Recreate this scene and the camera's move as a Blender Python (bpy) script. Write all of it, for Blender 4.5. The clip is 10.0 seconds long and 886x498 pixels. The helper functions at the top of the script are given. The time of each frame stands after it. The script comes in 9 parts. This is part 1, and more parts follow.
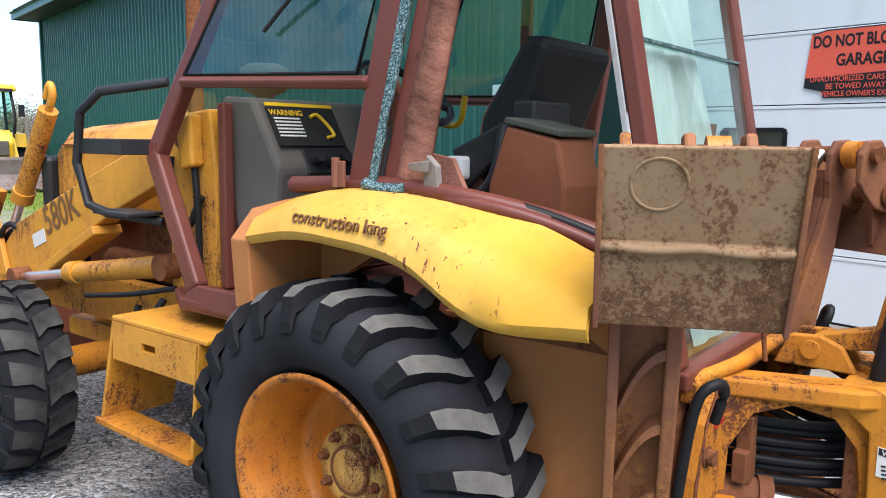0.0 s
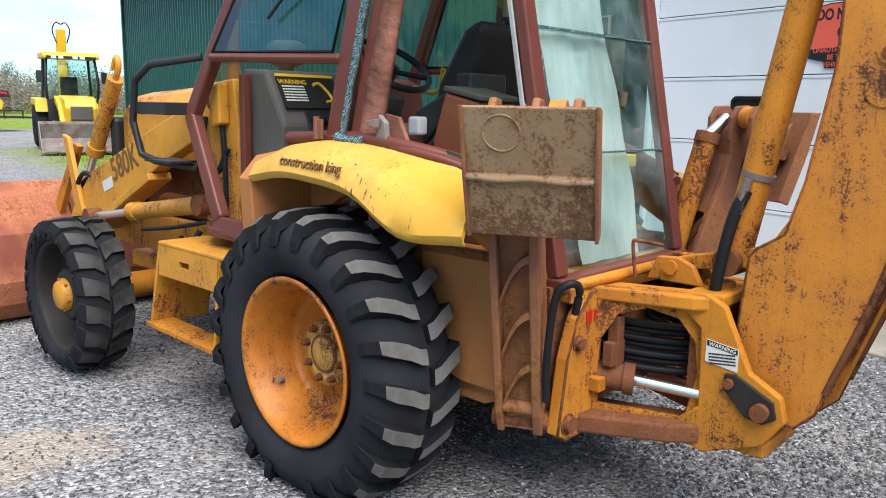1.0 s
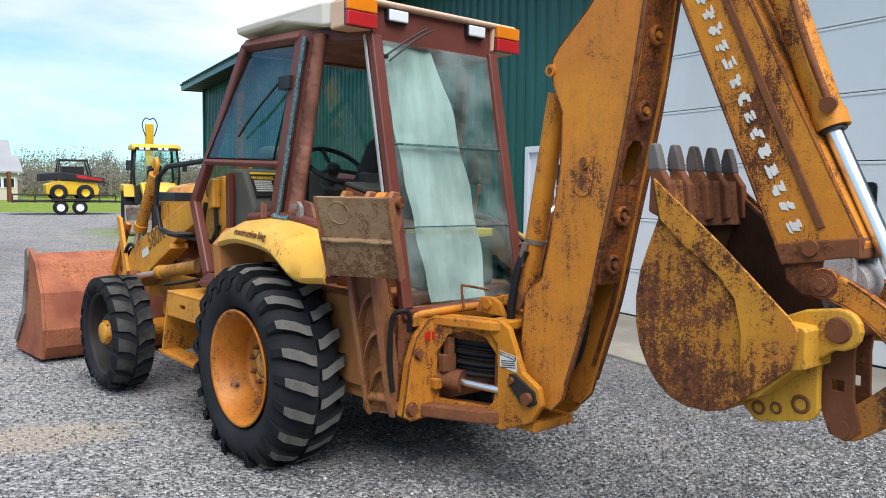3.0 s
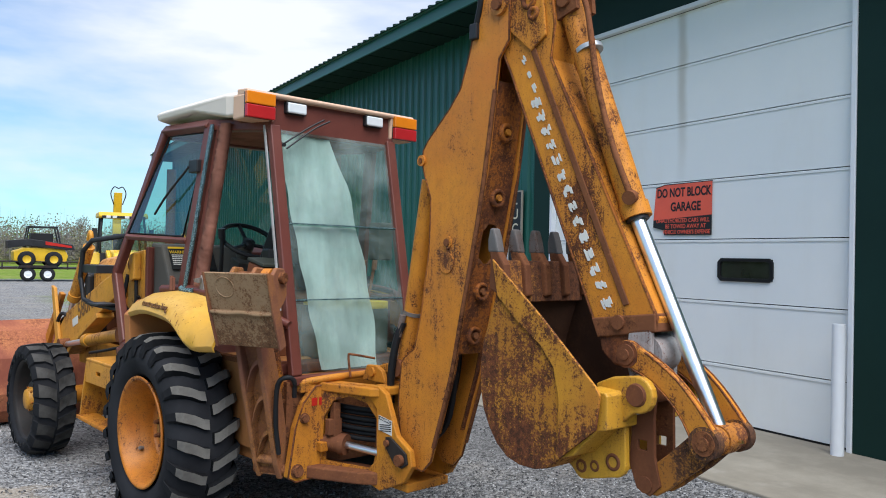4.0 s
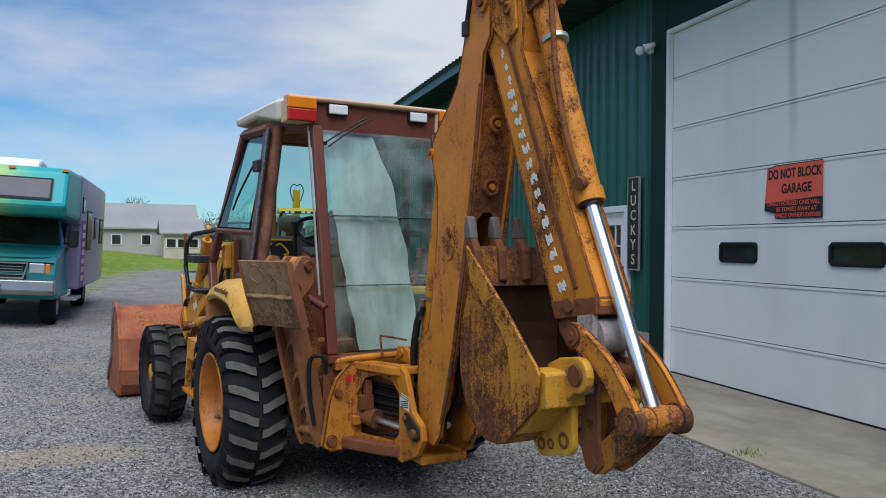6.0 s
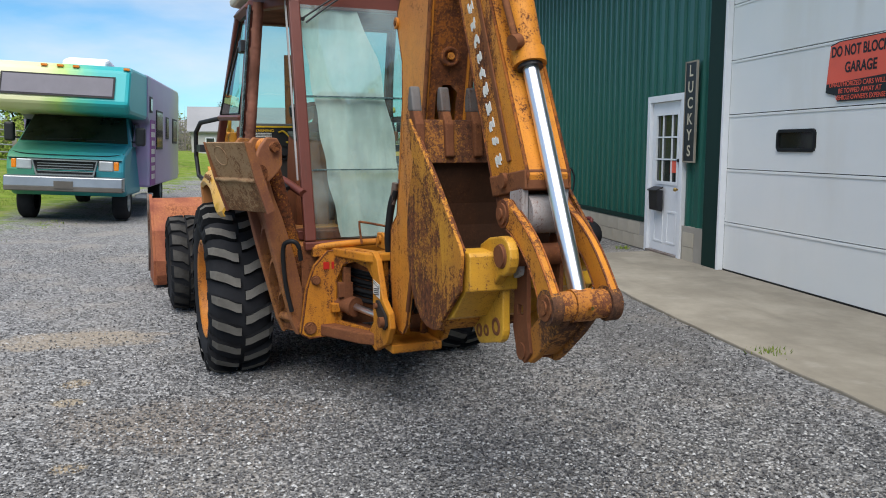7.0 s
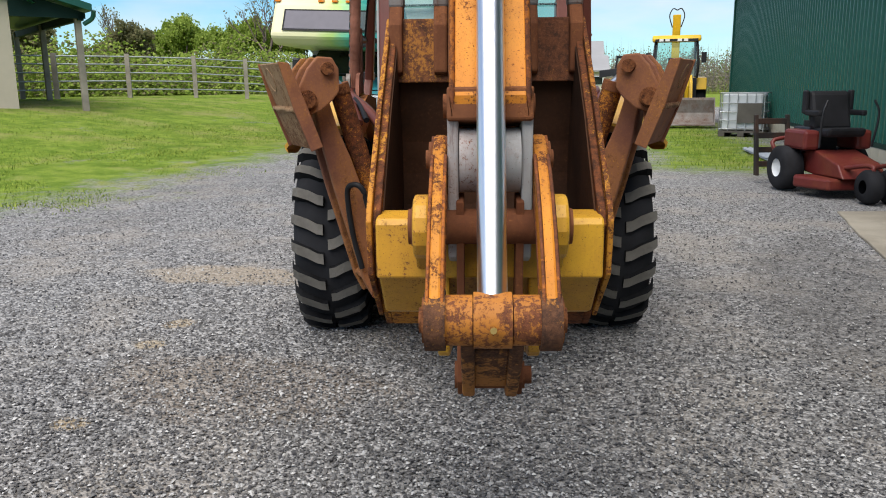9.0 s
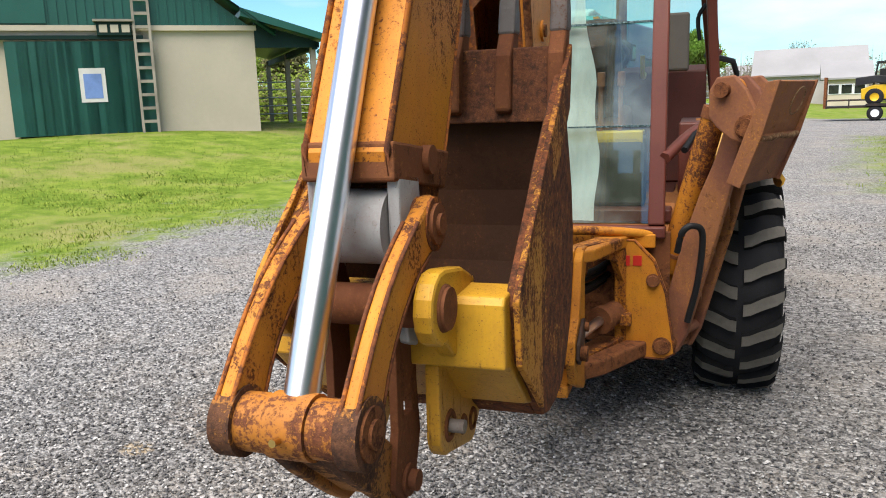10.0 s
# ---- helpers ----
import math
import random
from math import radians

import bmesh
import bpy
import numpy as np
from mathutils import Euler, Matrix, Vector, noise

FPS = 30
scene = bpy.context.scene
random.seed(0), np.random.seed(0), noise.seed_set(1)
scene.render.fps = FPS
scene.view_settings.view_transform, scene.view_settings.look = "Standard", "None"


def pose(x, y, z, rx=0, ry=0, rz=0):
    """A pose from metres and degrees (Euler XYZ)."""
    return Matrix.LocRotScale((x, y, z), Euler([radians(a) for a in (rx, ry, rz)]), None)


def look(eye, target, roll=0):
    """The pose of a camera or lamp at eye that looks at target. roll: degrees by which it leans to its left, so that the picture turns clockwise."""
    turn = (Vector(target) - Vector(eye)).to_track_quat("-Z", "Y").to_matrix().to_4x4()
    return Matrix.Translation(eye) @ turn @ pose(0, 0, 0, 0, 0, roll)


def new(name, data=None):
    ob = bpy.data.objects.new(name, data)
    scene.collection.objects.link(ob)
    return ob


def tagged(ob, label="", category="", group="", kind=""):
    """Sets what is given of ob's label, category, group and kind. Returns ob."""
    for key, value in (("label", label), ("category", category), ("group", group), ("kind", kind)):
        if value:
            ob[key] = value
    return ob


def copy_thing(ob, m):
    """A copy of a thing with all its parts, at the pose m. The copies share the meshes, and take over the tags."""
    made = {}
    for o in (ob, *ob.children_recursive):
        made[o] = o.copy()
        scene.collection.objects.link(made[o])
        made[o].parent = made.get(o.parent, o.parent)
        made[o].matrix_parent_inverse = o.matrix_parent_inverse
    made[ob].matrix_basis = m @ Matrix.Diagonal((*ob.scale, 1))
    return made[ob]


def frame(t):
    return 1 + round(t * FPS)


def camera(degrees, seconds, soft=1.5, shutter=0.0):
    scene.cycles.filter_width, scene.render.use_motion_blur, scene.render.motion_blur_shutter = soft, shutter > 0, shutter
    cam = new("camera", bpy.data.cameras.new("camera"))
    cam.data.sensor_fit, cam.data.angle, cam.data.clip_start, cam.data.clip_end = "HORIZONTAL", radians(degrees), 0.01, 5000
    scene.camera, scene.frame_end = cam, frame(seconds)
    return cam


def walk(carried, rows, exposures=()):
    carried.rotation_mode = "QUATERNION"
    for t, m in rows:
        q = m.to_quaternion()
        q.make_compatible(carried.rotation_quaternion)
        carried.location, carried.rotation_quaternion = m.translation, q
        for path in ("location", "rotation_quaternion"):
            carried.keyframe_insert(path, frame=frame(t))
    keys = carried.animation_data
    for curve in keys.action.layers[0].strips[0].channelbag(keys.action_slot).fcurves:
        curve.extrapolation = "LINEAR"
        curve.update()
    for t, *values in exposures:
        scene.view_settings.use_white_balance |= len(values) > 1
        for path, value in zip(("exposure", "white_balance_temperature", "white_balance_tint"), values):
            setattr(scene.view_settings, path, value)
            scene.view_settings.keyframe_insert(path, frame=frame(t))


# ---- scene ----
cam = camera(58.5, 10.0, soft=1.0)
PATH = [
    (0, (0.435, 0.055, 1.531), (1.604, 1.655, 1.259), 0.8),
    (0.5, (0.323, -0.375, 1.546), (1.462, 1.242, 1.247), 1.0),
    (1, (0.384, -0.805, 1.52), (1.401, 0.88, 1.168), 1.1),
    (1.5, (0.413, -1.255, 1.538), (1.322, 0.483, 1.142), 1.0),
    (2, (0.394, -1.653, 1.567), (1.305, 0.086, 1.182), 1.2),
    (2.2, (0.434, -1.796, 1.559), (1.342, -0.042, 1.247), 1.2),
    (3.3, (0.601, -2.67, 1.585), (1.452, -0.866, 1.447), 0.7),
    (3.5, (0.66, -2.737, 1.609), (1.534, -0.942, 1.485), 0.5),
    (4, (0.854, -3.073, 1.624), (1.759, -1.29, 1.647), 1.2),
    (4.5, (0.967, -3.349, 1.672), (1.829, -1.572, 1.992), 1.5),
    (5, (1.095, -3.544, 1.682), (1.803, -1.697, 1.983), 1.6),
    (5.5, (1.396, -3.654, 1.639), (1.93, -1.739, 1.861), 0.9),
    (5.7, (1.511, -3.653, 1.644), (2.021, -1.722, 1.76), 0.8),
    (6.8, (2.245, -3.517, 1.511), (2.53, -1.547, 1.322), -0.2),
    (7, (2.406, -3.495, 1.501), (2.64, -1.525, 1.245), -0.0),
    (7.5, (2.702, -3.303, 1.485), (2.742, -1.327, 1.178), -0.2),
    (8, (2.945, -3.009, 1.481), (2.887, -1.045, 1.108), 0.4),
    (8.5, (3.275, -2.698, 1.455), (2.891, -0.777, 1.049), -0.3),
    (9, (3.547, -2.367, 1.425), (2.993, -0.489, 1.017), -0.6),
    (9.5, (3.821, -2.037, 1.483), (3.093, -0.218, 1.084), -1.2),
    (10, (4.124, -1.768, 1.482), (3.035, -0.129, 1.123), -2.0),
]
EXPOSURES = [(0.0, 1.18, 6300, 15), (1.0, 1.06, 6350, 13), (2.2, 0.86, 6350, 11), (3.4, 0.72, 6250, 11), (4.0, 0.55, 6150, 10), (4.5, 0.23, 6080, 10), (5.6, -0.07, 5980, 10), (6.9, 0.40, 6450, 10), (7.5, 0.46, 6500, 10), (9.0, 0.48, 6700, 11), (10.0, 0.92, 6950, 13)]
walk(cam, [(t, look(eye, target, roll)) for t, eye, target, roll in PATH], EXPOSURES)

# ---- light: thin bright cloud, a soft sun high on the open side ----
SUN_AZ, SUN_EL = 185.0, 60.0          # degrees, clockwise from +y; above the horizon
world = bpy.data.worlds.new("sky")
scene.world = world
world.use_nodes = True
wn, wl = world.node_tree.nodes, world.node_tree.links
wn.clear()
w_out = wn.new("ShaderNodeOutputWorld")
w_bg = wn.new("ShaderNodeBackground")
w_bg.inputs["Strength"].default_value = 0.098
w_sky = wn.new("ShaderNodeTexSky")
w_sky.sky_type = "NISHITA"
w_sky.sun_disc = False
w_sky.sun_elevation = radians(SUN_EL)
w_sky.sun_rotation = radians(SUN_AZ)
w_sky.air_density, w_sky.dust_density, w_sky.ozone_density = 1.0, 0.1, 1.2
w_co = wn.new("ShaderNodeTexCoord")
w_map = wn.new("ShaderNodeMapping")
w_map.inputs["Scale"].default_value = (1.0, 1.0, 3.6)
w_map.inputs["Rotation"].default_value = (0.0, 0.25, 0.6)
w_noise = wn.new("ShaderNodeTexNoise")
w_noise.inputs["Scale"].default_value = 1.5
w_noise.inputs["Detail"].default_value = 7.0
w_noise.inputs["Roughness"].default_value = 0.52
w_ramp = wn.new("ShaderNodeValToRGB")
w_ramp.color_ramp.elements[0].position, w_ramp.color_ramp.elements[1].position = 0.44, 0.66
w_mix = wn.new("ShaderNodeMixRGB")
w_mix.inputs[2].default_value = (6.9, 7.0, 7.3, 1.0)
wl.new(w_co.outputs["Generated"], w_map.inputs["Vector"])
wl.new(w_map.outputs["Vector"], w_noise.inputs["Vector"])
wl.new(w_noise.outputs["Fac"], w_ramp.inputs["Fac"])
wl.new(w_ramp.outputs["Color"], w_mix.inputs[0])
w_tint = wn.new("ShaderNodeMixRGB")
w_tint.blend_type = "MULTIPLY"
w_tint.inputs[0].default_value = 1.0
w_tint.inputs[2].default_value = (0.52, 0.88, 1.12, 1.0)
wl.new(w_sky.outputs["Color"], w_tint.inputs[1])
wl.new(w_tint.outputs["Color"], w_mix.inputs[1])
wl.new(w_mix.outputs["Color"], w_bg.inputs["Color"])
wl.new(w_bg.outputs["Background"], w_out.inputs["Surface"])

sun_data = bpy.data.lights.new("sun", "SUN")
sun_data.energy, sun_data.angle, sun_data.color = 4.1, radians(62), (1.0, 0.955, 0.89)
sun_az, sun_el = radians(SUN_AZ), radians(SUN_EL)
sun_way = Vector((math.sin(sun_az) * math.cos(sun_el), math.cos(sun_az) * math.cos(sun_el), math.sin(sun_el)))
sun = new("sun", sun_data)
sun.matrix_world = look(sun_way * 40, (0, 0, 0))

# ---- materials ----
def mat_base(name, rough=0.6, metal=0.0):
    m = bpy.data.materials.new(name)
    m.use_nodes = True
    nt = m.node_tree
    b = nt.nodes["Principled BSDF"]
    b.inputs["Roughness"].default_value = rough
    b.inputs["Metallic"].default_value = metal
    b.inputs["Specular IOR Level"].default_value = 0.5 if rough < 0.3 else (0.35 if rough < 0.5 else (0.18 if rough < 0.8 else 0.08))
    return m, nt, b


def noise_node(nt, scale, detail=6.0, rough=0.55, stretch=None, coord="Object"):
    co = nt.nodes.new("ShaderNodeTexCoord")
    n = nt.nodes.new("ShaderNodeTexNoise")
    n.inputs["Scale"].default_value, n.inputs["Detail"].default_value, n.inputs["Roughness"].default_value = scale, detail, rough
    if stretch:
        mp = nt.nodes.new("ShaderNodeMapping")
        mp.inputs["Scale"].default_value = stretch
        nt.links.new(co.outputs[coord], mp.inputs["Vector"])
        nt.links.new(mp.outputs["Vector"], n.inputs["Vector"])
    else:
        nt.links.new(co.outputs[coord], n.inputs["Vector"])
    return n.outputs["Fac"]


def step_node(nt, fac, lo, hi):
    r = nt.nodes.new("ShaderNodeMapRange")
    r.interpolation_type = "SMOOTHSTEP"
    r.inputs["From Min"].default_value, r.inputs["From Max"].default_value = lo, hi
    nt.links.new(fac, r.inputs["Value"])
    return r.outputs["Result"]


def mix_node(nt, fac, a, b, blend="MIX"):
    m = nt.nodes.new("ShaderNodeMixRGB")
    m.blend_type = blend
    for slot, v in ((0, fac), (1, a), (2, b)):
        if isinstance(v, (int, float)):
            m.inputs[slot].default_value = v
        elif isinstance(v, tuple):
            m.inputs[slot].default_value = (*v[:3], 1.0)
        else:
            nt.links.new(v, m.inputs[slot])
    return m.outputs["Color"]


def math_node(nt, op, a, b=None):
    m = nt.nodes.new("ShaderNodeMath")
    m.operation = op
    for slot, v in ((0, a), (1, b)):
        if v is None:
            continue
        if isinstance(v, (int, float)):
            m.inputs[slot].default_value = v
        else:
            nt.links.new(v, m.inputs[slot])
    return m.outputs["Value"]


def bump_node(nt, b, height, strength=0.3, dist=0.004):
    n = nt.nodes.new("ShaderNodeBump")
    n.inputs["Strength"].default_value, n.inputs["Distance"].default_value = strength, dist
    nt.links.new(height, n.inputs["Height"])
    nt.links.new(n.outputs["Normal"], b.inputs["Normal"])


def plain(name, col, rough=0.6, metal=0.0, vary=0.15, scale=8.0, bump=0.15):
    """One colour with soft blotches and a fine grain."""
    m, nt, b = mat_base(name, rough, metal)
    big = step_node(nt, noise_node(nt, scale * 0.3, 4), 0.3, 0.7)
    fine = noise_node(nt, scale * 6, 6)
    dark = tuple(c * (1 - vary) for c in col)
    lite = tuple(min(1, c * (1 + vary)) for c in col)
    c1 = mix_node(nt, big, dark, lite)
    c2 = mix_node(nt, math_node(nt, "MULTIPLY", fine, 0.25), c1, tuple(c * 0.6 for c in col))
    nt.links.new(c2, b.inputs["Base Color"])
    if bump:
        bump_node(nt, b, fine, bump)
    return m


def worn(name, col, faded, rust=(0.14, 0.045, 0.018), dark=(0.045, 0.02, 0.012), amount=0.5, scale=3.0, rough=0.5, spots=0.5, scratch=False):
    """Old paint: fading, broad rust stain, patches rusted through, specks, bare worn edges. amount: share that has rusted through."""
    m, nt, b = mat_base(name, rough)
    big = noise_node(nt, scale * 0.45, 6, 0.6)
    mid = noise_node(nt, scale * 7, 9, 0.72)
    fine = noise_node(nt, scale * 22, 7, 0.7)
    tiny = noise_node(nt, scale * 70, 4, 0.6)
    run = noise_node(nt, scale * 5, 6, 0.65, (1.0, 1.0, 0.14))
    fade = step_node(nt, noise_node(nt, scale * 0.6, 5), 0.3, 0.75)
    paint = mix_node(nt, fade, col, faded)
    paint = mix_node(nt, math_node(nt, "MULTIPLY", step_node(nt, run, 0.45, 0.75), 0.22), paint, tuple(c * 0.6 for c in faded))
    paint = mix_node(nt, math_node(nt, "MULTIPLY", tiny, 0.22), paint, tuple(c * 0.55 for c in col))
    mixed = math_node(nt, "ADD", math_node(nt, "MULTIPLY", big, 0.38), math_node(nt, "ADD", math_node(nt, "ADD", math_node(nt, "MULTIPLY", mid, 0.14), math_node(nt, "MULTIPLY", run, 0.16)), math_node(nt, "MULTIPLY", fine, 0.32)))
    cut = 0.5 + (0.5 - amount) * 0.40
    mask = step_node(nt, mixed, cut - 0.015, cut + 0.03)
    speck = math_node(nt, "MAXIMUM", step_node(nt, fine, 0.715 - 0.09 * spots, 0.735 - 0.09 * spots), step_node(nt, noise_node(nt, scale * 46, 3, 0.5), 0.74 - 0.08 * spots, 0.77 - 0.08 * spots))
    rusty = mix_node(nt, step_node(nt, mid, 0.38, 0.62), rust, dark)
    rusty = mix_node(nt, math_node(nt, "MULTIPLY", step_node(nt, fine, 0.45, 0.7), 0.5), rusty, tuple(min(1, c * 1.9) for c in rust))
    stain = mix_node(nt, math_node(nt, "MULTIPLY", step_node(nt, math_node(nt, "ADD", math_node(nt, "MULTIPLY", mixed, 0.6), math_node(nt, "MULTIPLY", big, 0.4)), cut - 0.12, cut + 0.02), 0.62), paint, tuple(0.5 * p + 0.5 * q * 1.6 for p, q in zip(col, rust)))
    stain = mix_node(nt, math_node(nt, "MULTIPLY", step_node(nt, noise_node(nt, scale * 3.1, 8, 0.7), 0.48, 0.70), 0.34), stain, tuple(0.45 * p + 0.55 * q for p, q in zip(col, dark)))
    drip = math_node(nt, "MULTIPLY", step_node(nt, noise_node(nt, scale * 13, 5, 0.6, (1.0, 1.0, 0.08)), 0.60, 0.66), step_node(nt, math_node(nt, "ADD", math_node(nt, "MULTIPLY", big, 0.6), math_node(nt, "MULTIPLY", mid, 0.4)), 0.48, 0.58))
    both = math_node(nt, "MAXIMUM", mask, math_node(nt, "MAXIMUM", math_node(nt, "MULTIPLY", speck, 0.85), math_node(nt, "MULTIPLY", drip, min(1.0, spots) * 0.75)))
    if scratch:
        near = step_node(nt, noise_node(nt, 2.3, 3), 0.50, 0.58)
        both = math_node(nt, "MAXIMUM", both, math_node(nt, "MULTIPLY", near, step_node(nt, noise_node(nt, 9.0, 3, 0.5, (6.0, 6.0, 0.7)), 0.66, 0.69)))
    nt.links.new(mix_node(nt, both, stain, rusty), b.inputs["Base Color"])
    ro = nt.nodes.new("ShaderNodeMapRange")
    ro.inputs["To Min"].default_value, ro.inputs["To Max"].default_value = rough, 0.88
    nt.links.new(both, ro.inputs["Value"])
    nt.links.new(ro.outputs["Result"], b.inputs["Roughness"])
    h = math_node(nt, "SUBTRACT", math_node(nt, "MULTIPLY", tiny, math_node(nt, "ADD", 0.2, both)), math_node(nt, "MULTIPLY", both, 0.7))
    bump_node(nt, b, h, 0.5, 0.003)
    return m


def glassy(name, col, rough=0.02, share=0.5):
    """A thin tinted pane: part clear, part pale diffuse haze, with a sheen."""
    m, nt, b = mat_base(name, rough)
    out = nt.nodes["Material Output"]
    tr = nt.nodes.new("ShaderNodeBsdfTransparent")
    tr.inputs["Color"].default_value = (*col, 1)
    gl = nt.nodes.new("ShaderNodeBsdfGlossy")
    gl.inputs["Roughness"].default_value = rough
    gl.inputs["Color"].default_value = (0.95, 1, 0.98, 1)
    fr = nt.nodes.new("ShaderNodeLayerWeight")
    fr.inputs["Blend"].default_value = 0.25
    mx = nt.nodes.new("ShaderNodeMixShader")
    sm = math_node(nt, "MULTIPLY", step_node(nt, noise_node(nt, 3.0, 5), 0.35, 0.75), share)
    df = nt.nodes.new("ShaderNodeBsdfDiffuse")
    df.inputs["Color"].default_value = (*(0.55 * c + 0.2 for c in col), 1)
    mx2 = nt.nodes.new("ShaderNodeMixShader")
    nt.links.new(sm, mx2.inputs[0])
    nt.links.new(tr.outputs[0], mx2.inputs[1])
    nt.links.new(df.outputs[0], mx2.inputs[2])
    nt.links.new(math_node(nt, "ADD", 0.085, math_node(nt, "MULTIPLY", math_node(nt, "POWER", fr.outputs["Facing"], 3.0), 0.6)), mx.inputs[0])
    nt.links.new(mx2.outputs[0], mx.inputs[1])
    nt.links.new(gl.outputs[0], mx.inputs[2])
    nt.links.new(mx.outputs[0], out.inputs["Surface"])
    return m


def film_sheet(name):
    """Milky plastic film: mostly white, thin in soft upright streaks."""
    m, nt, b = mat_base(name, 0.4)
    df, tr, tl = nt.nodes.new("ShaderNodeBsdfDiffuse"), nt.nodes.new("ShaderNodeBsdfTransparent"), nt.nodes.new("ShaderNodeBsdfTranslucent")
    for n in (df, tl):
        n.inputs["Color"].default_value = (0.93, 0.91, 0.91, 1)
    tr.inputs["Color"].default_value = (0.80, 0.92, 0.88, 1)
    body, mx = nt.nodes.new("ShaderNodeMixShader"), nt.nodes.new("ShaderNodeMixShader")
    body.inputs[0].default_value = 0.4
    nt.links.new(df.outputs[0], body.inputs[1])
    nt.links.new(tl.outputs[0], body.inputs[2])
    streak = step_node(nt, noise_node(nt, 7.0, 6, 0.6, (1.0, 1.0, 0.22)), 0.25, 0.75)
    nt.links.new(math_node(nt, "ADD", 0.52, math_node(nt, "MULTIPLY", streak, 0.40)), mx.inputs[0])
    nt.links.new(tr.outputs[0], mx.inputs[1])
    nt.links.new(body.outputs[0], mx.inputs[2])
    nt.links.new(mx.outputs[0], nt.nodes["Material Output"].inputs["Surface"])
    return m


def crumbs(name):
    """Crumbled safety glass: small bright and dark grains."""
    m, nt, b = mat_base(name, 0.25)
    co = nt.nodes.new("ShaderNodeTexCoord")
    v = nt.nodes.new("ShaderNodeTexVoronoi")
    v.inputs["Scale"].default_value = 240.0
    nt.links.new(co.outputs["Object"], v.inputs["Vector"])
    sep = nt.nodes.new("ShaderNodeSeparateXYZ")
    nt.links.new(v.outputs["Color"], sep.inputs[0])
    nt.links.new(mix_node(nt, math_node(nt, "POWER", sep.outputs["X"], 2.2), (0.02, 0.05, 0.055), (0.24, 0.36, 0.37)), b.inputs["Base Color"])
    bump_node(nt, b, sep.outputs["Y"], 1.0, 0.006)
    return m


def concrete(name):
    """Old tan concrete: broad damp stains, streaks along the wall, dark specks."""
    m, nt, b = mat_base(name, 0.92)
    base = mix_node(nt, step_node(nt, noise_node(nt, 1.1, 7, 0.65), 0.35, 0.68), (0.25, 0.225, 0.18), (0.37, 0.335, 0.27))
    streak = step_node(nt, noise_node(nt, 2.6, 6, 0.6, (1.0, 0.18, 1.0)), 0.50, 0.72)
    base = mix_node(nt, math_node(nt, "MULTIPLY", streak, 0.42), base, (0.17, 0.155, 0.125))
    base = mix_node(nt, math_node(nt, "MULTIPLY", step_node(nt, noise_node(nt, 1.7, 6, 0.6), 0.60, 0.72), 0.35), base, (0.46, 0.43, 0.37))
    grain = noise_node(nt, 70.0, 5, 0.7)
    base = mix_node(nt, math_node(nt, "MULTIPLY", grain, 0.35), base, (0.20, 0.18, 0.145))
    base = mix_node(nt, step_node(nt, noise_node(nt, 11.0, 3, 0.5), 0.76, 0.79), base, (0.07, 0.06, 0.05))
    nt.links.new(base, b.inputs["Base Color"])
    bump_node(nt, b, grain, 0.5)
    return m


def door_paint(name):
    """White sectional door with a rusty run down its upper half and soft grime."""
    m, nt, b = mat_base(name, 0.5)
    co = nt.nodes.new("ShaderNodeTexCoord")
    sp = nt.nodes.new("ShaderNodeSeparateXYZ")
    nt.links.new(co.outputs["Object"], sp.inputs[0])
    wob = math_node(nt, "MULTIPLY", math_node(nt, "SUBTRACT", noise_node(nt, 1.2, 4), 0.5), 0.12)
    off = math_node(nt, "ABSOLUTE", math_node(nt, "ADD", math_node(nt, "SUBTRACT", sp.outputs["Y"], 0.44), wob))
    run = math_node(nt, "MULTIPLY", step_node(nt, off, 0.10, 0.01), step_node(nt, sp.outputs["Z"], 2.2, 3.6))
    base = mix_node(nt, step_node(nt, noise_node(nt, 0.5, 5, 0.6), 0.3, 0.7), (0.70, 0.73, 0.73), (0.76, 0.77, 0.75))
    grime = math_node(nt, "MULTIPLY", step_node(nt, noise_node(nt, 1.1, 6, 0.6, (1, 1, 0.25)), 0.5, 0.75), 0.22)
    base = mix_node(nt, grime, base, (0.55, 0.51, 0.42))
    nt.links.new(mix_node(nt, math_node(nt, "MULTIPLY", run, 0.45), base, (0.30, 0.25, 0.16)), b.inputs["Base Color"])
    return m


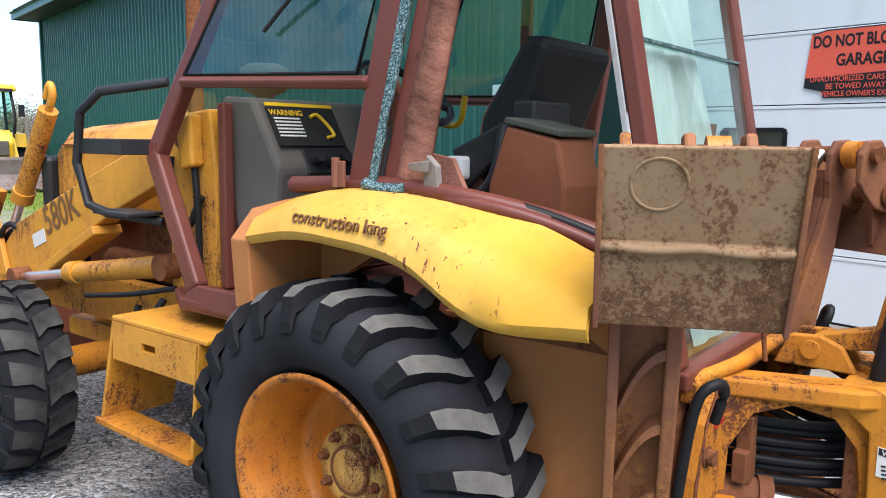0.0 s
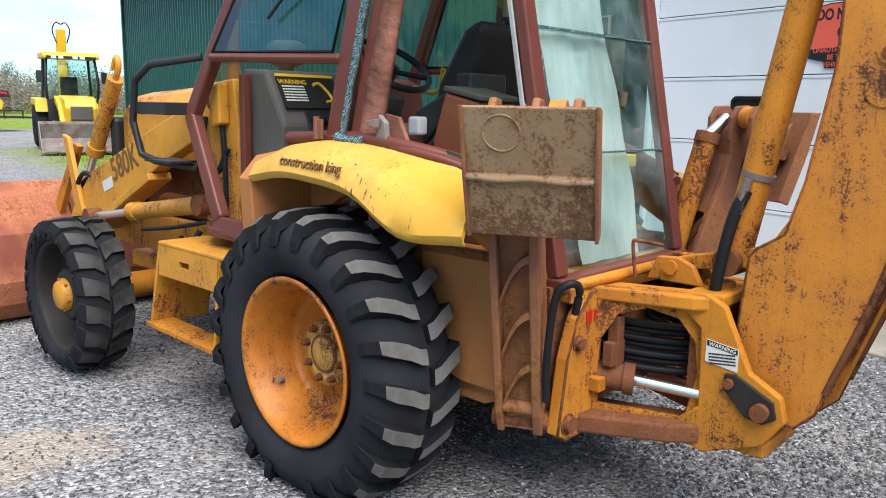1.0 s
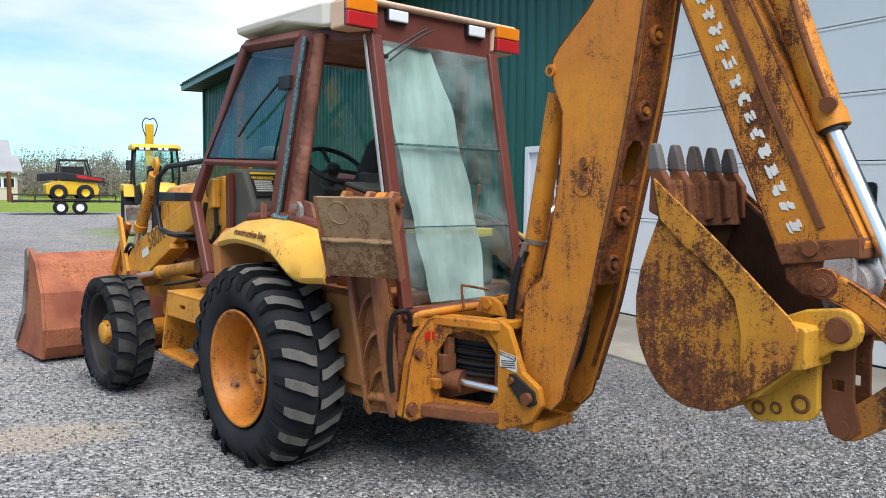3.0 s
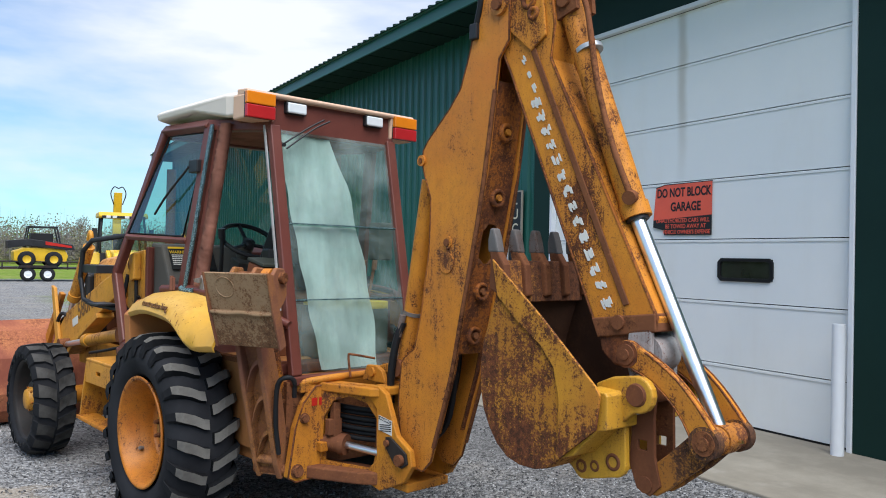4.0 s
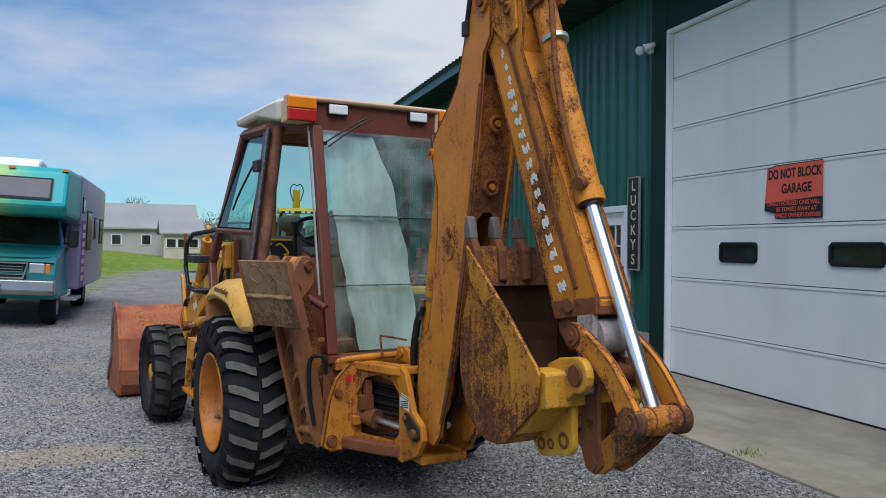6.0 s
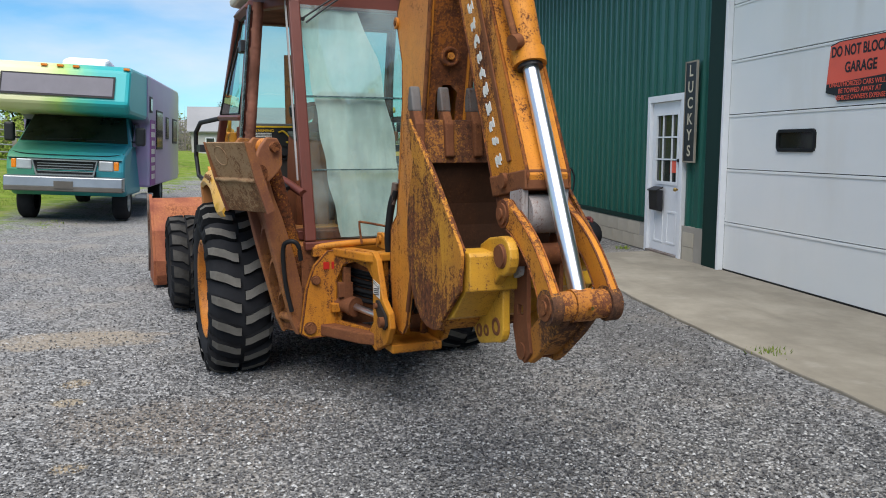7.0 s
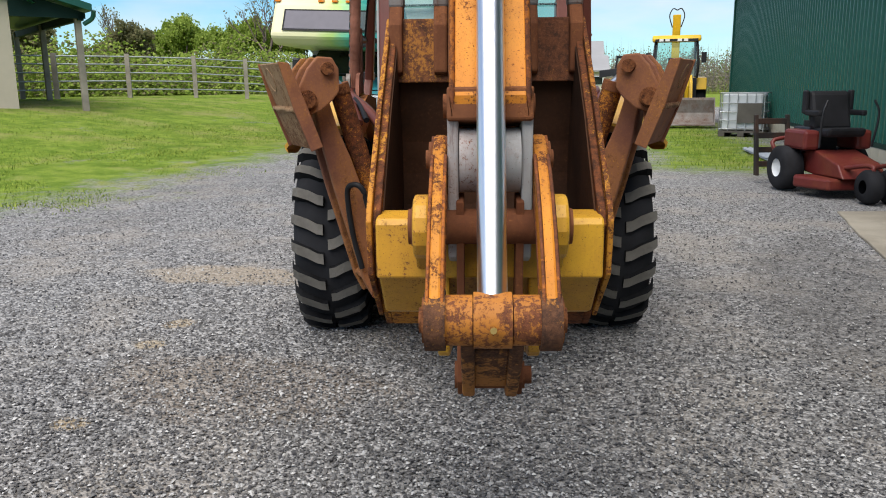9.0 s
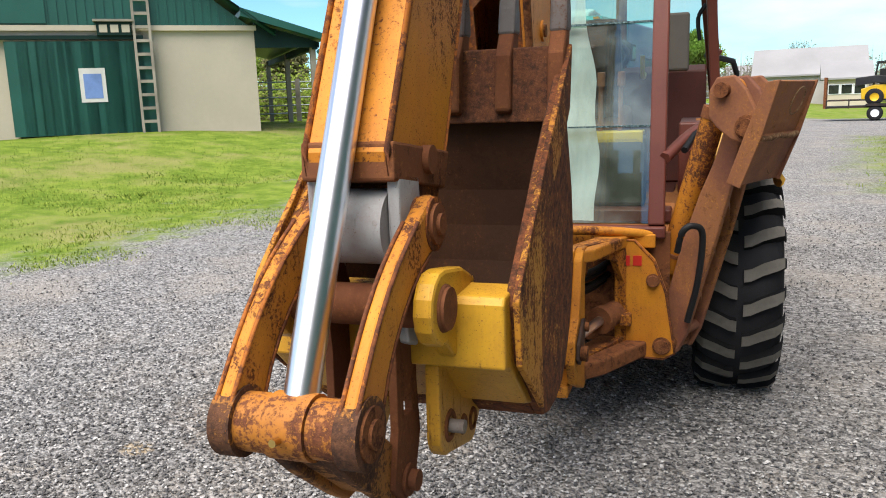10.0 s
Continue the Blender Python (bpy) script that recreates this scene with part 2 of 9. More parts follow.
YEL = (0.62, 0.285, 0.024)
M = dict(
    yellow=worn("worn_yellow_paint", YEL, (0.58, 0.25, 0.034), amount=0.38, scale=4.6, rough=0.45, spots=0.95),
    fender=worn("fender_yellow_paint", (0.58, 0.30, 0.022), (0.62, 0.40, 0.10), amount=0.19, scale=2.0, rough=0.38, spots=0.25, scratch=True),
    boom=worn("boom_orange_yellow_paint", (0.64, 0.245, 0.024), (0.55, 0.175, 0.02), amount=0.395, scale=5.2, rough=0.42, spots=1.05),
    dipper=worn("dipper_yellow_paint", (0.64, 0.255, 0.024), (0.54, 0.18, 0.022), amount=0.425, scale=5.6, rough=0.5, spots=1.1),
    bucket=worn("rusty_bucket_paint", (0.50, 0.23, 0.018), (0.38, 0.145, 0.02), rust=(0.15, 0.05, 0.02), amount=0.66, scale=4.6, rough=0.65, spots=1.0),
    bright=worn("fresh_yellow_paint", (0.60, 0.33, 0.024), (0.54, 0.27, 0.024), amount=0.36, scale=6.0, rough=0.45, spots=1.0),
    link=worn("link_orange_paint", (0.60, 0.245, 0.024), (0.46, 0.15, 0.022), amount=0.4, scale=5.5, rough=0.5, spots=1.0),
    crossrust=worn("orange_stained_pin", (0.48, 0.19, 0.025), (0.34, 0.12, 0.022), rust=(0.14, 0.05, 0.022), dark=(0.08, 0.03, 0.018), amount=0.47, scale=5.0, rough=0.5, spots=1.0),
    frame=worn("frame_yellow_rust", (0.57, 0.235, 0.02), (0.46, 0.155, 0.018), amount=0.42, scale=7.0, rough=0.5, spots=1.0),
    boomrust=worn("rusted_boom_face", (0.40, 0.13, 0.015), (0.30, 0.09, 0.018), rust=(0.15, 0.05, 0.02), dark=(0.07, 0.028, 0.016), amount=0.55, scale=3.5, rough=0.65, spots=1.0),
    arch=worn("rust_stained_frame_paint", (0.50, 0.20, 0.012), (0.38, 0.12, 0.014), amount=0.50, scale=4.5, rough=0.55, spots=0.9),
    cutter=worn("scratched_bucket_edge", (0.54, 0.25, 0.024), (0.44, 0.165, 0.022), amount=0.54, scale=5.0, rough=0.6, spots=1.0, scratch=True),
    caststeel=worn("rusted_cast_link", (0.42, 0.17, 0.022), (0.28, 0.10, 0.022), rust=(0.10, 0.045, 0.024), dark=(0.045, 0.024, 0.017), amount=0.53, scale=4.2, rough=0.6, spots=1.0),
    lip=worn("worn_bucket_lip", (0.42, 0.18, 0.022), (0.30, 0.11, 0.022), rust=(0.13, 0.05, 0.024), dark=(0.055, 0.026, 0.017), amount=0.60, scale=5.0, rough=0.65, spots=1.0),
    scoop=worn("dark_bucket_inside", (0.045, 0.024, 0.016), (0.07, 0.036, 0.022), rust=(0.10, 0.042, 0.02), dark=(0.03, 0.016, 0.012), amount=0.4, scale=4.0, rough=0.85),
    brownpanel=worn("brown_rusted_panel", (0.38, 0.15, 0.05), (0.46, 0.20, 0.065), rust=(0.22, 0.08, 0.03), dark=(0.15, 0.055, 0.025), amount=0.35, scale=2.5, rough=0.6, spots=0.4),
    rust=worn("brown_rust", (0.12, 0.045, 0.024), (0.16, 0.065, 0.032), rust=(0.19, 0.075, 0.03), dark=(0.05, 0.02, 0.013), amount=0.5, scale=4.0, rough=0.8),
    stab=worn("stabilizer_brown_rust", (0.165, 0.066, 0.044), (0.215, 0.092, 0.058), rust=(0.30, 0.13, 0.035), dark=(0.085, 0.034, 0.02), amount=0.38, scale=5.0, rough=0.7),
    pad=worn("pad_scraped_steel", (0.27, 0.175, 0.095), (0.34, 0.24, 0.145), rust=(0.15, 0.075, 0.036), dark=(0.085, 0.042, 0.022), amount=0.48, scale=4.0, rough=0.75),
    maroon=worn("cab_maroon_paint", (0.115, 0.030, 0.021), (0.16, 0.050, 0.034), rust=(0.06, 0.025, 0.018), amount=0.16, scale=3.0, rough=0.42, spots=0.3),
    redrust=worn("loader_bucket_red_rust", (0.20, 0.06, 0.038), (0.27, 0.09, 0.05), rust=(0.36, 0.14, 0.06), dark=(0.13, 0.04, 0.024), amount=0.45, scale=5.0, rough=0.75),
    rim=worn("rim_orange_paint", (0.58, 0.20, 0.012), (0.44, 0.12, 0.01), rust=(0.085, 0.03, 0.014), amount=0.415, scale=7.5, rough=0.42, spots=1.25),
    hub=worn("pale_yellow_hub_paint", (0.62, 0.36, 0.09), (0.55, 0.27, 0.05), rust=(0.12, 0.045, 0.02), amount=0.44, scale=9.0, rough=0.5, spots=1.1),
    toothsteel=worn("worn_tooth_steel", (0.095, 0.088, 0.084), (0.14, 0.13, 0.125), rust=(0.075, 0.035, 0.02), amount=0.40, scale=8.0, rough=0.5),
    steel=worn("worn_bare_steel", (0.16, 0.14, 0.125), (0.26, 0.24, 0.22), rust=(0.1, 0.045, 0.025), amount=0.35, scale=7.0, rough=0.5),
    greypaint=worn("grey_primer", (0.33, 0.34, 0.34), (0.42, 0.42, 0.41), amount=0.3, scale=6.0, rough=0.55),
    tyre=plain("tyre_rubber", (0.022, 0.0225, 0.025), 0.82, vary=0.35, scale=7, bump=0.3),
    lug=plain("tread_side_rubber", (0.014, 0.0145, 0.016), 0.9, vary=0.35, scale=9, bump=0.4),
    fronttop=plain("dusty_black_tread", (0.048, 0.046, 0.043), 0.9, vary=0.55, scale=16, bump=0.8),
    lugtop=plain("worn_dusty_tread", (0.125, 0.118, 0.105), 0.9, vary=0.45, scale=14, bump=0.6),
    black=plain("black_plastic", (0.018, 0.018, 0.02), 0.45, vary=0.3, bump=0.1),
    hose=plain("black_hose_rubber", (0.014, 0.014, 0.015), 0.5, vary=0.3, bump=0.1),
    darkrim=worn("black_rim_paint", (0.02, 0.019, 0.018), (0.035, 0.03, 0.027), rust=(0.08, 0.035, 0.02), amount=0.25, scale=5.0, rough=0.5),
    bumper=plain("dull_chrome_bumper", (0.30, 0.31, 0.32), 0.3, 0.7, vary=0.1, bump=0.02),
    chrome=plain("polished_chrome_rod", (0.85, 0.86, 0.88), 0.30, 1.0, vary=0.04, bump=0.02),
    palewall=plain("dull_white_farm_wall", (0.40, 0.39, 0.37), 0.8, vary=0.1, scale=0.6),
    roofgrey=plain("weathered_grey_roof", (0.27, 0.27, 0.275), 0.7, vary=0.12, scale=0.5),
    roofw=plain("aged_off_white_roof", (0.66, 0.60, 0.53), 0.55, vary=0.08, scale=3),
    roofp=plain("aged_salmon_roof_edge", (0.60, 0.40, 0.28), 0.55, vary=0.12, scale=3),
    amber=plain("amber_lens", (0.70, 0.20, 0.008), 0.2, vary=0.08, bump=0.0),
    redlens=plain("red_lens", (0.42, 0.018, 0.02), 0.2, vary=0.08, bump=0.0),
    lens=plain("clear_lamp_lens", (0.7, 0.72, 0.72), 0.15, vary=0.08, bump=0.1),
    glass=glassy("green_tinted_glass", (0.56, 0.79, 0.73), share=0.05),
    # rear panes: reflection of the bright sky painted in as pale diffuse haze
    dustglass=glassy("sky_haze_rear_glass", (0.56, 0.79, 0.73), share=0.30),
    shard=crumbs("shattered_green_glass"),
    film=film_sheet("white_plastic_film"),
    foam=plain("torn_tan_trim", (0.215, 0.095, 0.066), 0.85, vary=0.4, scale=16, bump=1.0),
    console=plain("brown_console_panel", (0.17, 0.06, 0.028), 0.6, vary=0.2, bump=0.2),
    vinyl=plain("black_seat_vinyl", (0.016, 0.016, 0.018), 0.55, vary=0.3, bump=0.2),
    tanseat=plain("tan_seat_cloth", (0.28, 0.12, 0.075), 0.85, vary=0.2, bump=0.3),
    greyplastic=plain("grey_dash_plastic", (0.105, 0.096, 0.084), 0.65, vary=0.15),
    olive=plain("dark_olive_cover", (0.05, 0.055, 0.045), 0.6, vary=0.2),
    green=plain("green_painted_steel", (0.017, 0.10, 0.077), 0.34, vary=0.12, scale=2, bump=0.03),
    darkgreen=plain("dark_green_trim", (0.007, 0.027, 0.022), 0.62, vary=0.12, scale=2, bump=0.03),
    white=plain("white_paint", (0.74, 0.76, 0.78), 0.5, vary=0.05, scale=2, bump=0.03),
    doorpanel=door_paint("garage_door_white"),
    gasket=plain("black_gasket", (0.012, 0.012, 0.013), 0.5, vary=0.2, bump=0.05),
    darkglass=plain("dark_window_glass", (0.025, 0.03, 0.024), 0.06, vary=0.5, scale=6, bump=0.0),
    block=plain("tan_concrete_block", (0.46, 0.42, 0.34), 0.9, vary=0.1, scale=6, bump=0.5),
    mortar=plain("grey_mortar", (0.34, 0.32, 0.28), 0.95, vary=0.1, bump=0.5),
    slab=concrete("worn_concrete"),
    signred=plain("sign_orange_red", (0.78, 0.115, 0.065), 0.4, vary=0.05, bump=0.02),
    signblack=plain("sign_black", (0.012, 0.012, 0.013), 0.45, vary=0.1, bump=0.02),
    cream=plain("cream_letter", (0.62, 0.56, 0.42), 0.6, vary=0.15, bump=0.1),
    paper=plain("white_decal", (0.62, 0.61, 0.57), 0.5, vary=0.08, bump=0.02),
    ink=plain("dark_print", (0.02, 0.02, 0.02), 0.5, vary=0.1, bump=0.0),
    brownprint=plain("brown_print", (0.17, 0.085, 0.035), 0.5, vary=0.2, bump=0.0),
    reddecal=plain("red_decal", (0.45, 0.02, 0.012), 0.4, vary=0.12, bump=0.0),
    brass=plain("brass", (0.55, 0.36, 0.12), 0.3, 1.0, vary=0.1, bump=0.02),
    wood=plain("weathered_grey_wood", (0.30, 0.27, 0.22), 0.9, vary=0.25, scale=5, bump=0.5),
    bark=plain("grey_brown_bark", (0.13, 0.10, 0.075), 0.95, vary=0.3, scale=8, bump=0.8),
    galv=plain("galvanised_steel", (0.45, 0.47, 0.48), 0.45, 0.6, vary=0.15, scale=10, bump=0.05),
    tank=plain("milky_plastic_tank", (0.55, 0.58, 0.6), 0.45, vary=0.08, bump=0.02),
    mred=worn("mower_red_paint", (0.12, 0.016, 0.014), (0.15, 0.03, 0.024), amount=0.3, scale=6.0, rough=0.45),
    cleanyel=plain("machine_yellow", (0.70, 0.43, 0.02), 0.4, vary=0.08, bump=0.03),
    beige=plain("tan_block_wall", (0.52, 0.46, 0.36), 0.9, vary=0.08, scale=1.5, bump=0.3),
)


# ---- mesh helpers ----
class Shape:
    """Collects vertices and faces of one mesh."""

    def __init__(self):
        self.v, self.f, self.m, self.s = [], [], [], []

    def add(self, vs, fs, m=0, smooth=False):
        o = len(self.v)
        self.v.extend(tuple(p) for p in vs)
        for q in fs:
            self.f.append([i + o for i in q])
            self.m.append(m)
            self.s.append(smooth)
        return self

    def box(self, lo, hi, m=0, turn=None, taper=None):
        (x0, y0, z0), (x1, y1, z1) = lo, hi
        vs = [Vector(p) for p in ((x0, y0, z0), (x1, y0, z0), (x1, y1, z0), (x0, y1, z0), (x0, y0, z1), (x1, y0, z1), (x1, y1, z1), (x0, y1, z1))]
        if taper:
            cx, cy = (x0 + x1) / 2, (y0 + y1) / 2
            for p in vs[4:]:
                p.x, p.y = cx + (p.x - cx) * taper[0], cy + (p.y - cy) * taper[1]
        if turn:
            vs = [turn @ p for p in vs]
        return self.add(vs, ((3, 2, 1, 0), (4, 5, 6, 7), (0, 1, 5, 4), (1, 2, 6, 5), (2, 3, 7, 6), (3, 0, 4, 7)), m)

    def prism(self, pts, a0, a1, axis="x", m=0, turn=None):
        """A flat outline pushed along an axis. x: points are (y, z); y: (x, z); z: (x, y)."""
        def at(p, a):
            q = {"x": (a, p[0], p[1]), "y": (p[0], a, p[1]), "z": (p[0], p[1], a)}[axis]
            return turn @ Vector(q) if turn else q
        n = len(pts)
        vs = [at(p, a0) for p in pts] + [at(p, a1) for p in pts]
        fs = [list(range(n))[::-1], list(range(n, 2 * n))] + [[i, (i + 1) % n, n + (i + 1) % n, n + i] for i in range(n)]
        return self.add(vs, fs, m)

    def ring(self, outer, inner, a0, a1, axis="x", m=0, n=40):
        """A plate with one opening: outline and opening share a centre from which both are seen whole."""
        cx, cy = sum(p[0] for p in inner) / len(inner), sum(p[1] for p in inner) / len(inner)
        def meet(poly, ang):
            dx, dy, best = math.cos(ang), math.sin(ang), 0
            for (ax, ay), (bx, by) in zip(poly, poly[1:] + poly[:1]):
                ex, ey = bx - ax, by - ay
                d = dx * ey - dy * ex
                if abs(d) < 1e-9:
                    continue
                k = ((ax - cx) * ey - (ay - cy) * ex) / d
                u = ((ax - cx) * dy - (ay - cy) * dx) / d
                if k > 0 and -1e-6 <= u <= 1 + 1e-6:
                    best = max(best, k)
            return (cx + dx * best, cy + dy * best)
        angs = sorted({round(math.atan2(p[1] - cy, p[0] - cx), 4) for p in outer + inner} | {round(-math.pi + 2 * math.pi * i / n, 4) for i in range(n)})
        k = len(angs)
        o, i_ = [meet(outer, a) for a in angs], [meet(inner, a) for a in angs]
        def at(p, a):
            return {"x": (a, p[0], p[1]), "y": (p[0], a, p[1]), "z": (p[0], p[1], a)}[axis]
        vs = [at(p, a) for a in (a0, a1) for p in o + i_]
        fs = []
        for i in range(k):
            j = (i + 1) % k
            fs += [[i, k + i, k + j, j], [2 * k + i, 2 * k + j, 3 * k + j, 3 * k + i], [i, j, 2 * k + j, 2 * k + i], [k + i, 3 * k + i, 3 * k + j, k + j]]
        return self.add(vs, fs, m)

    def lean(self, y0, z0, rate):
        """Shear the shape in y with height, from (y0, z0)."""
        self.v = [(x, y + y0 + (z - z0) * rate, z) for x, y, z in self.v]
        return self

    def rod(self, p0, p1, r0, r1=None, n=16, m=0, caps=True):
        p0, p1 = Vector(p0), Vector(p1)
        r1 = r0 if r1 is None else r1
        q = (p1 - p0).to_track_quat("Z", "Y")
        vs = [p + q @ Vector((math.cos(2 * math.pi * i / n) * r, math.sin(2 * math.pi * i / n) * r, 0)) for p, r in ((p0, r0), (p1, r1)) for i in range(n)]
        self.add(vs, [[i, (i + 1) % n, n + (i + 1) % n, n + i] for i in range(n)], m, True)
        if caps:
            self.add(vs, [list(range(n))[::-1], list(range(n, 2 * n))], m)
        return self

    def tube(self, pts, r, n=8, m=0, fine=5, taper=None):
        """A round bar or hose along a smooth line through the points."""
        pts = [Vector(p) for p in pts]
        line = []
        if fine > 1 and len(pts) > 2:
            ext = [2 * pts[0] - pts[1]] + pts + [2 * pts[-1] - pts[-2]]
            for a, b, c, d in zip(ext, ext[1:], ext[2:], ext[3:]):
                for k in range(fine):
                    t = k / fine
                    line.append(0.5 * (2 * b + (c - a) * t + (2 * a - 5 * b + 4 * c - d) * t * t + (3 * b - a - 3 * c + d) * t ** 3))
            line.append(pts[-1])
        else:
            line = pts
        k, vs = len(line), []
        up = Vector((0.31, 0.17, 0.93))
        for i, p in enumerate(line):
            d = (line[min(i + 1, k - 1)] - line[max(i - 1, 0)]).normalized()
            a = d.cross(up)
            a = (a if a.length > 0.05 else d.cross(Vector((1, 0, 0)))).normalized()
            b = d.cross(a)
            rr = r * (1 + (taper - 1) * i / (k - 1)) if taper else r
            vs += [p + a * math.cos(2 * math.pi * j / n) * rr + b * math.sin(2 * math.pi * j / n) * rr for j in range(n)]
        fs = [[i * n + j, i * n + (j + 1) % n, (i + 1) * n + (j + 1) % n, (i + 1) * n + j] for i in range(k - 1) for j in range(n)]
        self.add(vs, fs, m, True)
        return self.add(vs, [list(range(n))[::-1], list(range((k - 1) * n, k * n))], m)

    def lathe(self, prof, at, axis="x", n=32, m=0, smooth=True, mats=None):
        """A profile of (along, radius) turned about an axis through at."""
        vs, k = [], len(prof)
        for i in range(n):
            a = 2 * math.pi * i / n
            for s, r in prof:
                c, d = r * math.cos(a), r * math.sin(a)
                q = {"x": (s, c, d), "y": (c, s, d), "z": (c, d, s)}[axis]
                vs.append((at[0] + q[0], at[1] + q[1], at[2] + q[2]))
        for j in range(k - 1):
            self.add(vs if j == 0 else [], [], m)
        o = len(self.v) - len(vs) if k > 1 else len(self.v)
        for j in range(k - 1):
            for i in range(n):
                h = (i + 1) % n
                self.f.append([o + i * k + j, o + h * k + j, o + h * k + j + 1, o + i * k + j + 1])
                self.m.append(mats[j] if mats else m)
                self.s.append(smooth)
        return self

    def mesh(self, name, mats):
        me = bpy.data.meshes.new(name)
        me.from_pydata(self.v, [], self.f)
        for mt in mats:
            me.materials.append(mt)
        me.polygons.foreach_set("material_index", self.m)
        me.polygons.foreach_set("use_smooth", self.s)
        me.update()
        bm = bmesh.new()
        bm.from_mesh(me)
        bmesh.ops.recalc_face_normals(bm, faces=bm.faces)
        bm.to_mesh(me)
        bm.free()
        return me


def part(name, shape, mats, parent=None, label="", bevel=0.0, at=None):
    """Links a shape as one mesh object, under a thing or a part."""
    mats = [M[k] if isinstance(k, str) else k for k in (mats if isinstance(mats, (list, tuple)) else [mats])]
    ob = new(name, shape.mesh(name, mats))
    if parent is not None:
        ob.parent = parent
    if at is not None:
        ob.matrix_basis = at
    if bevel:
        md = ob.modifiers.new("rounded", "BEVEL")
        md.width, md.segments, md.limit_method, md.angle_limit = bevel, 2, "ANGLE", radians(35)
    return tagged(ob, label)


def parts(name, shape, mats, parent=None, label="", bevel=0.0, at=None):
    """Like part(), but every loose piece of the shape becomes an object of its own."""
    root = list(range(len(shape.v)))
    def find(i):
        while root[i] != i:
            root[i] = root[root[i]]
            i = root[i]
        return i
    for q in shape.f:
        for k in q[1:]:
            root[find(k)] = find(q[0])
    groups = {}
    for q, m, sm in zip(shape.f, shape.m, shape.s):
        sub_shape, index = groups.setdefault(find(q[0]), (Shape(), {}))
        for k in q:
            if k not in index:
                index[k] = len(sub_shape.v)
                sub_shape.v.append(shape.v[k])
        sub_shape.f.append([index[k] for k in q])
        sub_shape.m.append(m)
        sub_shape.s.append(sm)
    return [part(name, g, mats, parent, label, bevel, at) for g, _ in groups.values()]


def piece(name, me, parent, at):
    ob = new(name, me)
    ob.parent = parent
    ob.matrix_basis = at
    return ob


def thing(name, at, label, category, group="", kind=""):
    ob = new(name)
    ob.empty_display_size = 0.2
    ob.matrix_basis = at
    return tagged(ob, label, category, group, kind)


def words(name, text, size, parent, at, mat, stretch=1.0, spacing=1.0, deep=0.0012, bold=0.012):
    """Flat lettering, 1 mm thick, its baseline starting at the pose."""
    cu = bpy.data.curves.new(name, "FONT")
    cu.body, cu.size, cu.extrude, cu.space_character, cu.align_x, cu.offset, cu.resolution_u = text, size, deep / 2, spacing, "CENTER", bold * size, 4
    tmp = new(name, cu)
    bpy.context.view_layer.update()
    me = bpy.data.meshes.new_from_object(tmp.evaluated_get(bpy.context.evaluated_depsgraph_get()))
    bpy.data.objects.remove(tmp)
    me.materials.clear()
    me.materials.append(M[mat])
    me.transform(Matrix.Diagonal((stretch, 1, 1, 1)))
    ob = new(name, me)
    ob.parent = parent
    ob.matrix_basis = at
    return ob


def bars(name, rows, height, gap, parent, at, mat, rng):
    """Unreadable print: rows of short bars, widths given as row lengths."""
    sh = Shape()
    for i, wide in enumerate(rows):
        x = -wide / 2
        while x < wide / 2 - 0.2 * height:
            w = min(height * rng.uniform(0.9, 2.6), wide / 2 - x)
            z = -i * (height + gap)
            sh.box((x, 0, z - height), (x + w * 0.86, 0.001, z))
            x += w
    return part(name, sh, mat, parent, at=at)


def smooth_step(a, b, x):
    t = max(0.0, min(1.0, (x - a) / (b - a)))
    return t * t * (3 - 2 * t)


def land(x, y):
    """Height of the ground: a level gravel yard, a meadow that rises gently beside it."""
    swell = 0.11 * smooth_step(-2.2, -4.4, x) * smooth_step(8.5, 12.5, y)
    return swell + (0.95 * smooth_step(-4.6, -16.0, x) * smooth_step(-30, 2, y) if x < -4.6 else 0.0)


# ---- ground ----
def spread(n, near, far):
    s = np.linspace(-1, 1, n)
    return np.sign(s) * (near * np.abs(s) + (far - near) * np.abs(s) ** 4.5)


gx, gy = spread(150, 26, 900) + 0.0, spread(150, 30, 1200) + 8.0
verts = [(float(x), float(y), land(float(x), float(y)) + (0.012 * noise.noise((x * 0.35, y * 0.35, 0.0)) if abs(x) < 40 else 0.0) - 0.012) for y in gy for x in gx]
cells = [(j * 150 + i, j * 150 + i + 1, (j + 1) * 150 + i + 1, (j + 1) * 150 + i) for j in range(149) for i in range(149)]
ground_mesh = bpy.data.meshes.new("ground")
ground_mesh.from_pydata(verts, [], cells)
ground_mesh.polygons.foreach_set("use_smooth", [True] * len(cells))

gm, nt, gb = mat_base("gravel_and_grass", 0.95)
co = nt.nodes.new("ShaderNodeTexCoord")
xyz = nt.nodes.new("ShaderNodeSeparateXYZ")
nt.links.new(co.outputs["Object"], xyz.inputs[0])
X, Y = xyz.outputs["X"], xyz.outputs["Y"]
edge_n = math_node(nt, "SUBTRACT", noise_node(nt, 0.55, 7, 0.6), 0.5)
fine_n = math_node(nt, "SUBTRACT", noise_node(nt, 3.2, 6, 0.7), 0.5)
ragged = math_node(nt, "ADD", math_node(nt, "MULTIPLY", edge_n, 5.5), math_node(nt, "MULTIPLY", fine_n, 4.5))
left = math_node(nt, "ADD", math_node(nt, "SUBTRACT", -4.3, X), ragged)                       # beside the yard
far = math_node(nt, "ADD", math_node(nt, "SUBTRACT", Y, 46.0), ragged)                       # beyond the yard
strip_x = math_node(nt, "SUBTRACT", 1.5, math_node(nt, "ABSOLUTE", math_node(nt, "SUBTRACT", X, math_node(nt, "SUBTRACT", 5.6, math_node(nt, "MULTIPLY", Y, 0.09)))))
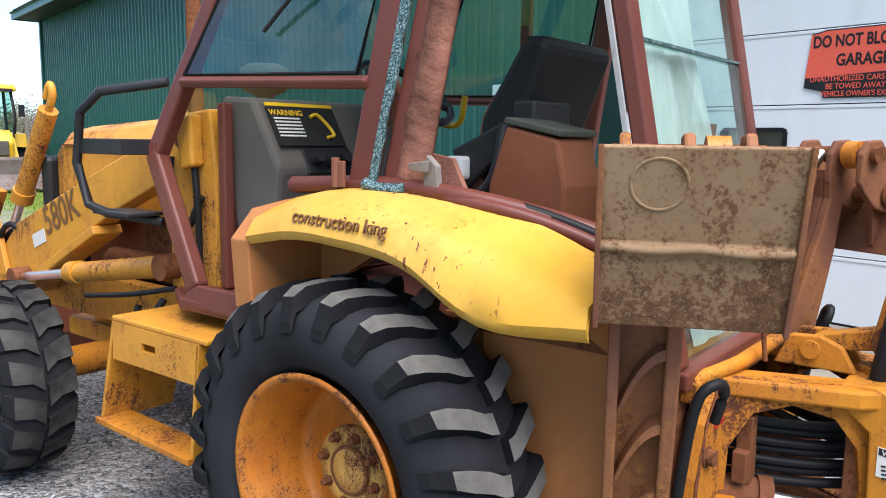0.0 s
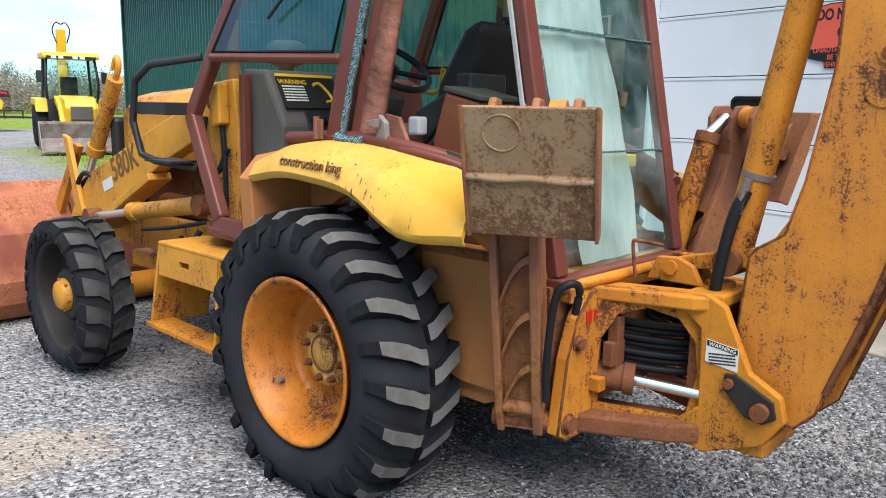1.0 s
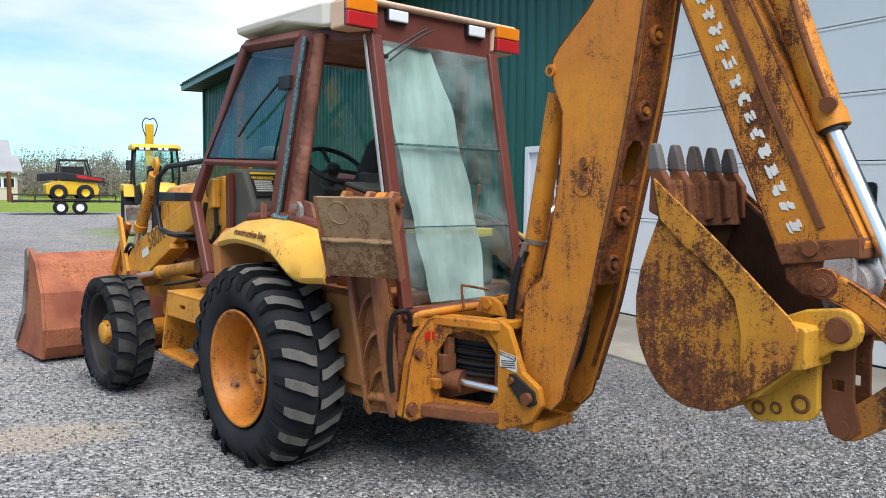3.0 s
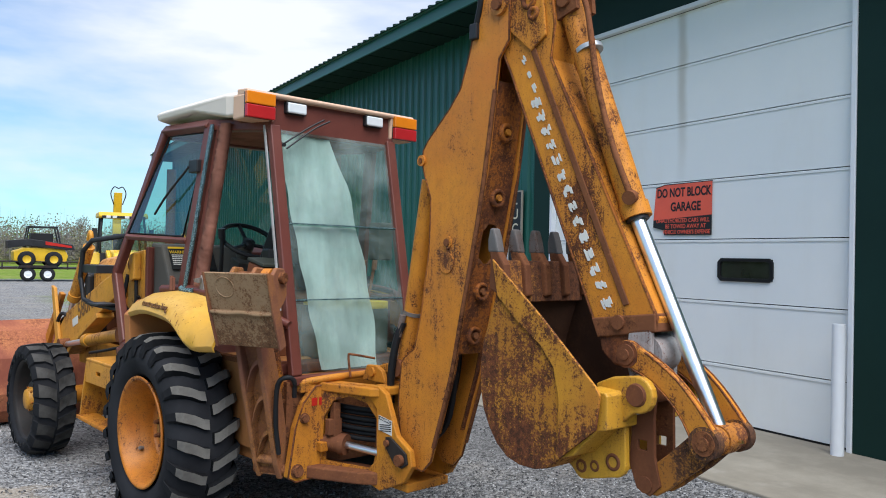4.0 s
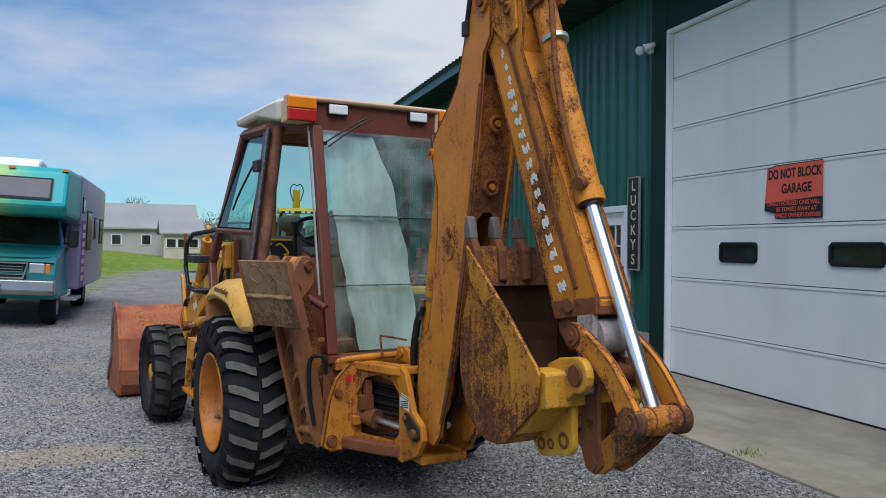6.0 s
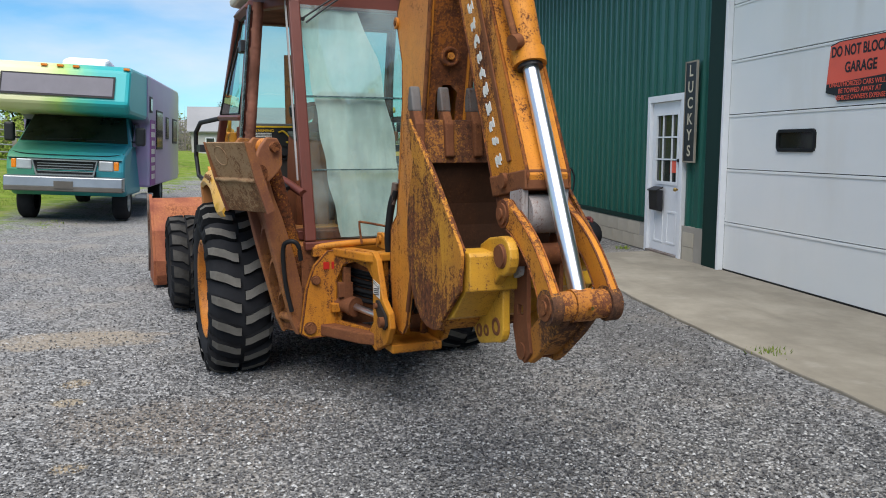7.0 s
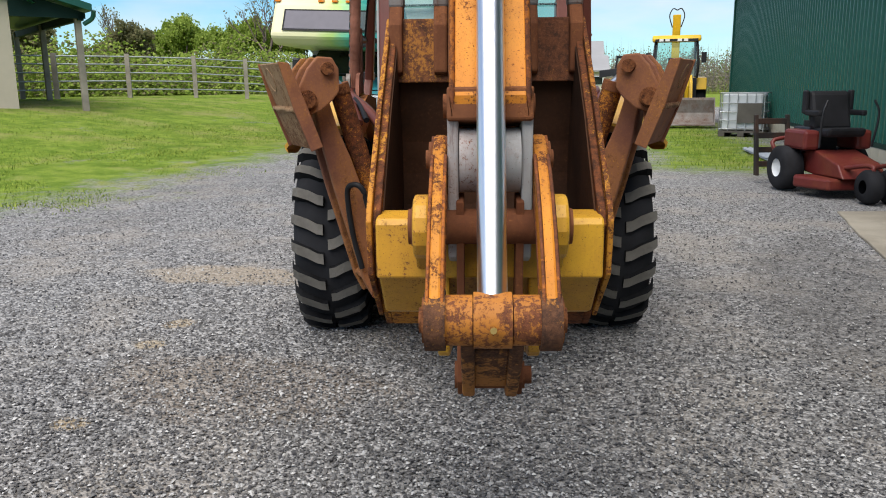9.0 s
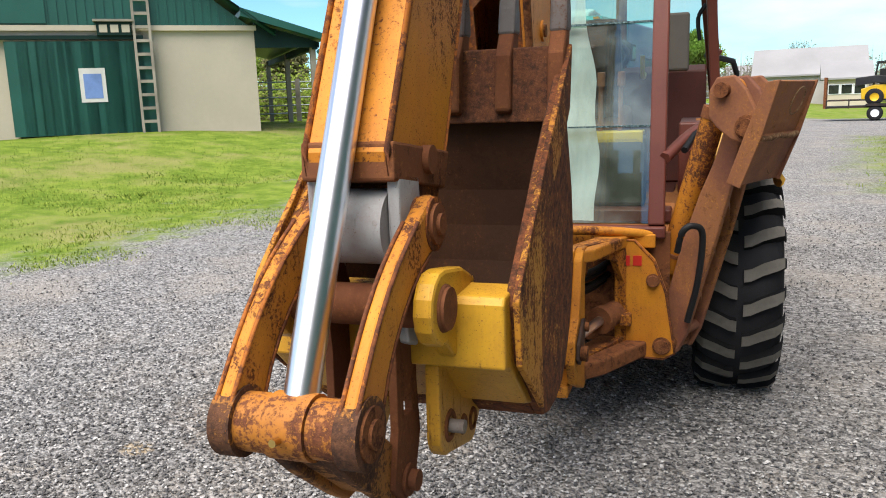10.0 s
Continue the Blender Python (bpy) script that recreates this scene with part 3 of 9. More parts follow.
strip_y = math_node(nt, "SUBTRACT", 8.0, math_node(nt, "ABSOLUTE", math_node(nt, "SUBTRACT", Y, 19.5)))
strip = math_node(nt, "ADD", math_node(nt, "MINIMUM", strip_x, strip_y), math_node(nt, "MULTIPLY", ragged, 0.6))
grass_mask = step_node(nt, math_node(nt, "MAXIMUM", math_node(nt, "MAXIMUM", left, far), strip), -1.0, 1.1)
# crushed stone
vor = nt.nodes.new("ShaderNodeTexVoronoi")
vor.inputs["Scale"].default_value = 46.0
nt.links.new(co.outputs["Object"], vor.inputs["Vector"])
vor2 = nt.nodes.new("ShaderNodeTexVoronoi")
vor2.inputs["Scale"].default_value = 95.0
nt.links.new(co.outputs["Object"], vor2.inputs["Vector"])
shade = nt.nodes.new("ShaderNodeSeparateXYZ")
nt.links.new(vor.outputs["Color"], shade.inputs[0])
stone = mix_node(nt, math_node(nt, "POWER", shade.outputs["X"], 1.4), (0.046, 0.047, 0.050), (0.50, 0.497, 0.49))
shade2 = nt.nodes.new("ShaderNodeSeparateXYZ")
nt.links.new(vor2.outputs["Color"], shade2.inputs[0])
stone = mix_node(nt, 0.42, stone, mix_node(nt, math_node(nt, "POWER", shade2.outputs["X"], 1.3), (0.048, 0.048, 0.05), (0.42, 0.415, 0.405)))
dust = step_node(nt, noise_node(nt, 0.9, 6, 0.6), 0.46, 0.66)
stone = mix_node(nt, math_node(nt, "MULTIPLY", dust, 0.5), stone, (0.33, 0.30, 0.26))
wet = step_node(nt, noise_node(nt, 0.5, 5, 0.55), 0.52, 0.7)
stone = mix_node(nt, math_node(nt, "MULTIPLY", wet, 0.2), stone, (0.085, 0.082, 0.08))
earth = step_node(nt, noise_node(nt, 0.75, 5, 0.65), 0.66, 0.74)
stone = mix_node(nt, math_node(nt, "MULTIPLY", earth, 0.55), stone, (0.29, 0.21, 0.12))
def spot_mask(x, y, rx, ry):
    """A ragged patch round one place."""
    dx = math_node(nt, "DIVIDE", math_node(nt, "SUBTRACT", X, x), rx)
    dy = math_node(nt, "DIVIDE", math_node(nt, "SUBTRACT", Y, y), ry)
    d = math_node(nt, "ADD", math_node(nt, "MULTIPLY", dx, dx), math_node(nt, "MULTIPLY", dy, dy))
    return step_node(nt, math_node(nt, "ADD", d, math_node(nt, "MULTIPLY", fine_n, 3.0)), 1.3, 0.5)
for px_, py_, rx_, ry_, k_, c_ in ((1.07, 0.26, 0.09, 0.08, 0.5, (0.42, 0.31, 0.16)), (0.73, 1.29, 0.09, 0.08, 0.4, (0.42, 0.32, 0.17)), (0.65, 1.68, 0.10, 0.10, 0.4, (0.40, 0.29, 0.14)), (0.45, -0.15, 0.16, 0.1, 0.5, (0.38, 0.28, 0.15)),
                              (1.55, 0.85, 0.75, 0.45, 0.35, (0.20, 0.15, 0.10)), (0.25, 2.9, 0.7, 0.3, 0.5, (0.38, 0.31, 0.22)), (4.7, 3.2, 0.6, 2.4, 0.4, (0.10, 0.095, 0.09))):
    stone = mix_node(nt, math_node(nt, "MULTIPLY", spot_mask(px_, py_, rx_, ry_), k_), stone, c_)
turf = mix_node(nt, step_node(nt, noise_node(nt, 1.7, 8, 0.75), 0.32, 0.68), (0.105, 0.185, 0.020), (0.27, 0.36, 0.055))
turf = mix_node(nt, math_node(nt, "MULTIPLY", step_node(nt, noise_node(nt, 0.42, 8, 0.7), 0.48, 0.66), 0.75), turf, (0.34, 0.30, 0.13))
bare = math_node(nt, "MULTIPLY", step_node(nt, noise_node(nt, 0.62, 9, 0.75, (1.0, 0.55, 1.0)), 0.60, 0.68), step_node(nt, X, -16.0, -7.0))
turf = mix_node(nt, math_node(nt, "MULTIPLY", bare, 0.85), turf, stone)
turf = mix_node(nt, math_node(nt, "MULTIPLY", noise_node(nt, 40, 4, 0.7), 0.5), turf, (0.05, 0.085, 0.01))
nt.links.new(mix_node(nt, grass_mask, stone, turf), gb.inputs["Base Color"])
bump_node(nt, gb, math_node(nt, "ADD", math_node(nt, "MULTIPLY", vor.outputs["Distance"], -1.0), math_node(nt, "MULTIPLY", vor2.outputs["Distance"], -0.4)), 0.9, 0.02)
ground_mesh.materials.append(gm)
ground = tagged(new("ground", ground_mesh), "grey crushed-stone yard bordered by mown green grass", "ground", kind="structure")


def scatter(name, me_v, me_f, spots, mats, label, category, smooth=False):
    """Joins many small pieces into one mesh. spots: an array of rows (matrix 3x3, place, material)."""
    nv, nf = len(me_v), len(me_f)
    base = np.array(me_v)
    V = np.concatenate([base @ r.T + p for r, p, _ in spots])
    Fa = (np.array(me_f)[None] + (np.arange(len(spots)) * nv)[:, None, None]).reshape(-1, len(me_f[0]))
    me = bpy.data.meshes.new(name)
    me.from_pydata(V.tolist(), [], Fa.tolist())
    for k in mats:
        me.materials.append(M[k] if isinstance(k, str) else k)
    me.polygons.foreach_set("material_index", np.repeat([s[2] for s in spots], nf).astype(int).tolist())
    me.polygons.foreach_set("use_smooth", [smooth] * (nf * len(spots)))
    return tagged(new(name, me), label, category, kind="stuff")


def turn_matrix(rng):
    return np.array(Euler((rng.uniform(-0.5, 0.5), rng.uniform(-0.5, 0.5), rng.uniform(0, 6.28))).to_matrix())


stone_m, nt, b = mat_base("crushed_stone", 0.9)
gi = nt.nodes.new("ShaderNodeNewGeometry")
rampn = nt.nodes.new("ShaderNodeValToRGB")
rampn.color_ramp.elements[0].color, rampn.color_ramp.elements[1].color = (0.045, 0.046, 0.052, 1), (0.60, 0.60, 0.59, 1)
e2 = rampn.color_ramp.elements.new(0.75)
e2.color = (0.20, 0.198, 0.194, 1)
nt.links.new(gi.outputs["Random Per Island"], rampn.inputs["Fac"])
nt.links.new(mix_node(nt, math_node(nt, "MULTIPLY", noise_node(nt, 60, 4), 0.4), rampn.outputs["Color"], (0.09, 0.085, 0.08)), b.inputs["Base Color"])
rng = random.Random(5)
octa_v = [(1, 0, 0), (-0.9, 0.2, 0), (0.1, 1, 0.1), (0, -0.9, -0.1), (0.15, 0.1, 0.8), (0, 0, -0.7)]
octa_f = [(0, 2, 4), (2, 1, 4), (1, 3, 4), (3, 0, 4), (2, 0, 5), (1, 2, 5), (3, 1, 5), (0, 3, 5)]
spots = []
while len(spots) < 135000:
    # thicker where the yard is walked along
    if rng.random() < 0.72:
        x, y = rng.gauss(2.9, 2.0), rng.gauss(-0.9, 1.6)
    else:
        x, y = rng.uniform(-4.0, 5.6), rng.uniform(-3.5, 9.0)
    if x > 5.26 + (0.25 * rng.random() ** 3 if y < 7.2 else 0.0) or x < -4.3 or (x < -2.6 and rng.random() < 0.5):
        continue
    r = rng.choice((0.005, 0.006, 0.007, 0.008, 0.009, 0.012)) * rng.uniform(0.8, 1.25)
    spots.append((turn_matrix(rng) * np.array((r, r * rng.uniform(0.6, 1), r * 0.7)), np.array((x, y, r * 0.12 - 0.006 + 0.012 * noise.noise((x * 0.35, y * 0.35, 0.0)) * 0.8)), 0))
scatter("loose_gravel", octa_v, octa_f, spots, [stone_m], "loose angular grey gravel scattered over the yard", "gravel")

blade_m, nt, b = mat_base("grass_blade", 0.7)
gi = nt.nodes.new("ShaderNodeNewGeometry")
nt.links.new(mix_node(nt, gi.outputs["Random Per Island"], (0.07, 0.14, 0.014), (0.29, 0.35, 0.06)), b.inputs["Base Color"])
spots = []
while len(spots) < 60000:
    x, y = -3.4 - abs(rng.gauss(0, 4.5)) + 0.9 * noise.noise((0, 0, len(spots) * 0.01)), rng.uniform(0.0, 26)
    n0 = noise.noise((x * 0.55, y * 0.55, 3.1)) + 0.5 * noise.noise((x * 1.7, y * 1.7, 1.0))
    if (x > -5.6 and n0 < 0.15) or (x > -8.5 and n0 < -0.25) or (-5.5 < x < -2 and 13 < y < 21):
        continue
    s = rng.uniform(0.014, 0.042) * (1.7 if n0 > 0.5 else 1.0)
    spots.append((turn_matrix(rng) * np.array((s * 0.22, s * 0.4, s)), np.array((x, y, land(x, y) - 0.016)), 0))
for _ in range(3500):
    y = rng.uniform(11.5, 27)
    x = 5.6 - 0.09 * y + rng.gauss(0, 0.75)
    s = rng.uniform(0.03, 0.08)
    spots.append((turn_matrix(rng) * np.array((s * 0.16, s * 0.3, s)), np.array((x, y, -0.015)), 0))
scatter("grass", [(-1, 0, 0), (1, 0, 0), (0.3, 0.9, 1)], [(0, 1, 2)], spots, [blade_m], "short mown green grass in tufts", "grass")


# ---- green steel building with the garage door ----
WALL = Matrix.Translation((7.05, 3.02, 0)) @ Matrix.Rotation(radians(3.8), 4, "Z")     # its y runs along the wall, -x faces the yard
Y_END, Y_NEAR = 26.0, -14.0
GD0, GD1, GD_TOP = -1.60, 2.63, 4.42            # garage door opening
DR0, DR1, DR_TOP = 3.56, 4.66, 2.21             # entrance door with frame
EAVE, OUT = 5.17, 0.75
hall = thing("green_metal_building", WALL, "long dark green ribbed-steel building with a low roof", "building", kind="structure")
# core wall behind the cladding, with its two openings
sh = Shape()
for y0, y1, z0, z1 in ((Y_NEAR, GD0, 0, EAVE), (GD0, GD1, GD_TOP, EAVE), (GD1, DR0, 0, EAVE), (DR0, DR1, DR_TOP, EAVE), (DR1, Y_END, 0, EAVE)):
    sh.box((0.06, y0, z0), (0.22, y1, z1))
sh.box((0.22, Y_END - 0.16, 0), (12, Y_END, EAVE)).box((0.22, Y_NEAR, 0), (12, Y_NEAR + 0.16, EAVE)).box((11.84, Y_NEAR + 0.16, 0), (12, Y_END - 0.16, EAVE))
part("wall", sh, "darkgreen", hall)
# cladding panels: a main rib each 0.23 m and two small ribs between
def siding(width, ribs, height, depth=0.03):
    prof, y = [], 0.0
    step = width / ribs
    for i in range(ribs):
        y = i * step
        prof += [(0, y), (0, y + step * 0.30), (-0.004, y + step * 0.33), (-0.004, y + step * 0.37), (0, y + step * 0.40), (0, y + step * 0.62), (-depth, y + step * 0.70), (-depth, y + step * 0.86), (0, y + step * 0.94)]
    prof.append((0, width))
    s = Shape()
    n = len(prof)
    s.add([(x, y, 0) for x, y in prof] + [(x, y, height) for x, y in prof], [(i, i + 1, n + i + 1, n + i) for i in range(n - 1)])
    s.add([(0.012, 0, 0), (0.012, width, 0), (0.012, width, height), (0.012, 0, height)], [(3, 2, 1, 0)])
    return s
PW = 0.915
base_z = 0.46
panel_me = siding(PW, 4, EAVE - base_z).mesh("siding_panel", [M["green"]])
top_me = siding(PW, 4, EAVE - GD_TOP - 0.34).mesh("siding_panel", [M["green"]])
y = DR1 + 0.0
while y < Y_END - 0.3:
    piece("siding_panel", panel_me, hall, pose(0.045, y, base_z))
    y += PW
over_me = siding(DR1 - DR0, 4, EAVE - DR_TOP).mesh("siding_panel", [M["green"]])
piece("siding_panel", over_me, hall, pose(0.045, DR0, DR_TOP))
side_me = siding(DR0 - GD1 - 0.36, 2, EAVE - base_z).mesh("siding_panel", [M["green"]])
piece("siding_panel", side_me, hall, pose(0.045, GD1 + 0.36, base_z))
y = GD0 - 0.36 - PW
while y > Y_NEAR:
    piece("siding_panel", panel_me, hall, pose(0.045, y, base_z))
    y -= PW
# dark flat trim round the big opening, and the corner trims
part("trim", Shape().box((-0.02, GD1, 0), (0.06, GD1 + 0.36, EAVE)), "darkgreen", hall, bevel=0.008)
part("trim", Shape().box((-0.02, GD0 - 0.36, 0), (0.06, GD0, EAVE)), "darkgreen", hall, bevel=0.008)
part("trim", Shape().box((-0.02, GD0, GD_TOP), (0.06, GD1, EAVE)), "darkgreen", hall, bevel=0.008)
part("trim", Shape().box((-0.03, Y_END - 0.1, 0), (0.1, Y_END + 0.03, EAVE)), "green", hall, bevel=0.01)
part("base_trim", Shape().box((-0.012, DR1, base_z - 0.06), (0.06, Y_END, base_z + 0.01)), "darkgreen", hall)
# white stop moulding round the garage door
part("door_moulding", Shape().box((-0.03, GD1 - 0.05, 0), (0.05, GD1 - 0.002, GD_TOP - 0.05)), "white", hall, bevel=0.006)
part("door_moulding", Shape().box((-0.03, GD0 + 0.002, 0), (0.05, GD0 + 0.05, GD_TOP - 0.05)), "white", hall, bevel=0.006)
part("door_moulding", Shape().box((-0.03, GD0 + 0.002, GD_TOP - 0.05), (0.05, GD1 - 0.002, GD_TOP - 0.002)), "white", hall, bevel=0.006)
# block base course
for row in range(2):
    h = base_z / 2 - 0.035
    me = Shape().box((0, 0, 0), (0.07, 0.39, h - 0.008)).mesh("concrete_block", [M["block"]])
    k = 0
    yy = DR1 + 0.012 - (0.2 if row else 0)
    while yy < Y_END - 0.42:
        if yy > DR1:
            piece("concrete_block", me, hall, pose(-0.012, yy, 0.002 + row * h))
        yy += 0.4
    me2 = Shape().box((0, 0, 0), (0.07, 0.28, h - 0.008)).mesh("concrete_block", [M["block"]])
    piece("concrete_block", me2, hall, pose(-0.012, GD1 + 0.60, 0.002 + row * h))
    yy = GD0 - 0.36 - 0.41
    while yy > -6:
        piece("concrete_block", me, hall, pose(-0.012, yy, 0.002 + row * h))
        yy -= 0.4
part("mortar_bed", Shape().box((-0.004, DR1, 0), (0.06, Y_END, base_z - 0.06)).box((-0.004, GD1 + 0.36, 0), (0.06, DR0, base_z)).box((-0.004, -7, 0), (0.06, GD0 - 0.36, base_z)), "mortar", hall)
# eave: soffit with grooves, fascia, drip edge, roof sheets
n_groove = int((Y_END - Y_NEAR + 0.6) / 0.3)
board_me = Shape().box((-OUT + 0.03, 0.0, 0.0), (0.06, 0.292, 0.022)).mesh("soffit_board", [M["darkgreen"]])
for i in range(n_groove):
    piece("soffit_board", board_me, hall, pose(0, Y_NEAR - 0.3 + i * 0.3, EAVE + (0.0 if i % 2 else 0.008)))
part("fascia", Shape().box((-OUT, Y_NEAR - 0.3, EAVE - 0.02), (-OUT + 0.03, Y_END + 0.3, EAVE + 0.17)), "green", hall, bevel=0.006)
part("fascia", Shape().box((-OUT, Y_END + 0.3, EAVE - 0.02), (6.0, Y_END + 0.33, EAVE + 0.17)), "green", hall)
part("drip_edge", Shape().box((-OUT - 0.05, Y_NEAR - 0.3, EAVE + 0.17), (-OUT + 0.05, Y_END + 0.35, EAVE + 0.21)), "green", hall, bevel=0.01)
sh = Shape()
slope = 0.24
def roof_z(x):
    return EAVE + 0.2 + slope * (x + OUT)
sh.add([(-OUT - 0.08, Y_NEAR - 0.3, roof_z(-OUT - 0.08)), (6, Y_NEAR - 0.3, roof_z(6)), (6, Y_END + 0.35, roof_z(6)), (-OUT - 0.08, Y_END + 0.35, roof_z(-OUT - 0.08)),
        (12.6, Y_NEAR - 0.3, roof_z(-0.6)), (12.6, Y_END + 0.35, roof_z(-0.6))], [(0, 1, 2, 3), (1, 4, 5, 2)])
part("roof", sh, "darkgreen", hall)
a, b2 = (-OUT - 0.09, roof_z(-OUT - 0.09)), (1.5, roof_z(1.5))
rib_me = Shape().prism([(a[0], a[1]), (b2[0], b2[1]), (b2[0], b2[1] + 0.035), (a[0], a[1] + 0.035)], 0.0, 0.05, "y").mesh("roof_rib", [M["darkgreen"]])
for i in range(int((Y_END - Y_NEAR) / 0.229)):
    piece("roof_rib", rib_me, hall, pose(0, Y_NEAR + i * 0.229, 0))
part("gable_wall", Shape().prism([(0.06, EAVE), (12, EAVE), (6, roof_z(6) - 0.05)], Y_END - 0.16, Y_END, "y"), "green", hall)
# garage door: seven sections, each with a shallow lip, and two dark windows
door = thing("garage_door", WALL, "tall white sectional garage door, closed, with small dark windows", "garage door", kind="structure")
edges = [0.0, 0.60, 1.24, 1.88, 2.51, 3.15, 3.79, GD_TOP - 0.05]
for z0, z1 in zip(edges, edges[1:]):
    s = Shape()
    if abs(z0 - 1.24) < 0.01:
        holes = [(-0.735, -0.095), (0.955, 1.585)]
        y0 = GD0 + 0.05
        for h0, h1 in holes:
            s.box((0.05, y0, z0 + 0.006), (0.1, h0, z1 - 0.004))
            s.box((0.05, h0, z0 + 0.006), (0.1, h1, 1.46)).box((0.05, h0, 1.675), (0.1, h1, z1 - 0.004))
            y0 = h1
        s.box((0.05, y0, z0 + 0.006), (0.1, GD1 - 0.05, z1 - 0.004))
    else:
        s.box((0.05, GD0 + 0.05, z0 + 0.006), (0.1, GD1 - 0.05, z1 - 0.004))
    s.box((0.042, GD0 + 0.05, z1 - 0.03), (0.05, GD1 - 0.05, z1 - 0.008))
    part("door_section", s, "doorpanel", door)
part("joint_strip", Shape().box((0.085, GD0 + 0.05, 0), (0.09, GD1 - 0.05, 1.4)).box((0.085, GD0 + 0.05, 1.7), (0.09, GD1 - 0.05, GD_TOP - 0.05)), "gasket", door)
part("bottom_seal", Shape().box((0.045, GD0 + 0.05, 0.0), (0.1, GD1 - 0.05, 0.03)), "gasket", door)
for h0, h1 in ((-0.735, -0.095), (0.955, 1.585)):
    a, b2, c, d = h0 - 0.01, h1 + 0.01, 1.45, 1.685
    def rr(a, b2, c, d, r=0.04):
        return [(a + r, c), (b2 - r, c), (b2, c + r), (b2, d - r), (b2 - r, d), (a + r, d), (a, d - r), (a, c + r)]
    wf = part("window_frame", Shape().ring(rr(a, b2, c, d), rr(a + 0.035, b2 - 0.035, c + 0.035, d - 0.035, 0.02), 0.03, 0.06, "x"), "gasket", door, bevel=0.004)
    part("pane", Shape().box((0.05, a + 0.03, c + 0.03), (0.056, b2 - 0.03, d - 0.03)), "darkglass", wf)
# warning sign on the door
sign = thing("warning_sign", WALL @ pose(0, 0.055, 0), "orange and black warning sign with a torn corner", "sign")
def sgn(y0, y1, z0, z1):
    return [(y0, z0), (y1, z0), (y1, z1), (y0, z1)]
S0, S1 = 0.0, 0.79
part("sign_face", Shape().prism([(-0.055, 2.14), (0.765, 2.10), (0.73, 2.455), (0.60, 2.485), (-0.055, 2.49)], 0.034, 0.038, "x"), "signred", sign)
part("sign_lower", Shape().prism([(-0.055, 1.925), (0.60, 1.93), (0.61, 1.985), (0.77, 2.02), (0.765, 2.10), (-0.055, 2.14)], 0.034, 0.038, "x"), "signblack", sign)
part("sign_border", Shape().prism([(-0.06, 2.49), (-0.06, 2.498), (0.60, 2.494), (0.735, 2.463), (0.73, 2.455), (0.60, 2.485)], 0.033, 0.038, "x"), "signblack", sign)
FACE = Matrix.Rotation(radians(90), 4, "X")
def on_wall(y, z, x=0.032):
    return pose(x, y, z) @ Matrix.Rotation(radians(-90), 4, "Z") @ FACE
words("lettering", "DO NOT BLOCK", 0.135, sign, on_wall(0.335, 2.352), "signblack", 0.74, bold=0.028)
words("lettering", "GARAGE", 0.135, sign, on_wall(0.30, 2.195), "signblack", 0.80, bold=0.028)
words("lettering", "UNAUTHORIZED CARS WILL", 0.064, sign, on_wall(0.345, 2.068), "signred", 0.9, bold=0.010)
words("lettering", "BE TOWED AWAY AT", 0.064, sign, on_wall(0.30, 2.005), "signred", 0.9, bold=0.010)
words("lettering", "VEHICLE OWNER'S EXPENSE", 0.062, sign, on_wall(0.29, 1.943), "signred", 0.84, bold=0.010)
# entrance door
ent = thing("entrance_door", WALL, "white entrance door with a nine-pane window and brass knob, closed", "door", kind="structure")
part("door_frame", Shape().box((-0.03, DR0, 0), (0.1, DR0 + 0.09, DR_TOP)).box((-0.03, DR1 - 0.09, 0), (0.1, DR1, DR_TOP)).box((-0.03, DR0 + 0.09, DR_TOP - 0.09), (0.1, DR1 - 0.09, DR_TOP)), "white", ent, bevel=0.005)
part("threshold", Shape().box((-0.05, DR0 + 0.09, 0), (0.1, DR1 - 0.09, 0.035)), "steel", ent, bevel=0.005)
L0, L1 = DR0 + 0.095, DR1 - 0.095
leaf = part("door_leaf", Shape().ring(sgn(L0, L1, 0.036, DR_TOP - 0.094), sgn(L0 + 0.14, L1 - 0.14, 1.02, 1.94), 0.02, 0.064, "x"), "white", ent)
part("window_bars", Shape().ring(sgn(L0 + 0.10, L1 - 0.10, 0.98, 1.98), sgn(L0 + 0.145, L1 - 0.145, 1.025, 1.935), 0.008, 0.022, "x")
     .box((0.016, L0 + 0.31, 1.02), (0.034, L0 + 0.33, 1.94)).box((0.016, L1 - 0.33, 1.02), (0.034, L1 - 0.31, 1.94))
     .box((0.016, L0 + 0.14, 1.32), (0.034, L1 - 0.14, 1.34)).box((0.016, L0 + 0.14, 1.625), (0.034, L1 - 0.14, 1.645)), "white", leaf)
part("pane", Shape().box((0.036, L0 + 0.13, 1.01), (0.042, L1 - 0.13, 1.95)), "darkglass", leaf)
for p0, p1, q0, q1 in ((L0 + 0.12, L0 + 0.40, 0.16, 0.62), (L1 - 0.40, L1 - 0.12, 0.16, 0.62)):
    part("panel_moulding", Shape().ring(sgn(p0, p1, q0, q1), sgn(p0 + 0.03, p1 - 0.03, q0 + 0.03, q1 - 0.03), 0.012, 0.021, "x"), "white", leaf, bevel=0.004)
part("notice", Shape().prism(sgn(L0 + 0.16, L0 + 0.36, 1.15, 1.31), 0.028, 0.033, "x"), "signred", leaf, "orange paper notice behind the glass")
part("door_knob", Shape().lathe([(-0.055, 0.0), (-0.055, 0.018), (-0.04, 0.028), (-0.022, 0.026), (-0.012, 0.012), (0.012, 0.012), (0.018, 0.028), (0.021, 0.03)], (0, L0 + 0.07, 0.93), n=16), "brass", leaf, "round brass knob")
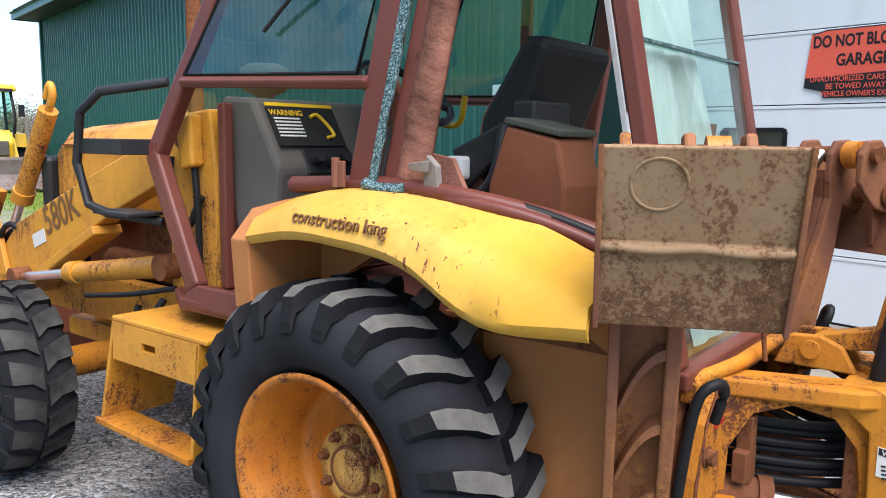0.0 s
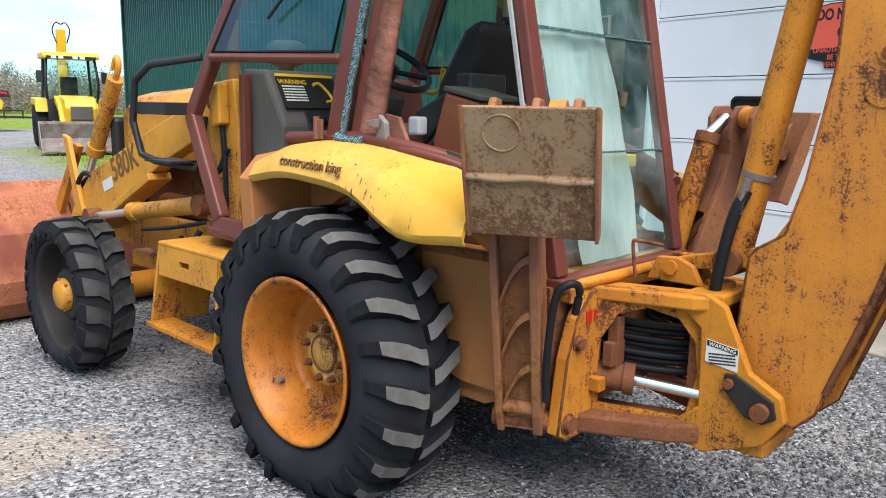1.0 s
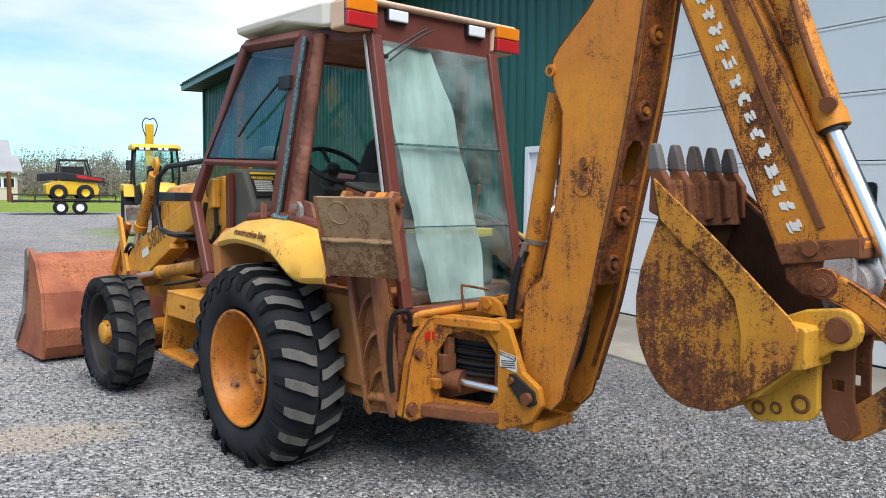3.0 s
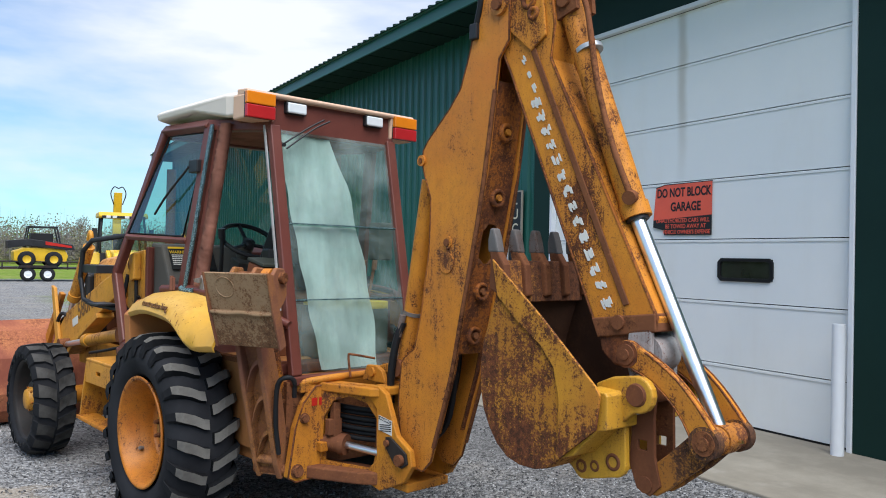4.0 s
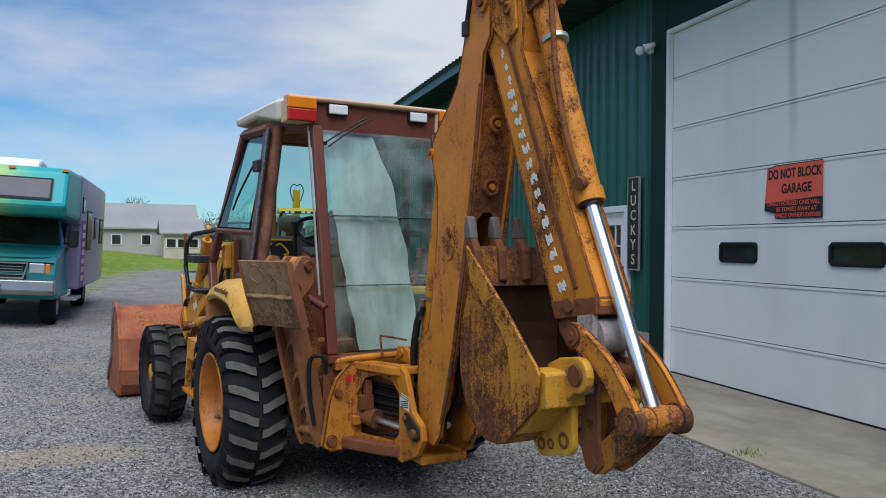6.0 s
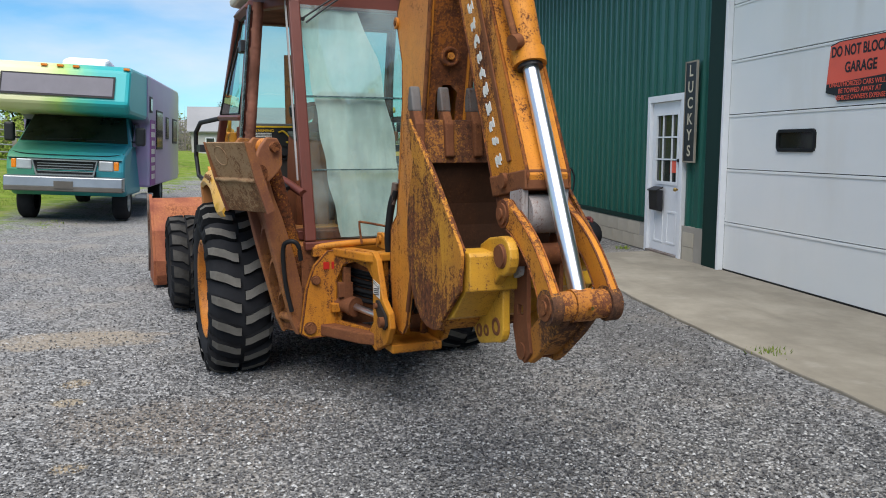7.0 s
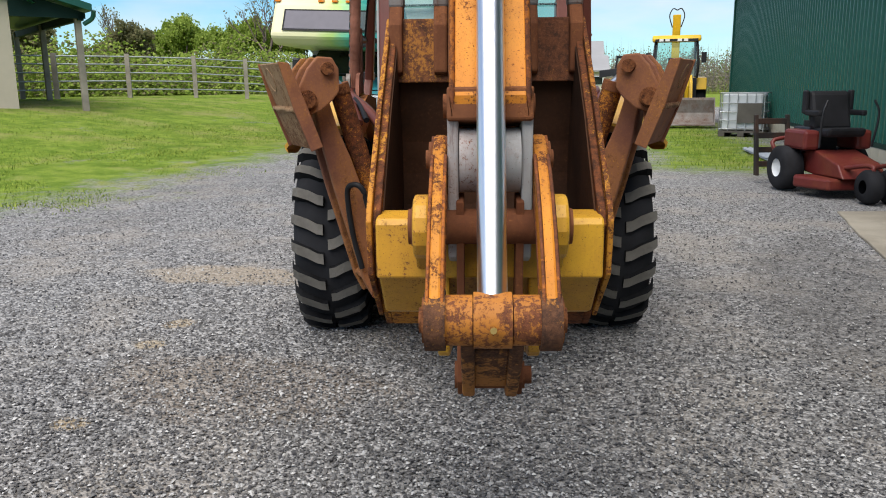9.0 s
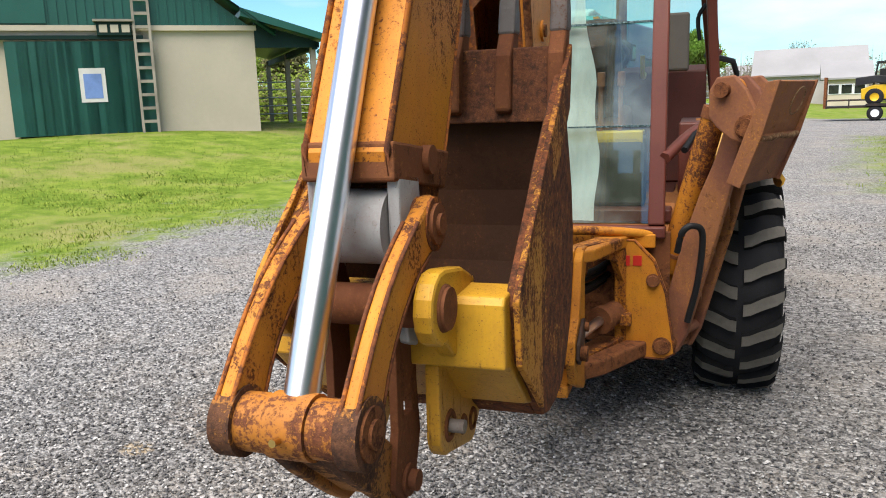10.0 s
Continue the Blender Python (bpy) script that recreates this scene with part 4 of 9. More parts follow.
part("dead_bolt", Shape().lathe([(-0.02, 0.0), (-0.02, 0.02), (0.02, 0.028)], (0, L0 + 0.07, 1.32), n=14), "black", leaf)
mb = thing("mailbox", WALL, "black metal wall mailbox hung on the white door", "mailbox")
part("box", Shape().prism([(-0.09, 0.62), (-0.012, 0.60), (-0.012, 0.90), (-0.11, 0.90)], L1 - 0.44, L1 - 0.18, "y"), "black", mb, bevel=0.006)
part("lid", Shape().prism([(-0.125, 0.885), (-0.125, 0.905), (-0.012, 0.95), (-0.012, 0.93)], L1 - 0.45, L1 - 0.17, "y"), "black", mb, bevel=0.004)
# upright name board between the doors
nb = thing("letter_sign", WALL, "tall black board with cream letters hung beside the door", "sign")
part("board", Shape().box((-0.045, 3.23, 1.31), (-0.022, 3.52, 2.58)), "signblack", nb, bevel=0.004)
part("board_edge", Shape().ring(sgn(3.22, 3.53, 1.30, 2.59), sgn(3.24, 3.51, 1.32, 2.57), -0.05, -0.024, "x"), "wood", nb)
for i, ch in enumerate("LUCKYS"):
    words("letter", ch, 0.20, nb, on_wall(3.375, 2.40 - i * 0.203, -0.047), "cream", 1.05)
# floodlight, downpipe stub, slab
fl = thing("floodlight", WALL, "white twin floodlight under the eave", "lamp")
part("bracket", Shape().box((-0.06, 2.93, 4.20), (0.02, 3.03, 4.30)), "white", fl, bevel=0.006)
for k in (-1, 1):
    part("lamp_head", Shape().lathe([(-0.09, 0.0), (-0.09, 0.03), (-0.03, 0.04), (0.05, 0.062), (0.05, 0.0)], (0, 0, 0), "x", 14), "white", fl, at=pose(-0.13, 2.98 + 0.09 * k, 4.26, 0, 155, 30 * k))
fl2 = copy_thing(fl, WALL @ pose(0, -5.12, 0.12))
post = thing("white_pipe_post", WALL, "white plastic pipe bollard beside the garage door", "post")
part("pipe", Shape().rod((-0.2, GD0 + 0.02, 0.0), (-0.2, GD0 + 0.02, 1.13), 0.055, n=20), "white", post, bevel=0.004)
slab = tagged(part("concrete_apron", Shape().prism([(-1.74, -8.0)] + [(-1.80 + 0.012 * (y + 0.9) ** 2 * (1 if y > -0.9 else 0.4) + 0.022 * noise.noise((y * 2.3, 0.0, 2.0)), y) for y in [-6.0 + 0.2 * i for i in range(52)]] + [(0.05, 4.45), (0.05, -8.0)], -0.05, 0.012, "z"), "slab", at=WALL, bevel=0.01), "worn tan concrete apron along the building", "apron", kind="structure")


# ---- the backhoe loader: x to its right, y ahead, z up; origin on the ground under the rear axle ----
CAR = Matrix.Translation((2.362, 2.270, 0)) @ Matrix.Rotation(radians(16), 4, "Z")
hoe = thing("backhoe_loader", CAR, "weathered yellow backhoe loader with a maroon cab, rust and worn tyres", "backhoe loader")
ARM = Matrix.Translation((0.008, -1.35, 0)) @ Matrix.Rotation(radians(-1.8), 4, "Z") @ Matrix.Translation((0, 1.35, 0))   # the digging arm is swung slightly aside


def arc(cx, cz, r, a0, a1, n=8):
    return [(cx + r * math.cos(radians(a0 + (a1 - a0) * i / n)), cz + r * math.sin(radians(a0 + (a1 - a0) * i / n))) for i in range(n + 1)]


# -- rear wheels --
RW = (0.02, 0.535)          # y, z of the axle
def clamp_ground(shape, floor=0.003):
    shape.v = [(x, y, max(z, floor)) for x, y, z in shape.v]
    return shape


def rear_tyre(side):
    xo, xi = 1.0 * side, 0.62 * side
    def p(k, r):
        return (xi + (xo - xi) * k, r)
    prof = [p(0.16, 0.325), p(0.03, 0.36), p(-0.03, 0.44), p(0.02, 0.505), p(0.10, 0.54), p(0.22, 0.558), p(0.5, 0.567), p(0.78, 0.558), p(0.90, 0.54), p(0.98, 0.505), p(1.03, 0.44), p(0.97, 0.36), p(0.90, 0.335), p(0.84, 0.325)]
    ty = part("rear_tyre", clamp_ground(Shape().lathe(prof, (0, *RW), n=64)), "tyre", hoe, "worn black rear tractor tyre")
    # bar lugs: from the middle of the tread, raked back, over the shoulder and down the sidewall
    def lug(hand):
        s = Shape()
        rows = []
        for k, r0, h, shift in ((0.035, 0.560, 0.034, 0.0), (0.12, 0.558, 0.037, 0.006), (0.25, 0.556, 0.038, 0.032), (0.42, 0.545, 0.040, 0.056), (0.505, 0.525, 0.034, 0.07), (0.545, 0.47, 0.018, 0.08)):
            x = (xo + xi) / 2 + hand * (xo - xi) * k
            w = 0.028 if k < 0.45 else 0.024
            rows.append((x, r0, h, shift, w))
        for (x, r0, h, shift, w) in rows:
            for dz, dr in ((-w * 1.25, -0.012), (-w, h), (w, h), (w * 1.25, -0.012)):
                a = (shift + dz) / 0.58
                r = r0 + dr
                s.v.append((x + (side * hand * 0.0), r * math.sin(a), r * math.cos(a)))
        for i in range(len(rows) - 1):
            for j in range(3):
                s.f.append([i * 4 + j, i * 4 + j + 1, (i + 1) * 4 + j + 1, (i + 1) * 4 + j])
                s.m.append(1 if j == 1 and i < 4 else 0)
                s.s.append(False)
        s.f += [[0, 1, 2, 3], [20, 23, 22, 21]]
        s.m += [0, 0]
        s.s += [False, False]
        return s
    n = 23
    for hand, off in ((1, 0.0), (-1, 0.5)):
        me = lug(hand).mesh("tread_lug", [M["lug"], M["lugtop"]])
        for i in range(n):
            a = 360 * (i + off) / n
            if 170 < (a + 12) % 360 < 196:
                continue           # pressed into the gravel
            piece("tread_lug", me, ty, pose(0, *RW) @ Matrix.Rotation(radians(-a), 4, "X"))
    k = side
    rim_prof = [(0.985 * k, 0.335), (0.992 * k, 0.338), (0.996 * k, 0.326), (0.985 * k, 0.312), (0.955 * k, 0.306), (0.945 * k, 0.296), (0.90 * k, 0.290), (0.865 * k, 0.268), (0.80 * k, 0.262), (0.775 * k, 0.255), (0.768 * k, 0.22), (0.785 * k, 0.16), (0.80 * k, 0.12), (0.80 * k, 0.0)]
    rim = part("rear_rim", Shape().lathe(rim_prof, (0, *RW), n=56), "rim", hoe, "deep orange-yellow rear wheel rim with rust")
    part("hub_plate", Shape().lathe([(0.795 * k, 0.135), (0.822 * k, 0.132), (0.824 * k, 0.085), (0.815 * k, 0.08), (0.832 * k, 0.066), (0.836 * k, 0.03), (0.832 * k, 0.0)], (0, *RW), n=32), "hub", rim)
    part("hub_seal", Shape().lathe([(0.826 * k, 0.078), (0.833 * k, 0.076), (0.834 * k, 0.069), (0.830 * k, 0.066)], (0, *RW), n=32), "rust", rim)
    nut = Shape().lathe([(0.0, 0.018), (0.012 * k, 0.017), (0.014 * k, 0.012), (0.03 * k, 0.012), (0.034 * k, 0.008), (0.034 * k, 0.0)], (0, 0, 0), n=6, smooth=False).mesh("wheel_nut", [M["rust"]])
    for i in range(8):
        a = 2 * math.pi * (i + 0.3) / 8
        piece("wheel_nut", nut, rim, pose(0.82 * k, RW[0] + 0.108 * math.cos(a), RW[1] + 0.108 * math.sin(a)))
    part("valve", Shape().rod((0.875 * k, RW[0] + 0.21, RW[1] - 0.15), (0.90 * k, RW[0] + 0.205, RW[1] - 0.145), 0.012, n=8), "steel", rim)


rear_tyre(-1)
rear_tyre(1)

# -- front wheels --
FW = (2.13, 0.435)
def front_tyre(side):
    xo, xi = 1.075 * side, 0.79 * side
    def p(k, r):
        return (xi + (xo - xi) * k, r)
    prof = [p(0.12, 0.30), p(0.0, 0.32), p(-0.02, 0.37), p(0.06, 0.405), p(0.3, 0.418), p(0.7, 0.418), p(0.94, 0.405), p(1.02, 0.37), p(1.0, 0.325), p(0.95, 0.31), p(0.78, 0.305)]
    ty = part("front_tyre", clamp_ground(Shape().lathe(prof, (0, *FW), n=56)), "tyre", hoe, "worn black solid front tyre with holed sidewall")
    n = 18
    s = Shape()
    for hand in (1, -1):
        t = Shape()
        for k, r0, h, shift, w in ((0.03, 0.412, 0.026, 0.0, 0.046), (0.2, 0.411, 0.026, 0.030, 0.040), (0.47, 0.400, 0.028, 0.050, 0.050), (0.54, 0.365, 0.014, 0.055, 0.046)):
            x = (xo + xi) / 2 + hand * (xo - xi) * k
            for dz, dr in ((-w * 1.15, -0.01), (-w, h), (w, h), (w * 1.15, -0.01)):
                a = (shift + dz) / 0.42
                t.v.append((x, (r0 + dr) * math.sin(a), (r0 + dr) * math.cos(a)))
        for i in range(3):
            for j in range(3):
                t.f.append([i * 4 + j, i * 4 + j + 1, (i + 1) * 4 + j + 1, (i + 1) * 4 + j])
                t.m.append(1 if j == 1 and i < 2 else 0)
                t.s.append(False)
        t.f += [[0, 1, 2, 3], [12, 15, 14, 13]]
        t.m += [0, 0]
        t.s += [False, False]
        me = t.mesh("tread_block", [M["lug"], M["fronttop"]])
        for i in range(n):
            a = 360 * (i + (0.5 if hand < 0 else 0)) / n
            if 168 < (a + 10) % 360 < 196:
                continue
            piece("tread_block", me, ty, pose(0, *FW) @ Matrix.Rotation(radians(-a), 4, "X"))
    hole = Shape().lathe([(0.0, 0.0), (0.0, 0.013), (0.004 * side, 0.015), (0.006 * side, 0.012), (0.002 * side, 0.0)], (0, 0, 0), n=10).mesh("sidewall_hole", [M["ink"]])
    for i in range(26):
        a = 2 * math.pi * i / 26
        piece("sidewall_hole", hole, ty, pose(1.079 * side, FW[0] + 0.348 * math.cos(a), FW[1] + 0.348 * math.sin(a)))
    k = side
    rim = part("front_rim", Shape().lathe([(1.05 * k, 0.318), (1.055 * k, 0.305), (1.02 * k, 0.295), (0.93 * k, 0.285), (0.88 * k, 0.26), (0.87 * k, 0.17), (0.90 * k, 0.155), (0.985 * k, 0.15), (1.0 * k, 0.135), (1.0 * k, 0.09), (0.99 * k, 0.0)], (0, *FW), n=48), "darkrim", hoe, "black front rim, deep and greasy")
    part("hub_cap", Shape().lathe([(0.995 * k, 0.092), (1.012 * k, 0.095), (1.018 * k, 0.085), (1.035 * k, 0.082), (1.045 * k, 0.074), (1.047 * k, 0.0)], (0, *FW), n=28), "yellow", rim, "round orange-yellow hub cap")
    bolt = Shape().lathe([(0, 0.011), (0.012 * k, 0.01), (0.012 * k, 0.0)], (0, 0, 0), n=6, smooth=False).mesh("hub_bolt", [M["rim"]])
    for i in range(6):
        a = 2 * math.pi * (i + 0.2) / 6
        piece("hub_bolt", bolt, rim, pose(1.016 * k, FW[0] + 0.088 * math.cos(a), FW[1] + 0.088 * math.sin(a)))


front_tyre(-1)
front_tyre(1)
part("front_axle", Shape().rod((-0.9, FW[0], FW[1]), (0.9, FW[0], FW[1]), 0.075, n=14).prism([(-0.45, 0.36), (0.45, 0.36), (0.3, 0.58), (-0.3, 0.58)], FW[0] - 0.1, FW[0] + 0.1, "y"), "frame", hoe, bevel=0.01)
part("rear_axle", Shape().rod((-0.8, *RW), (0.8, *RW), 0.10, n=16).lathe([(-0.3, 0.12), (-0.2, 0.2), (0.2, 0.2), (0.3, 0.12)], (0, *RW), n=18), "rust", hoe)

# -- chassis, engine bay, hood --
part("chassis_frame", Shape().prism([(0.35, 0.80), (0.35, 0.52), (1.75, 0.50), (2.0, 0.62), (2.75, 0.62), (2.75, 0.84), (1.1, 0.84)], -0.44, -0.38, "x")
     .prism([(0.35, 0.80), (0.35, 0.52), (1.75, 0.50), (2.0, 0.62), (2.75, 0.62), (2.75, 0.84), (1.1, 0.84)], 0.38, 0.44, "x").box((-0.38, 0.5, 0.46), (0.38, 2.6, 0.56)), "yellow", hoe, bevel=0.008)
part("engine", Shape().box((-0.3, 1.1, 0.57), (0.3, 2.5, 1.15)).rod((-0.32, 1.5, 0.9), (-0.32, 2.2, 0.9), 0.07), "rust", hoe, bevel=0.02)
hood_prof = [(-0.36, 1.14), (-0.36, 1.50), (-0.30, 1.585), (-0.18, 1.62), (0.18, 1.62), (0.30, 1.585), (0.36, 1.50), (0.36, 1.14)]
sh = Shape()
n = len(hood_prof)
rings = []
for y, ztop, w in ((1.12, 0.045, 1.0), (1.9, 0.0, 1.0), (2.62, -0.04, 1.0), (2.72, -0.10, 0.94)):
    rings.append([(x * w, y, z + ztop * max(0, (z - 1.14) / 0.48)) for x, z in hood_prof])
vs = [p for r in rings for p in r]
fs = [[i * n + j, i * n + j + 1, (i + 1) * n + j + 1, (i + 1) * n + j] for i in range(3) for j in range(n - 1)] + [list(range(n))[::-1], list(range(3 * n, 4 * n))]
part("hood", sh.add(vs, fs), "yellow", hoe, "yellow engine hood with faded paint", bevel=0.012)
part("hood_trim", Shape().box((-0.372, 1.13, 1.475), (-0.358, 2.60, 1.485)), "rust", hoe)
part("grille_guard", Shape().box((-0.40, 2.72, 0.8), (0.40, 2.80, 1.42)), "black", hoe, bevel=0.03)
part("air_cleaner", Shape().lathe([(1.60, 0.04), (1.66, 0.045), (1.68, 0.10), (1.74, 0.12), (1.79, 0.11), (1.81, 0.07), (1.815, 0.0)], (0.05, 1.45, 0.07), "z", 20), "greyplastic", hoe, "grey domed pre-cleaner")
part("exhaust", Shape().rod((0.05, 2.0, 1.6), (0.05, 2.0, 2.35), 0.04, n=14), "rust", hoe)

# -- loader arms, towers and cylinders --
for s in (-1, 1):
    tower = part("loader_tower", Shape().prism([(0.98, 0.8), (1.30, 0.8), (1.30, 1.35), (1.22, 1.62), (1.02, 1.64), (0.98, 1.4)], 0.45 * s, 0.58 * s, "x"), "yellow", hoe, bevel=0.01)
    parts("pivot_pin", Shape().rod((0.43 * s, 1.14, 1.53), (0.63 * s, 1.14, 1.53), 0.045), "rust", tower)
    part("pivot_bracket", Shape().prism([(1.05, 1.42), (1.13, 1.40), (1.16, 1.60), (1.06, 1.62)], 0.58 * s, 0.64 * s, "x"), "yellow", tower, bevel=0.012)
    part("hose", Shape().tube([(0.60 * s, 1.25, 1.45), (0.64 * s, 1.22, 1.25), (0.62 * s, 1.12, 1.18), (0.60 * s, 1.05, 1.3)], 0.016).tube([(0.60 * s, 1.10, 1.5), (0.61 * s, 1.06, 1.2), (0.60 * s, 1.08, 0.85)], 0.014), "hose", tower)
    arm = part("loader_arm", Shape().prism([(1.05, 1.58), (1.18, 1.60), (1.80, 1.40), (2.72, 1.07), (2.98, 0.86), (3.32, 0.48), (3.38, 0.36), (3.28, 0.30), (3.16, 0.38), (2.86, 0.70), (2.60, 0.76), (2.44, 0.87), (1.74, 1.20), (1.12, 1.44)], 0.47 * s, 0.57 * s, "x"), "yellow", hoe, "yellow loader arm", bevel=0.008)
    part("edge_flange", Shape().prism([(1.9, 1.12), (2.46, 0.86), (2.62, 0.74), (2.58, 0.71), (2.42, 0.83), (1.88, 1.08)], 0.455 * s, 0.60 * s, "x"), "yellow", arm, bevel=0.006)
    part("decal", Shape().prism([(2.42, 1.065), (2.55, 1.02), (2.53, 0.955), (2.40, 1.0)], 0.571 * s, 0.573 * s, "x"), "paper", arm)
    cyl = part("lift_cylinder", Shape().rod((0.60 * s, 1.28, 1.0), (0.60 * s, 2.05, 0.885), 0.048, n=18).rod((0.60 * s, 2.02, 0.89), (0.60 * s, 2.10, 0.878), 0.056, n=18), "yellow", hoe)
    part("rod", Shape().rod((0.60 * s, 2.1, 0.878), (0.60 * s, 2.6, 0.80), 0.024), "chrome", cyl)
    parts("pin_boss", Shape().rod((0.54 * s, 1.27, 1.0), (0.66 * s, 1.27, 1.0), 0.055).rod((0.54 * s, 2.62, 0.80), (0.66 * s, 2.62, 0.80), 0.05), "rust", cyl)
    part("hydraulic_line", Shape().tube([(0.63 * s, 1.2, 0.92), (0.66 * s, 1.5, 0.86), (0.64 * s, 1.9, 0.80)], 0.012, m=0).tube([(0.62 * s, 1.30, 0.86), (0.68 * s, 1.34, 0.76), (0.68 * s, 1.42, 0.72), (0.62 * s, 1.50, 0.80)], 0.016), "hose", cyl)
    tilt = part("tilt_cylinder", Shape().rod((0.43 * s, 2.60, 1.66), (0.43 * s, 2.94, 1.20), 0.05, n=18).rod((0.43 * s, 2.92, 1.225), (0.43 * s, 2.96, 1.17), 0.06, n=18).tube([(0.43 * s, 2.62, 1.63), (0.43 * s, 2.55, 1.73), (0.43 * s, 2.57, 1.79), (0.43 * s, 2.62, 1.72)], 0.02), "yellow", hoe)
    part("rod", Shape().rod((0.43 * s, 2.96, 1.17), (0.43 * s, 3.24, 0.80), 0.024), "chrome", tilt)
    part("link_bar", Shape().prism([(2.98, 1.28), (3.06, 1.30), (2.90, 0.78), (2.80, 0.78)], 0.57 * s, 0.60 * s, "x"), "yellow", hoe, bevel=0.006)
    part("bucket_link", Shape().prism([(2.98, 1.22), (3.06, 1.24), (3.50, 0.72), (3.44, 0.64)], 0.49 * s, 0.53 * s, "x"), "frame", hoe, bevel=0.006)
    part("hose", Shape().tube([(0.5 * s, 2.65, 0.95), (0.58 * s, 2.78, 1.06), (0.58 * s, 2.92, 0.92), (0.54 * s, 2.86, 0.76)], 0.016).tube([(0.46 * s, 2.7, 0.95), (0.54 * s, 2.83, 1.02), (0.54 * s, 2.98, 0.88), (0.5 * s, 2.9, 0.74)], 0.016), "hose", hoe)
words("model_number", "580K", 0.20, hoe, Matrix.Translation((-0.573, 2.22, 1.095)) @ Matrix.Rotation(radians(-90), 4, "Z") @ Matrix.Rotation(radians(90), 4, "X") @ Matrix.Rotation(radians(20), 4, "Z"), "brownprint", 0.85)
words("drive_number", "4x4", 0.13, hoe, Matrix.Translation((-0.364, 1.62, 1.40)) @ Matrix.Rotation(radians(-90), 4, "Z") @ Matrix.Rotation(radians(90), 4, "X") @ Matrix.Rotation(radians(3), 4, "Z"), "brownprint", 0.9)
# loader bucket, resting on its floor
bp = [(3.30, 0.14), (3.26, 0.30), (3.30, 0.62), (3.46, 0.86), (3.62, 0.95), (3.64, 0.92), (3.50, 0.82), (3.36, 0.60), (3.32, 0.32), (3.36, 0.17), (4.18, 0.03), (4.18, 0.005), (3.40, 0.02)]
lb = part("loader_bucket", Shape().prism(bp, -1.14, 1.14, "x"), "redrust", hoe, "red-brown rusty loader bucket resting on the gravel", bevel=0.006)
for s in (-1, 1):
    part("side_plate", Shape().prism([(3.36, 0.03), (3.28, 0.3), (3.32, 0.62), (3.48, 0.88), (3.66, 0.99), (3.72, 0.95), (3.74, 0.78), (3.86, 0.42), (4.16, 0.12), (4.20, 0.005)], 1.13 * s, 1.165 * s, "x"), "redrust", lb, bevel=0.004)
    part("edge_guard", Shape().prism([(3.66, 1.0), (3.73, 0.96), (3.75, 0.78), (3.87, 0.42), (4.18, 0.11), (4.10, 0.08), (3.80, 0.38), (3.68, 0.74), (3.64, 0.93)], 1.162 * s, 1.185 * s, "x"), "steel", lb, bevel=0.004)
    parts("hinge_ear", Shape().prism([(3.20, 0.25), (3.34, 0.22), (3.34, 0.48), (3.24, 0.46)], 0.44 * s, 0.47 * s, "x").prism([(3.20, 0.25), (3.34, 0.22), (3.34, 0.48), (3.24, 0.46)], 0.59 * s, 0.62 * s, "x").prism([(3.38, 0.62), (3.50, 0.82), (3.42, 0.86), (3.30, 0.66)], 0.42 * s, 0.45 * s, "x"), "rust", lb, bevel=0.005)

# -- steps beside the cab --
for s in (-1, 1):
    st = part("step", Shape().box((-0.90 if s < 0 else 0.60, 0.62, 0.83), (-0.60 if s < 0 else 0.90, 1.22, 0.85)), "yellow", hoe, "yellow steel cab step with worn edges", bevel=0.006)
    for y0, lean in ((1.20, 0.12), (0.66, 0.06)):
        part("step_side", Shape().prism([(y0, 0.83), (y0 + 0.02, 0.83), (y0 + lean + 0.02, 0.40), (y0 + lean, 0.40)], (-0.90 if s < 0 else 0.58), (-0.58 if s < 0 else 0.90), "x"), "yellow", st, bevel=0.004)
    part("kick_plate", Shape().ring([(0.68, 0.68), (1.22, 0.68), (1.21, 0.83), (0.66, 0.83)], [(0.93, 0.745), (1.02, 0.745), (1.02, 0.775), (0.93, 0.775)], 0.90 * s, 0.885 * s, "x"), "yellow", st)
    part("tread_bar", Shape().prism([(0.72, 0.385), (1.34, 0.40), (1.34, 0.425), (0.72, 0.41)], 0.78 * s, 0.92 * s, "x"), "frame", st, bevel=0.004)

# -- rear body, floor, fenders --
part("rear_body", Shape().prism([(-0.78, 0.50), (-0.78, 0.90), (-0.60, 1.0), (0.45, 0.98), (0.50, 0.60), (0.2, 0.42), (-0.6, 0.42)], -0.56, 0.56, "x"), "brownpanel", hoe, bevel=0.012)
part("tank_side", Shape().box((-0.60, -0.74, 0.50), (-0.562, -0.30, 1.0)), "brownpanel", hoe, bevel=0.008)
part("tank_strap", Shape().box((-0.612, -0.74, 0.98), (-0.56, 0.10, 1.01)), "rust", hoe, bevel=0.004)
part("cab_floor", Shape().prism([(-0.80, 0.42), (-0.80, 0.92), (-0.70, 1.10), (0.70, 1.10), (0.80, 0.92), (0.80, 0.42), (0.56, 0.30), (-0.56, 0.30)], 0.90, 0.945, "z").box((-0.5, -0.75, 0.93), (0.5, 0.42, 0.99)), "maroon", hoe, bevel=0.008)


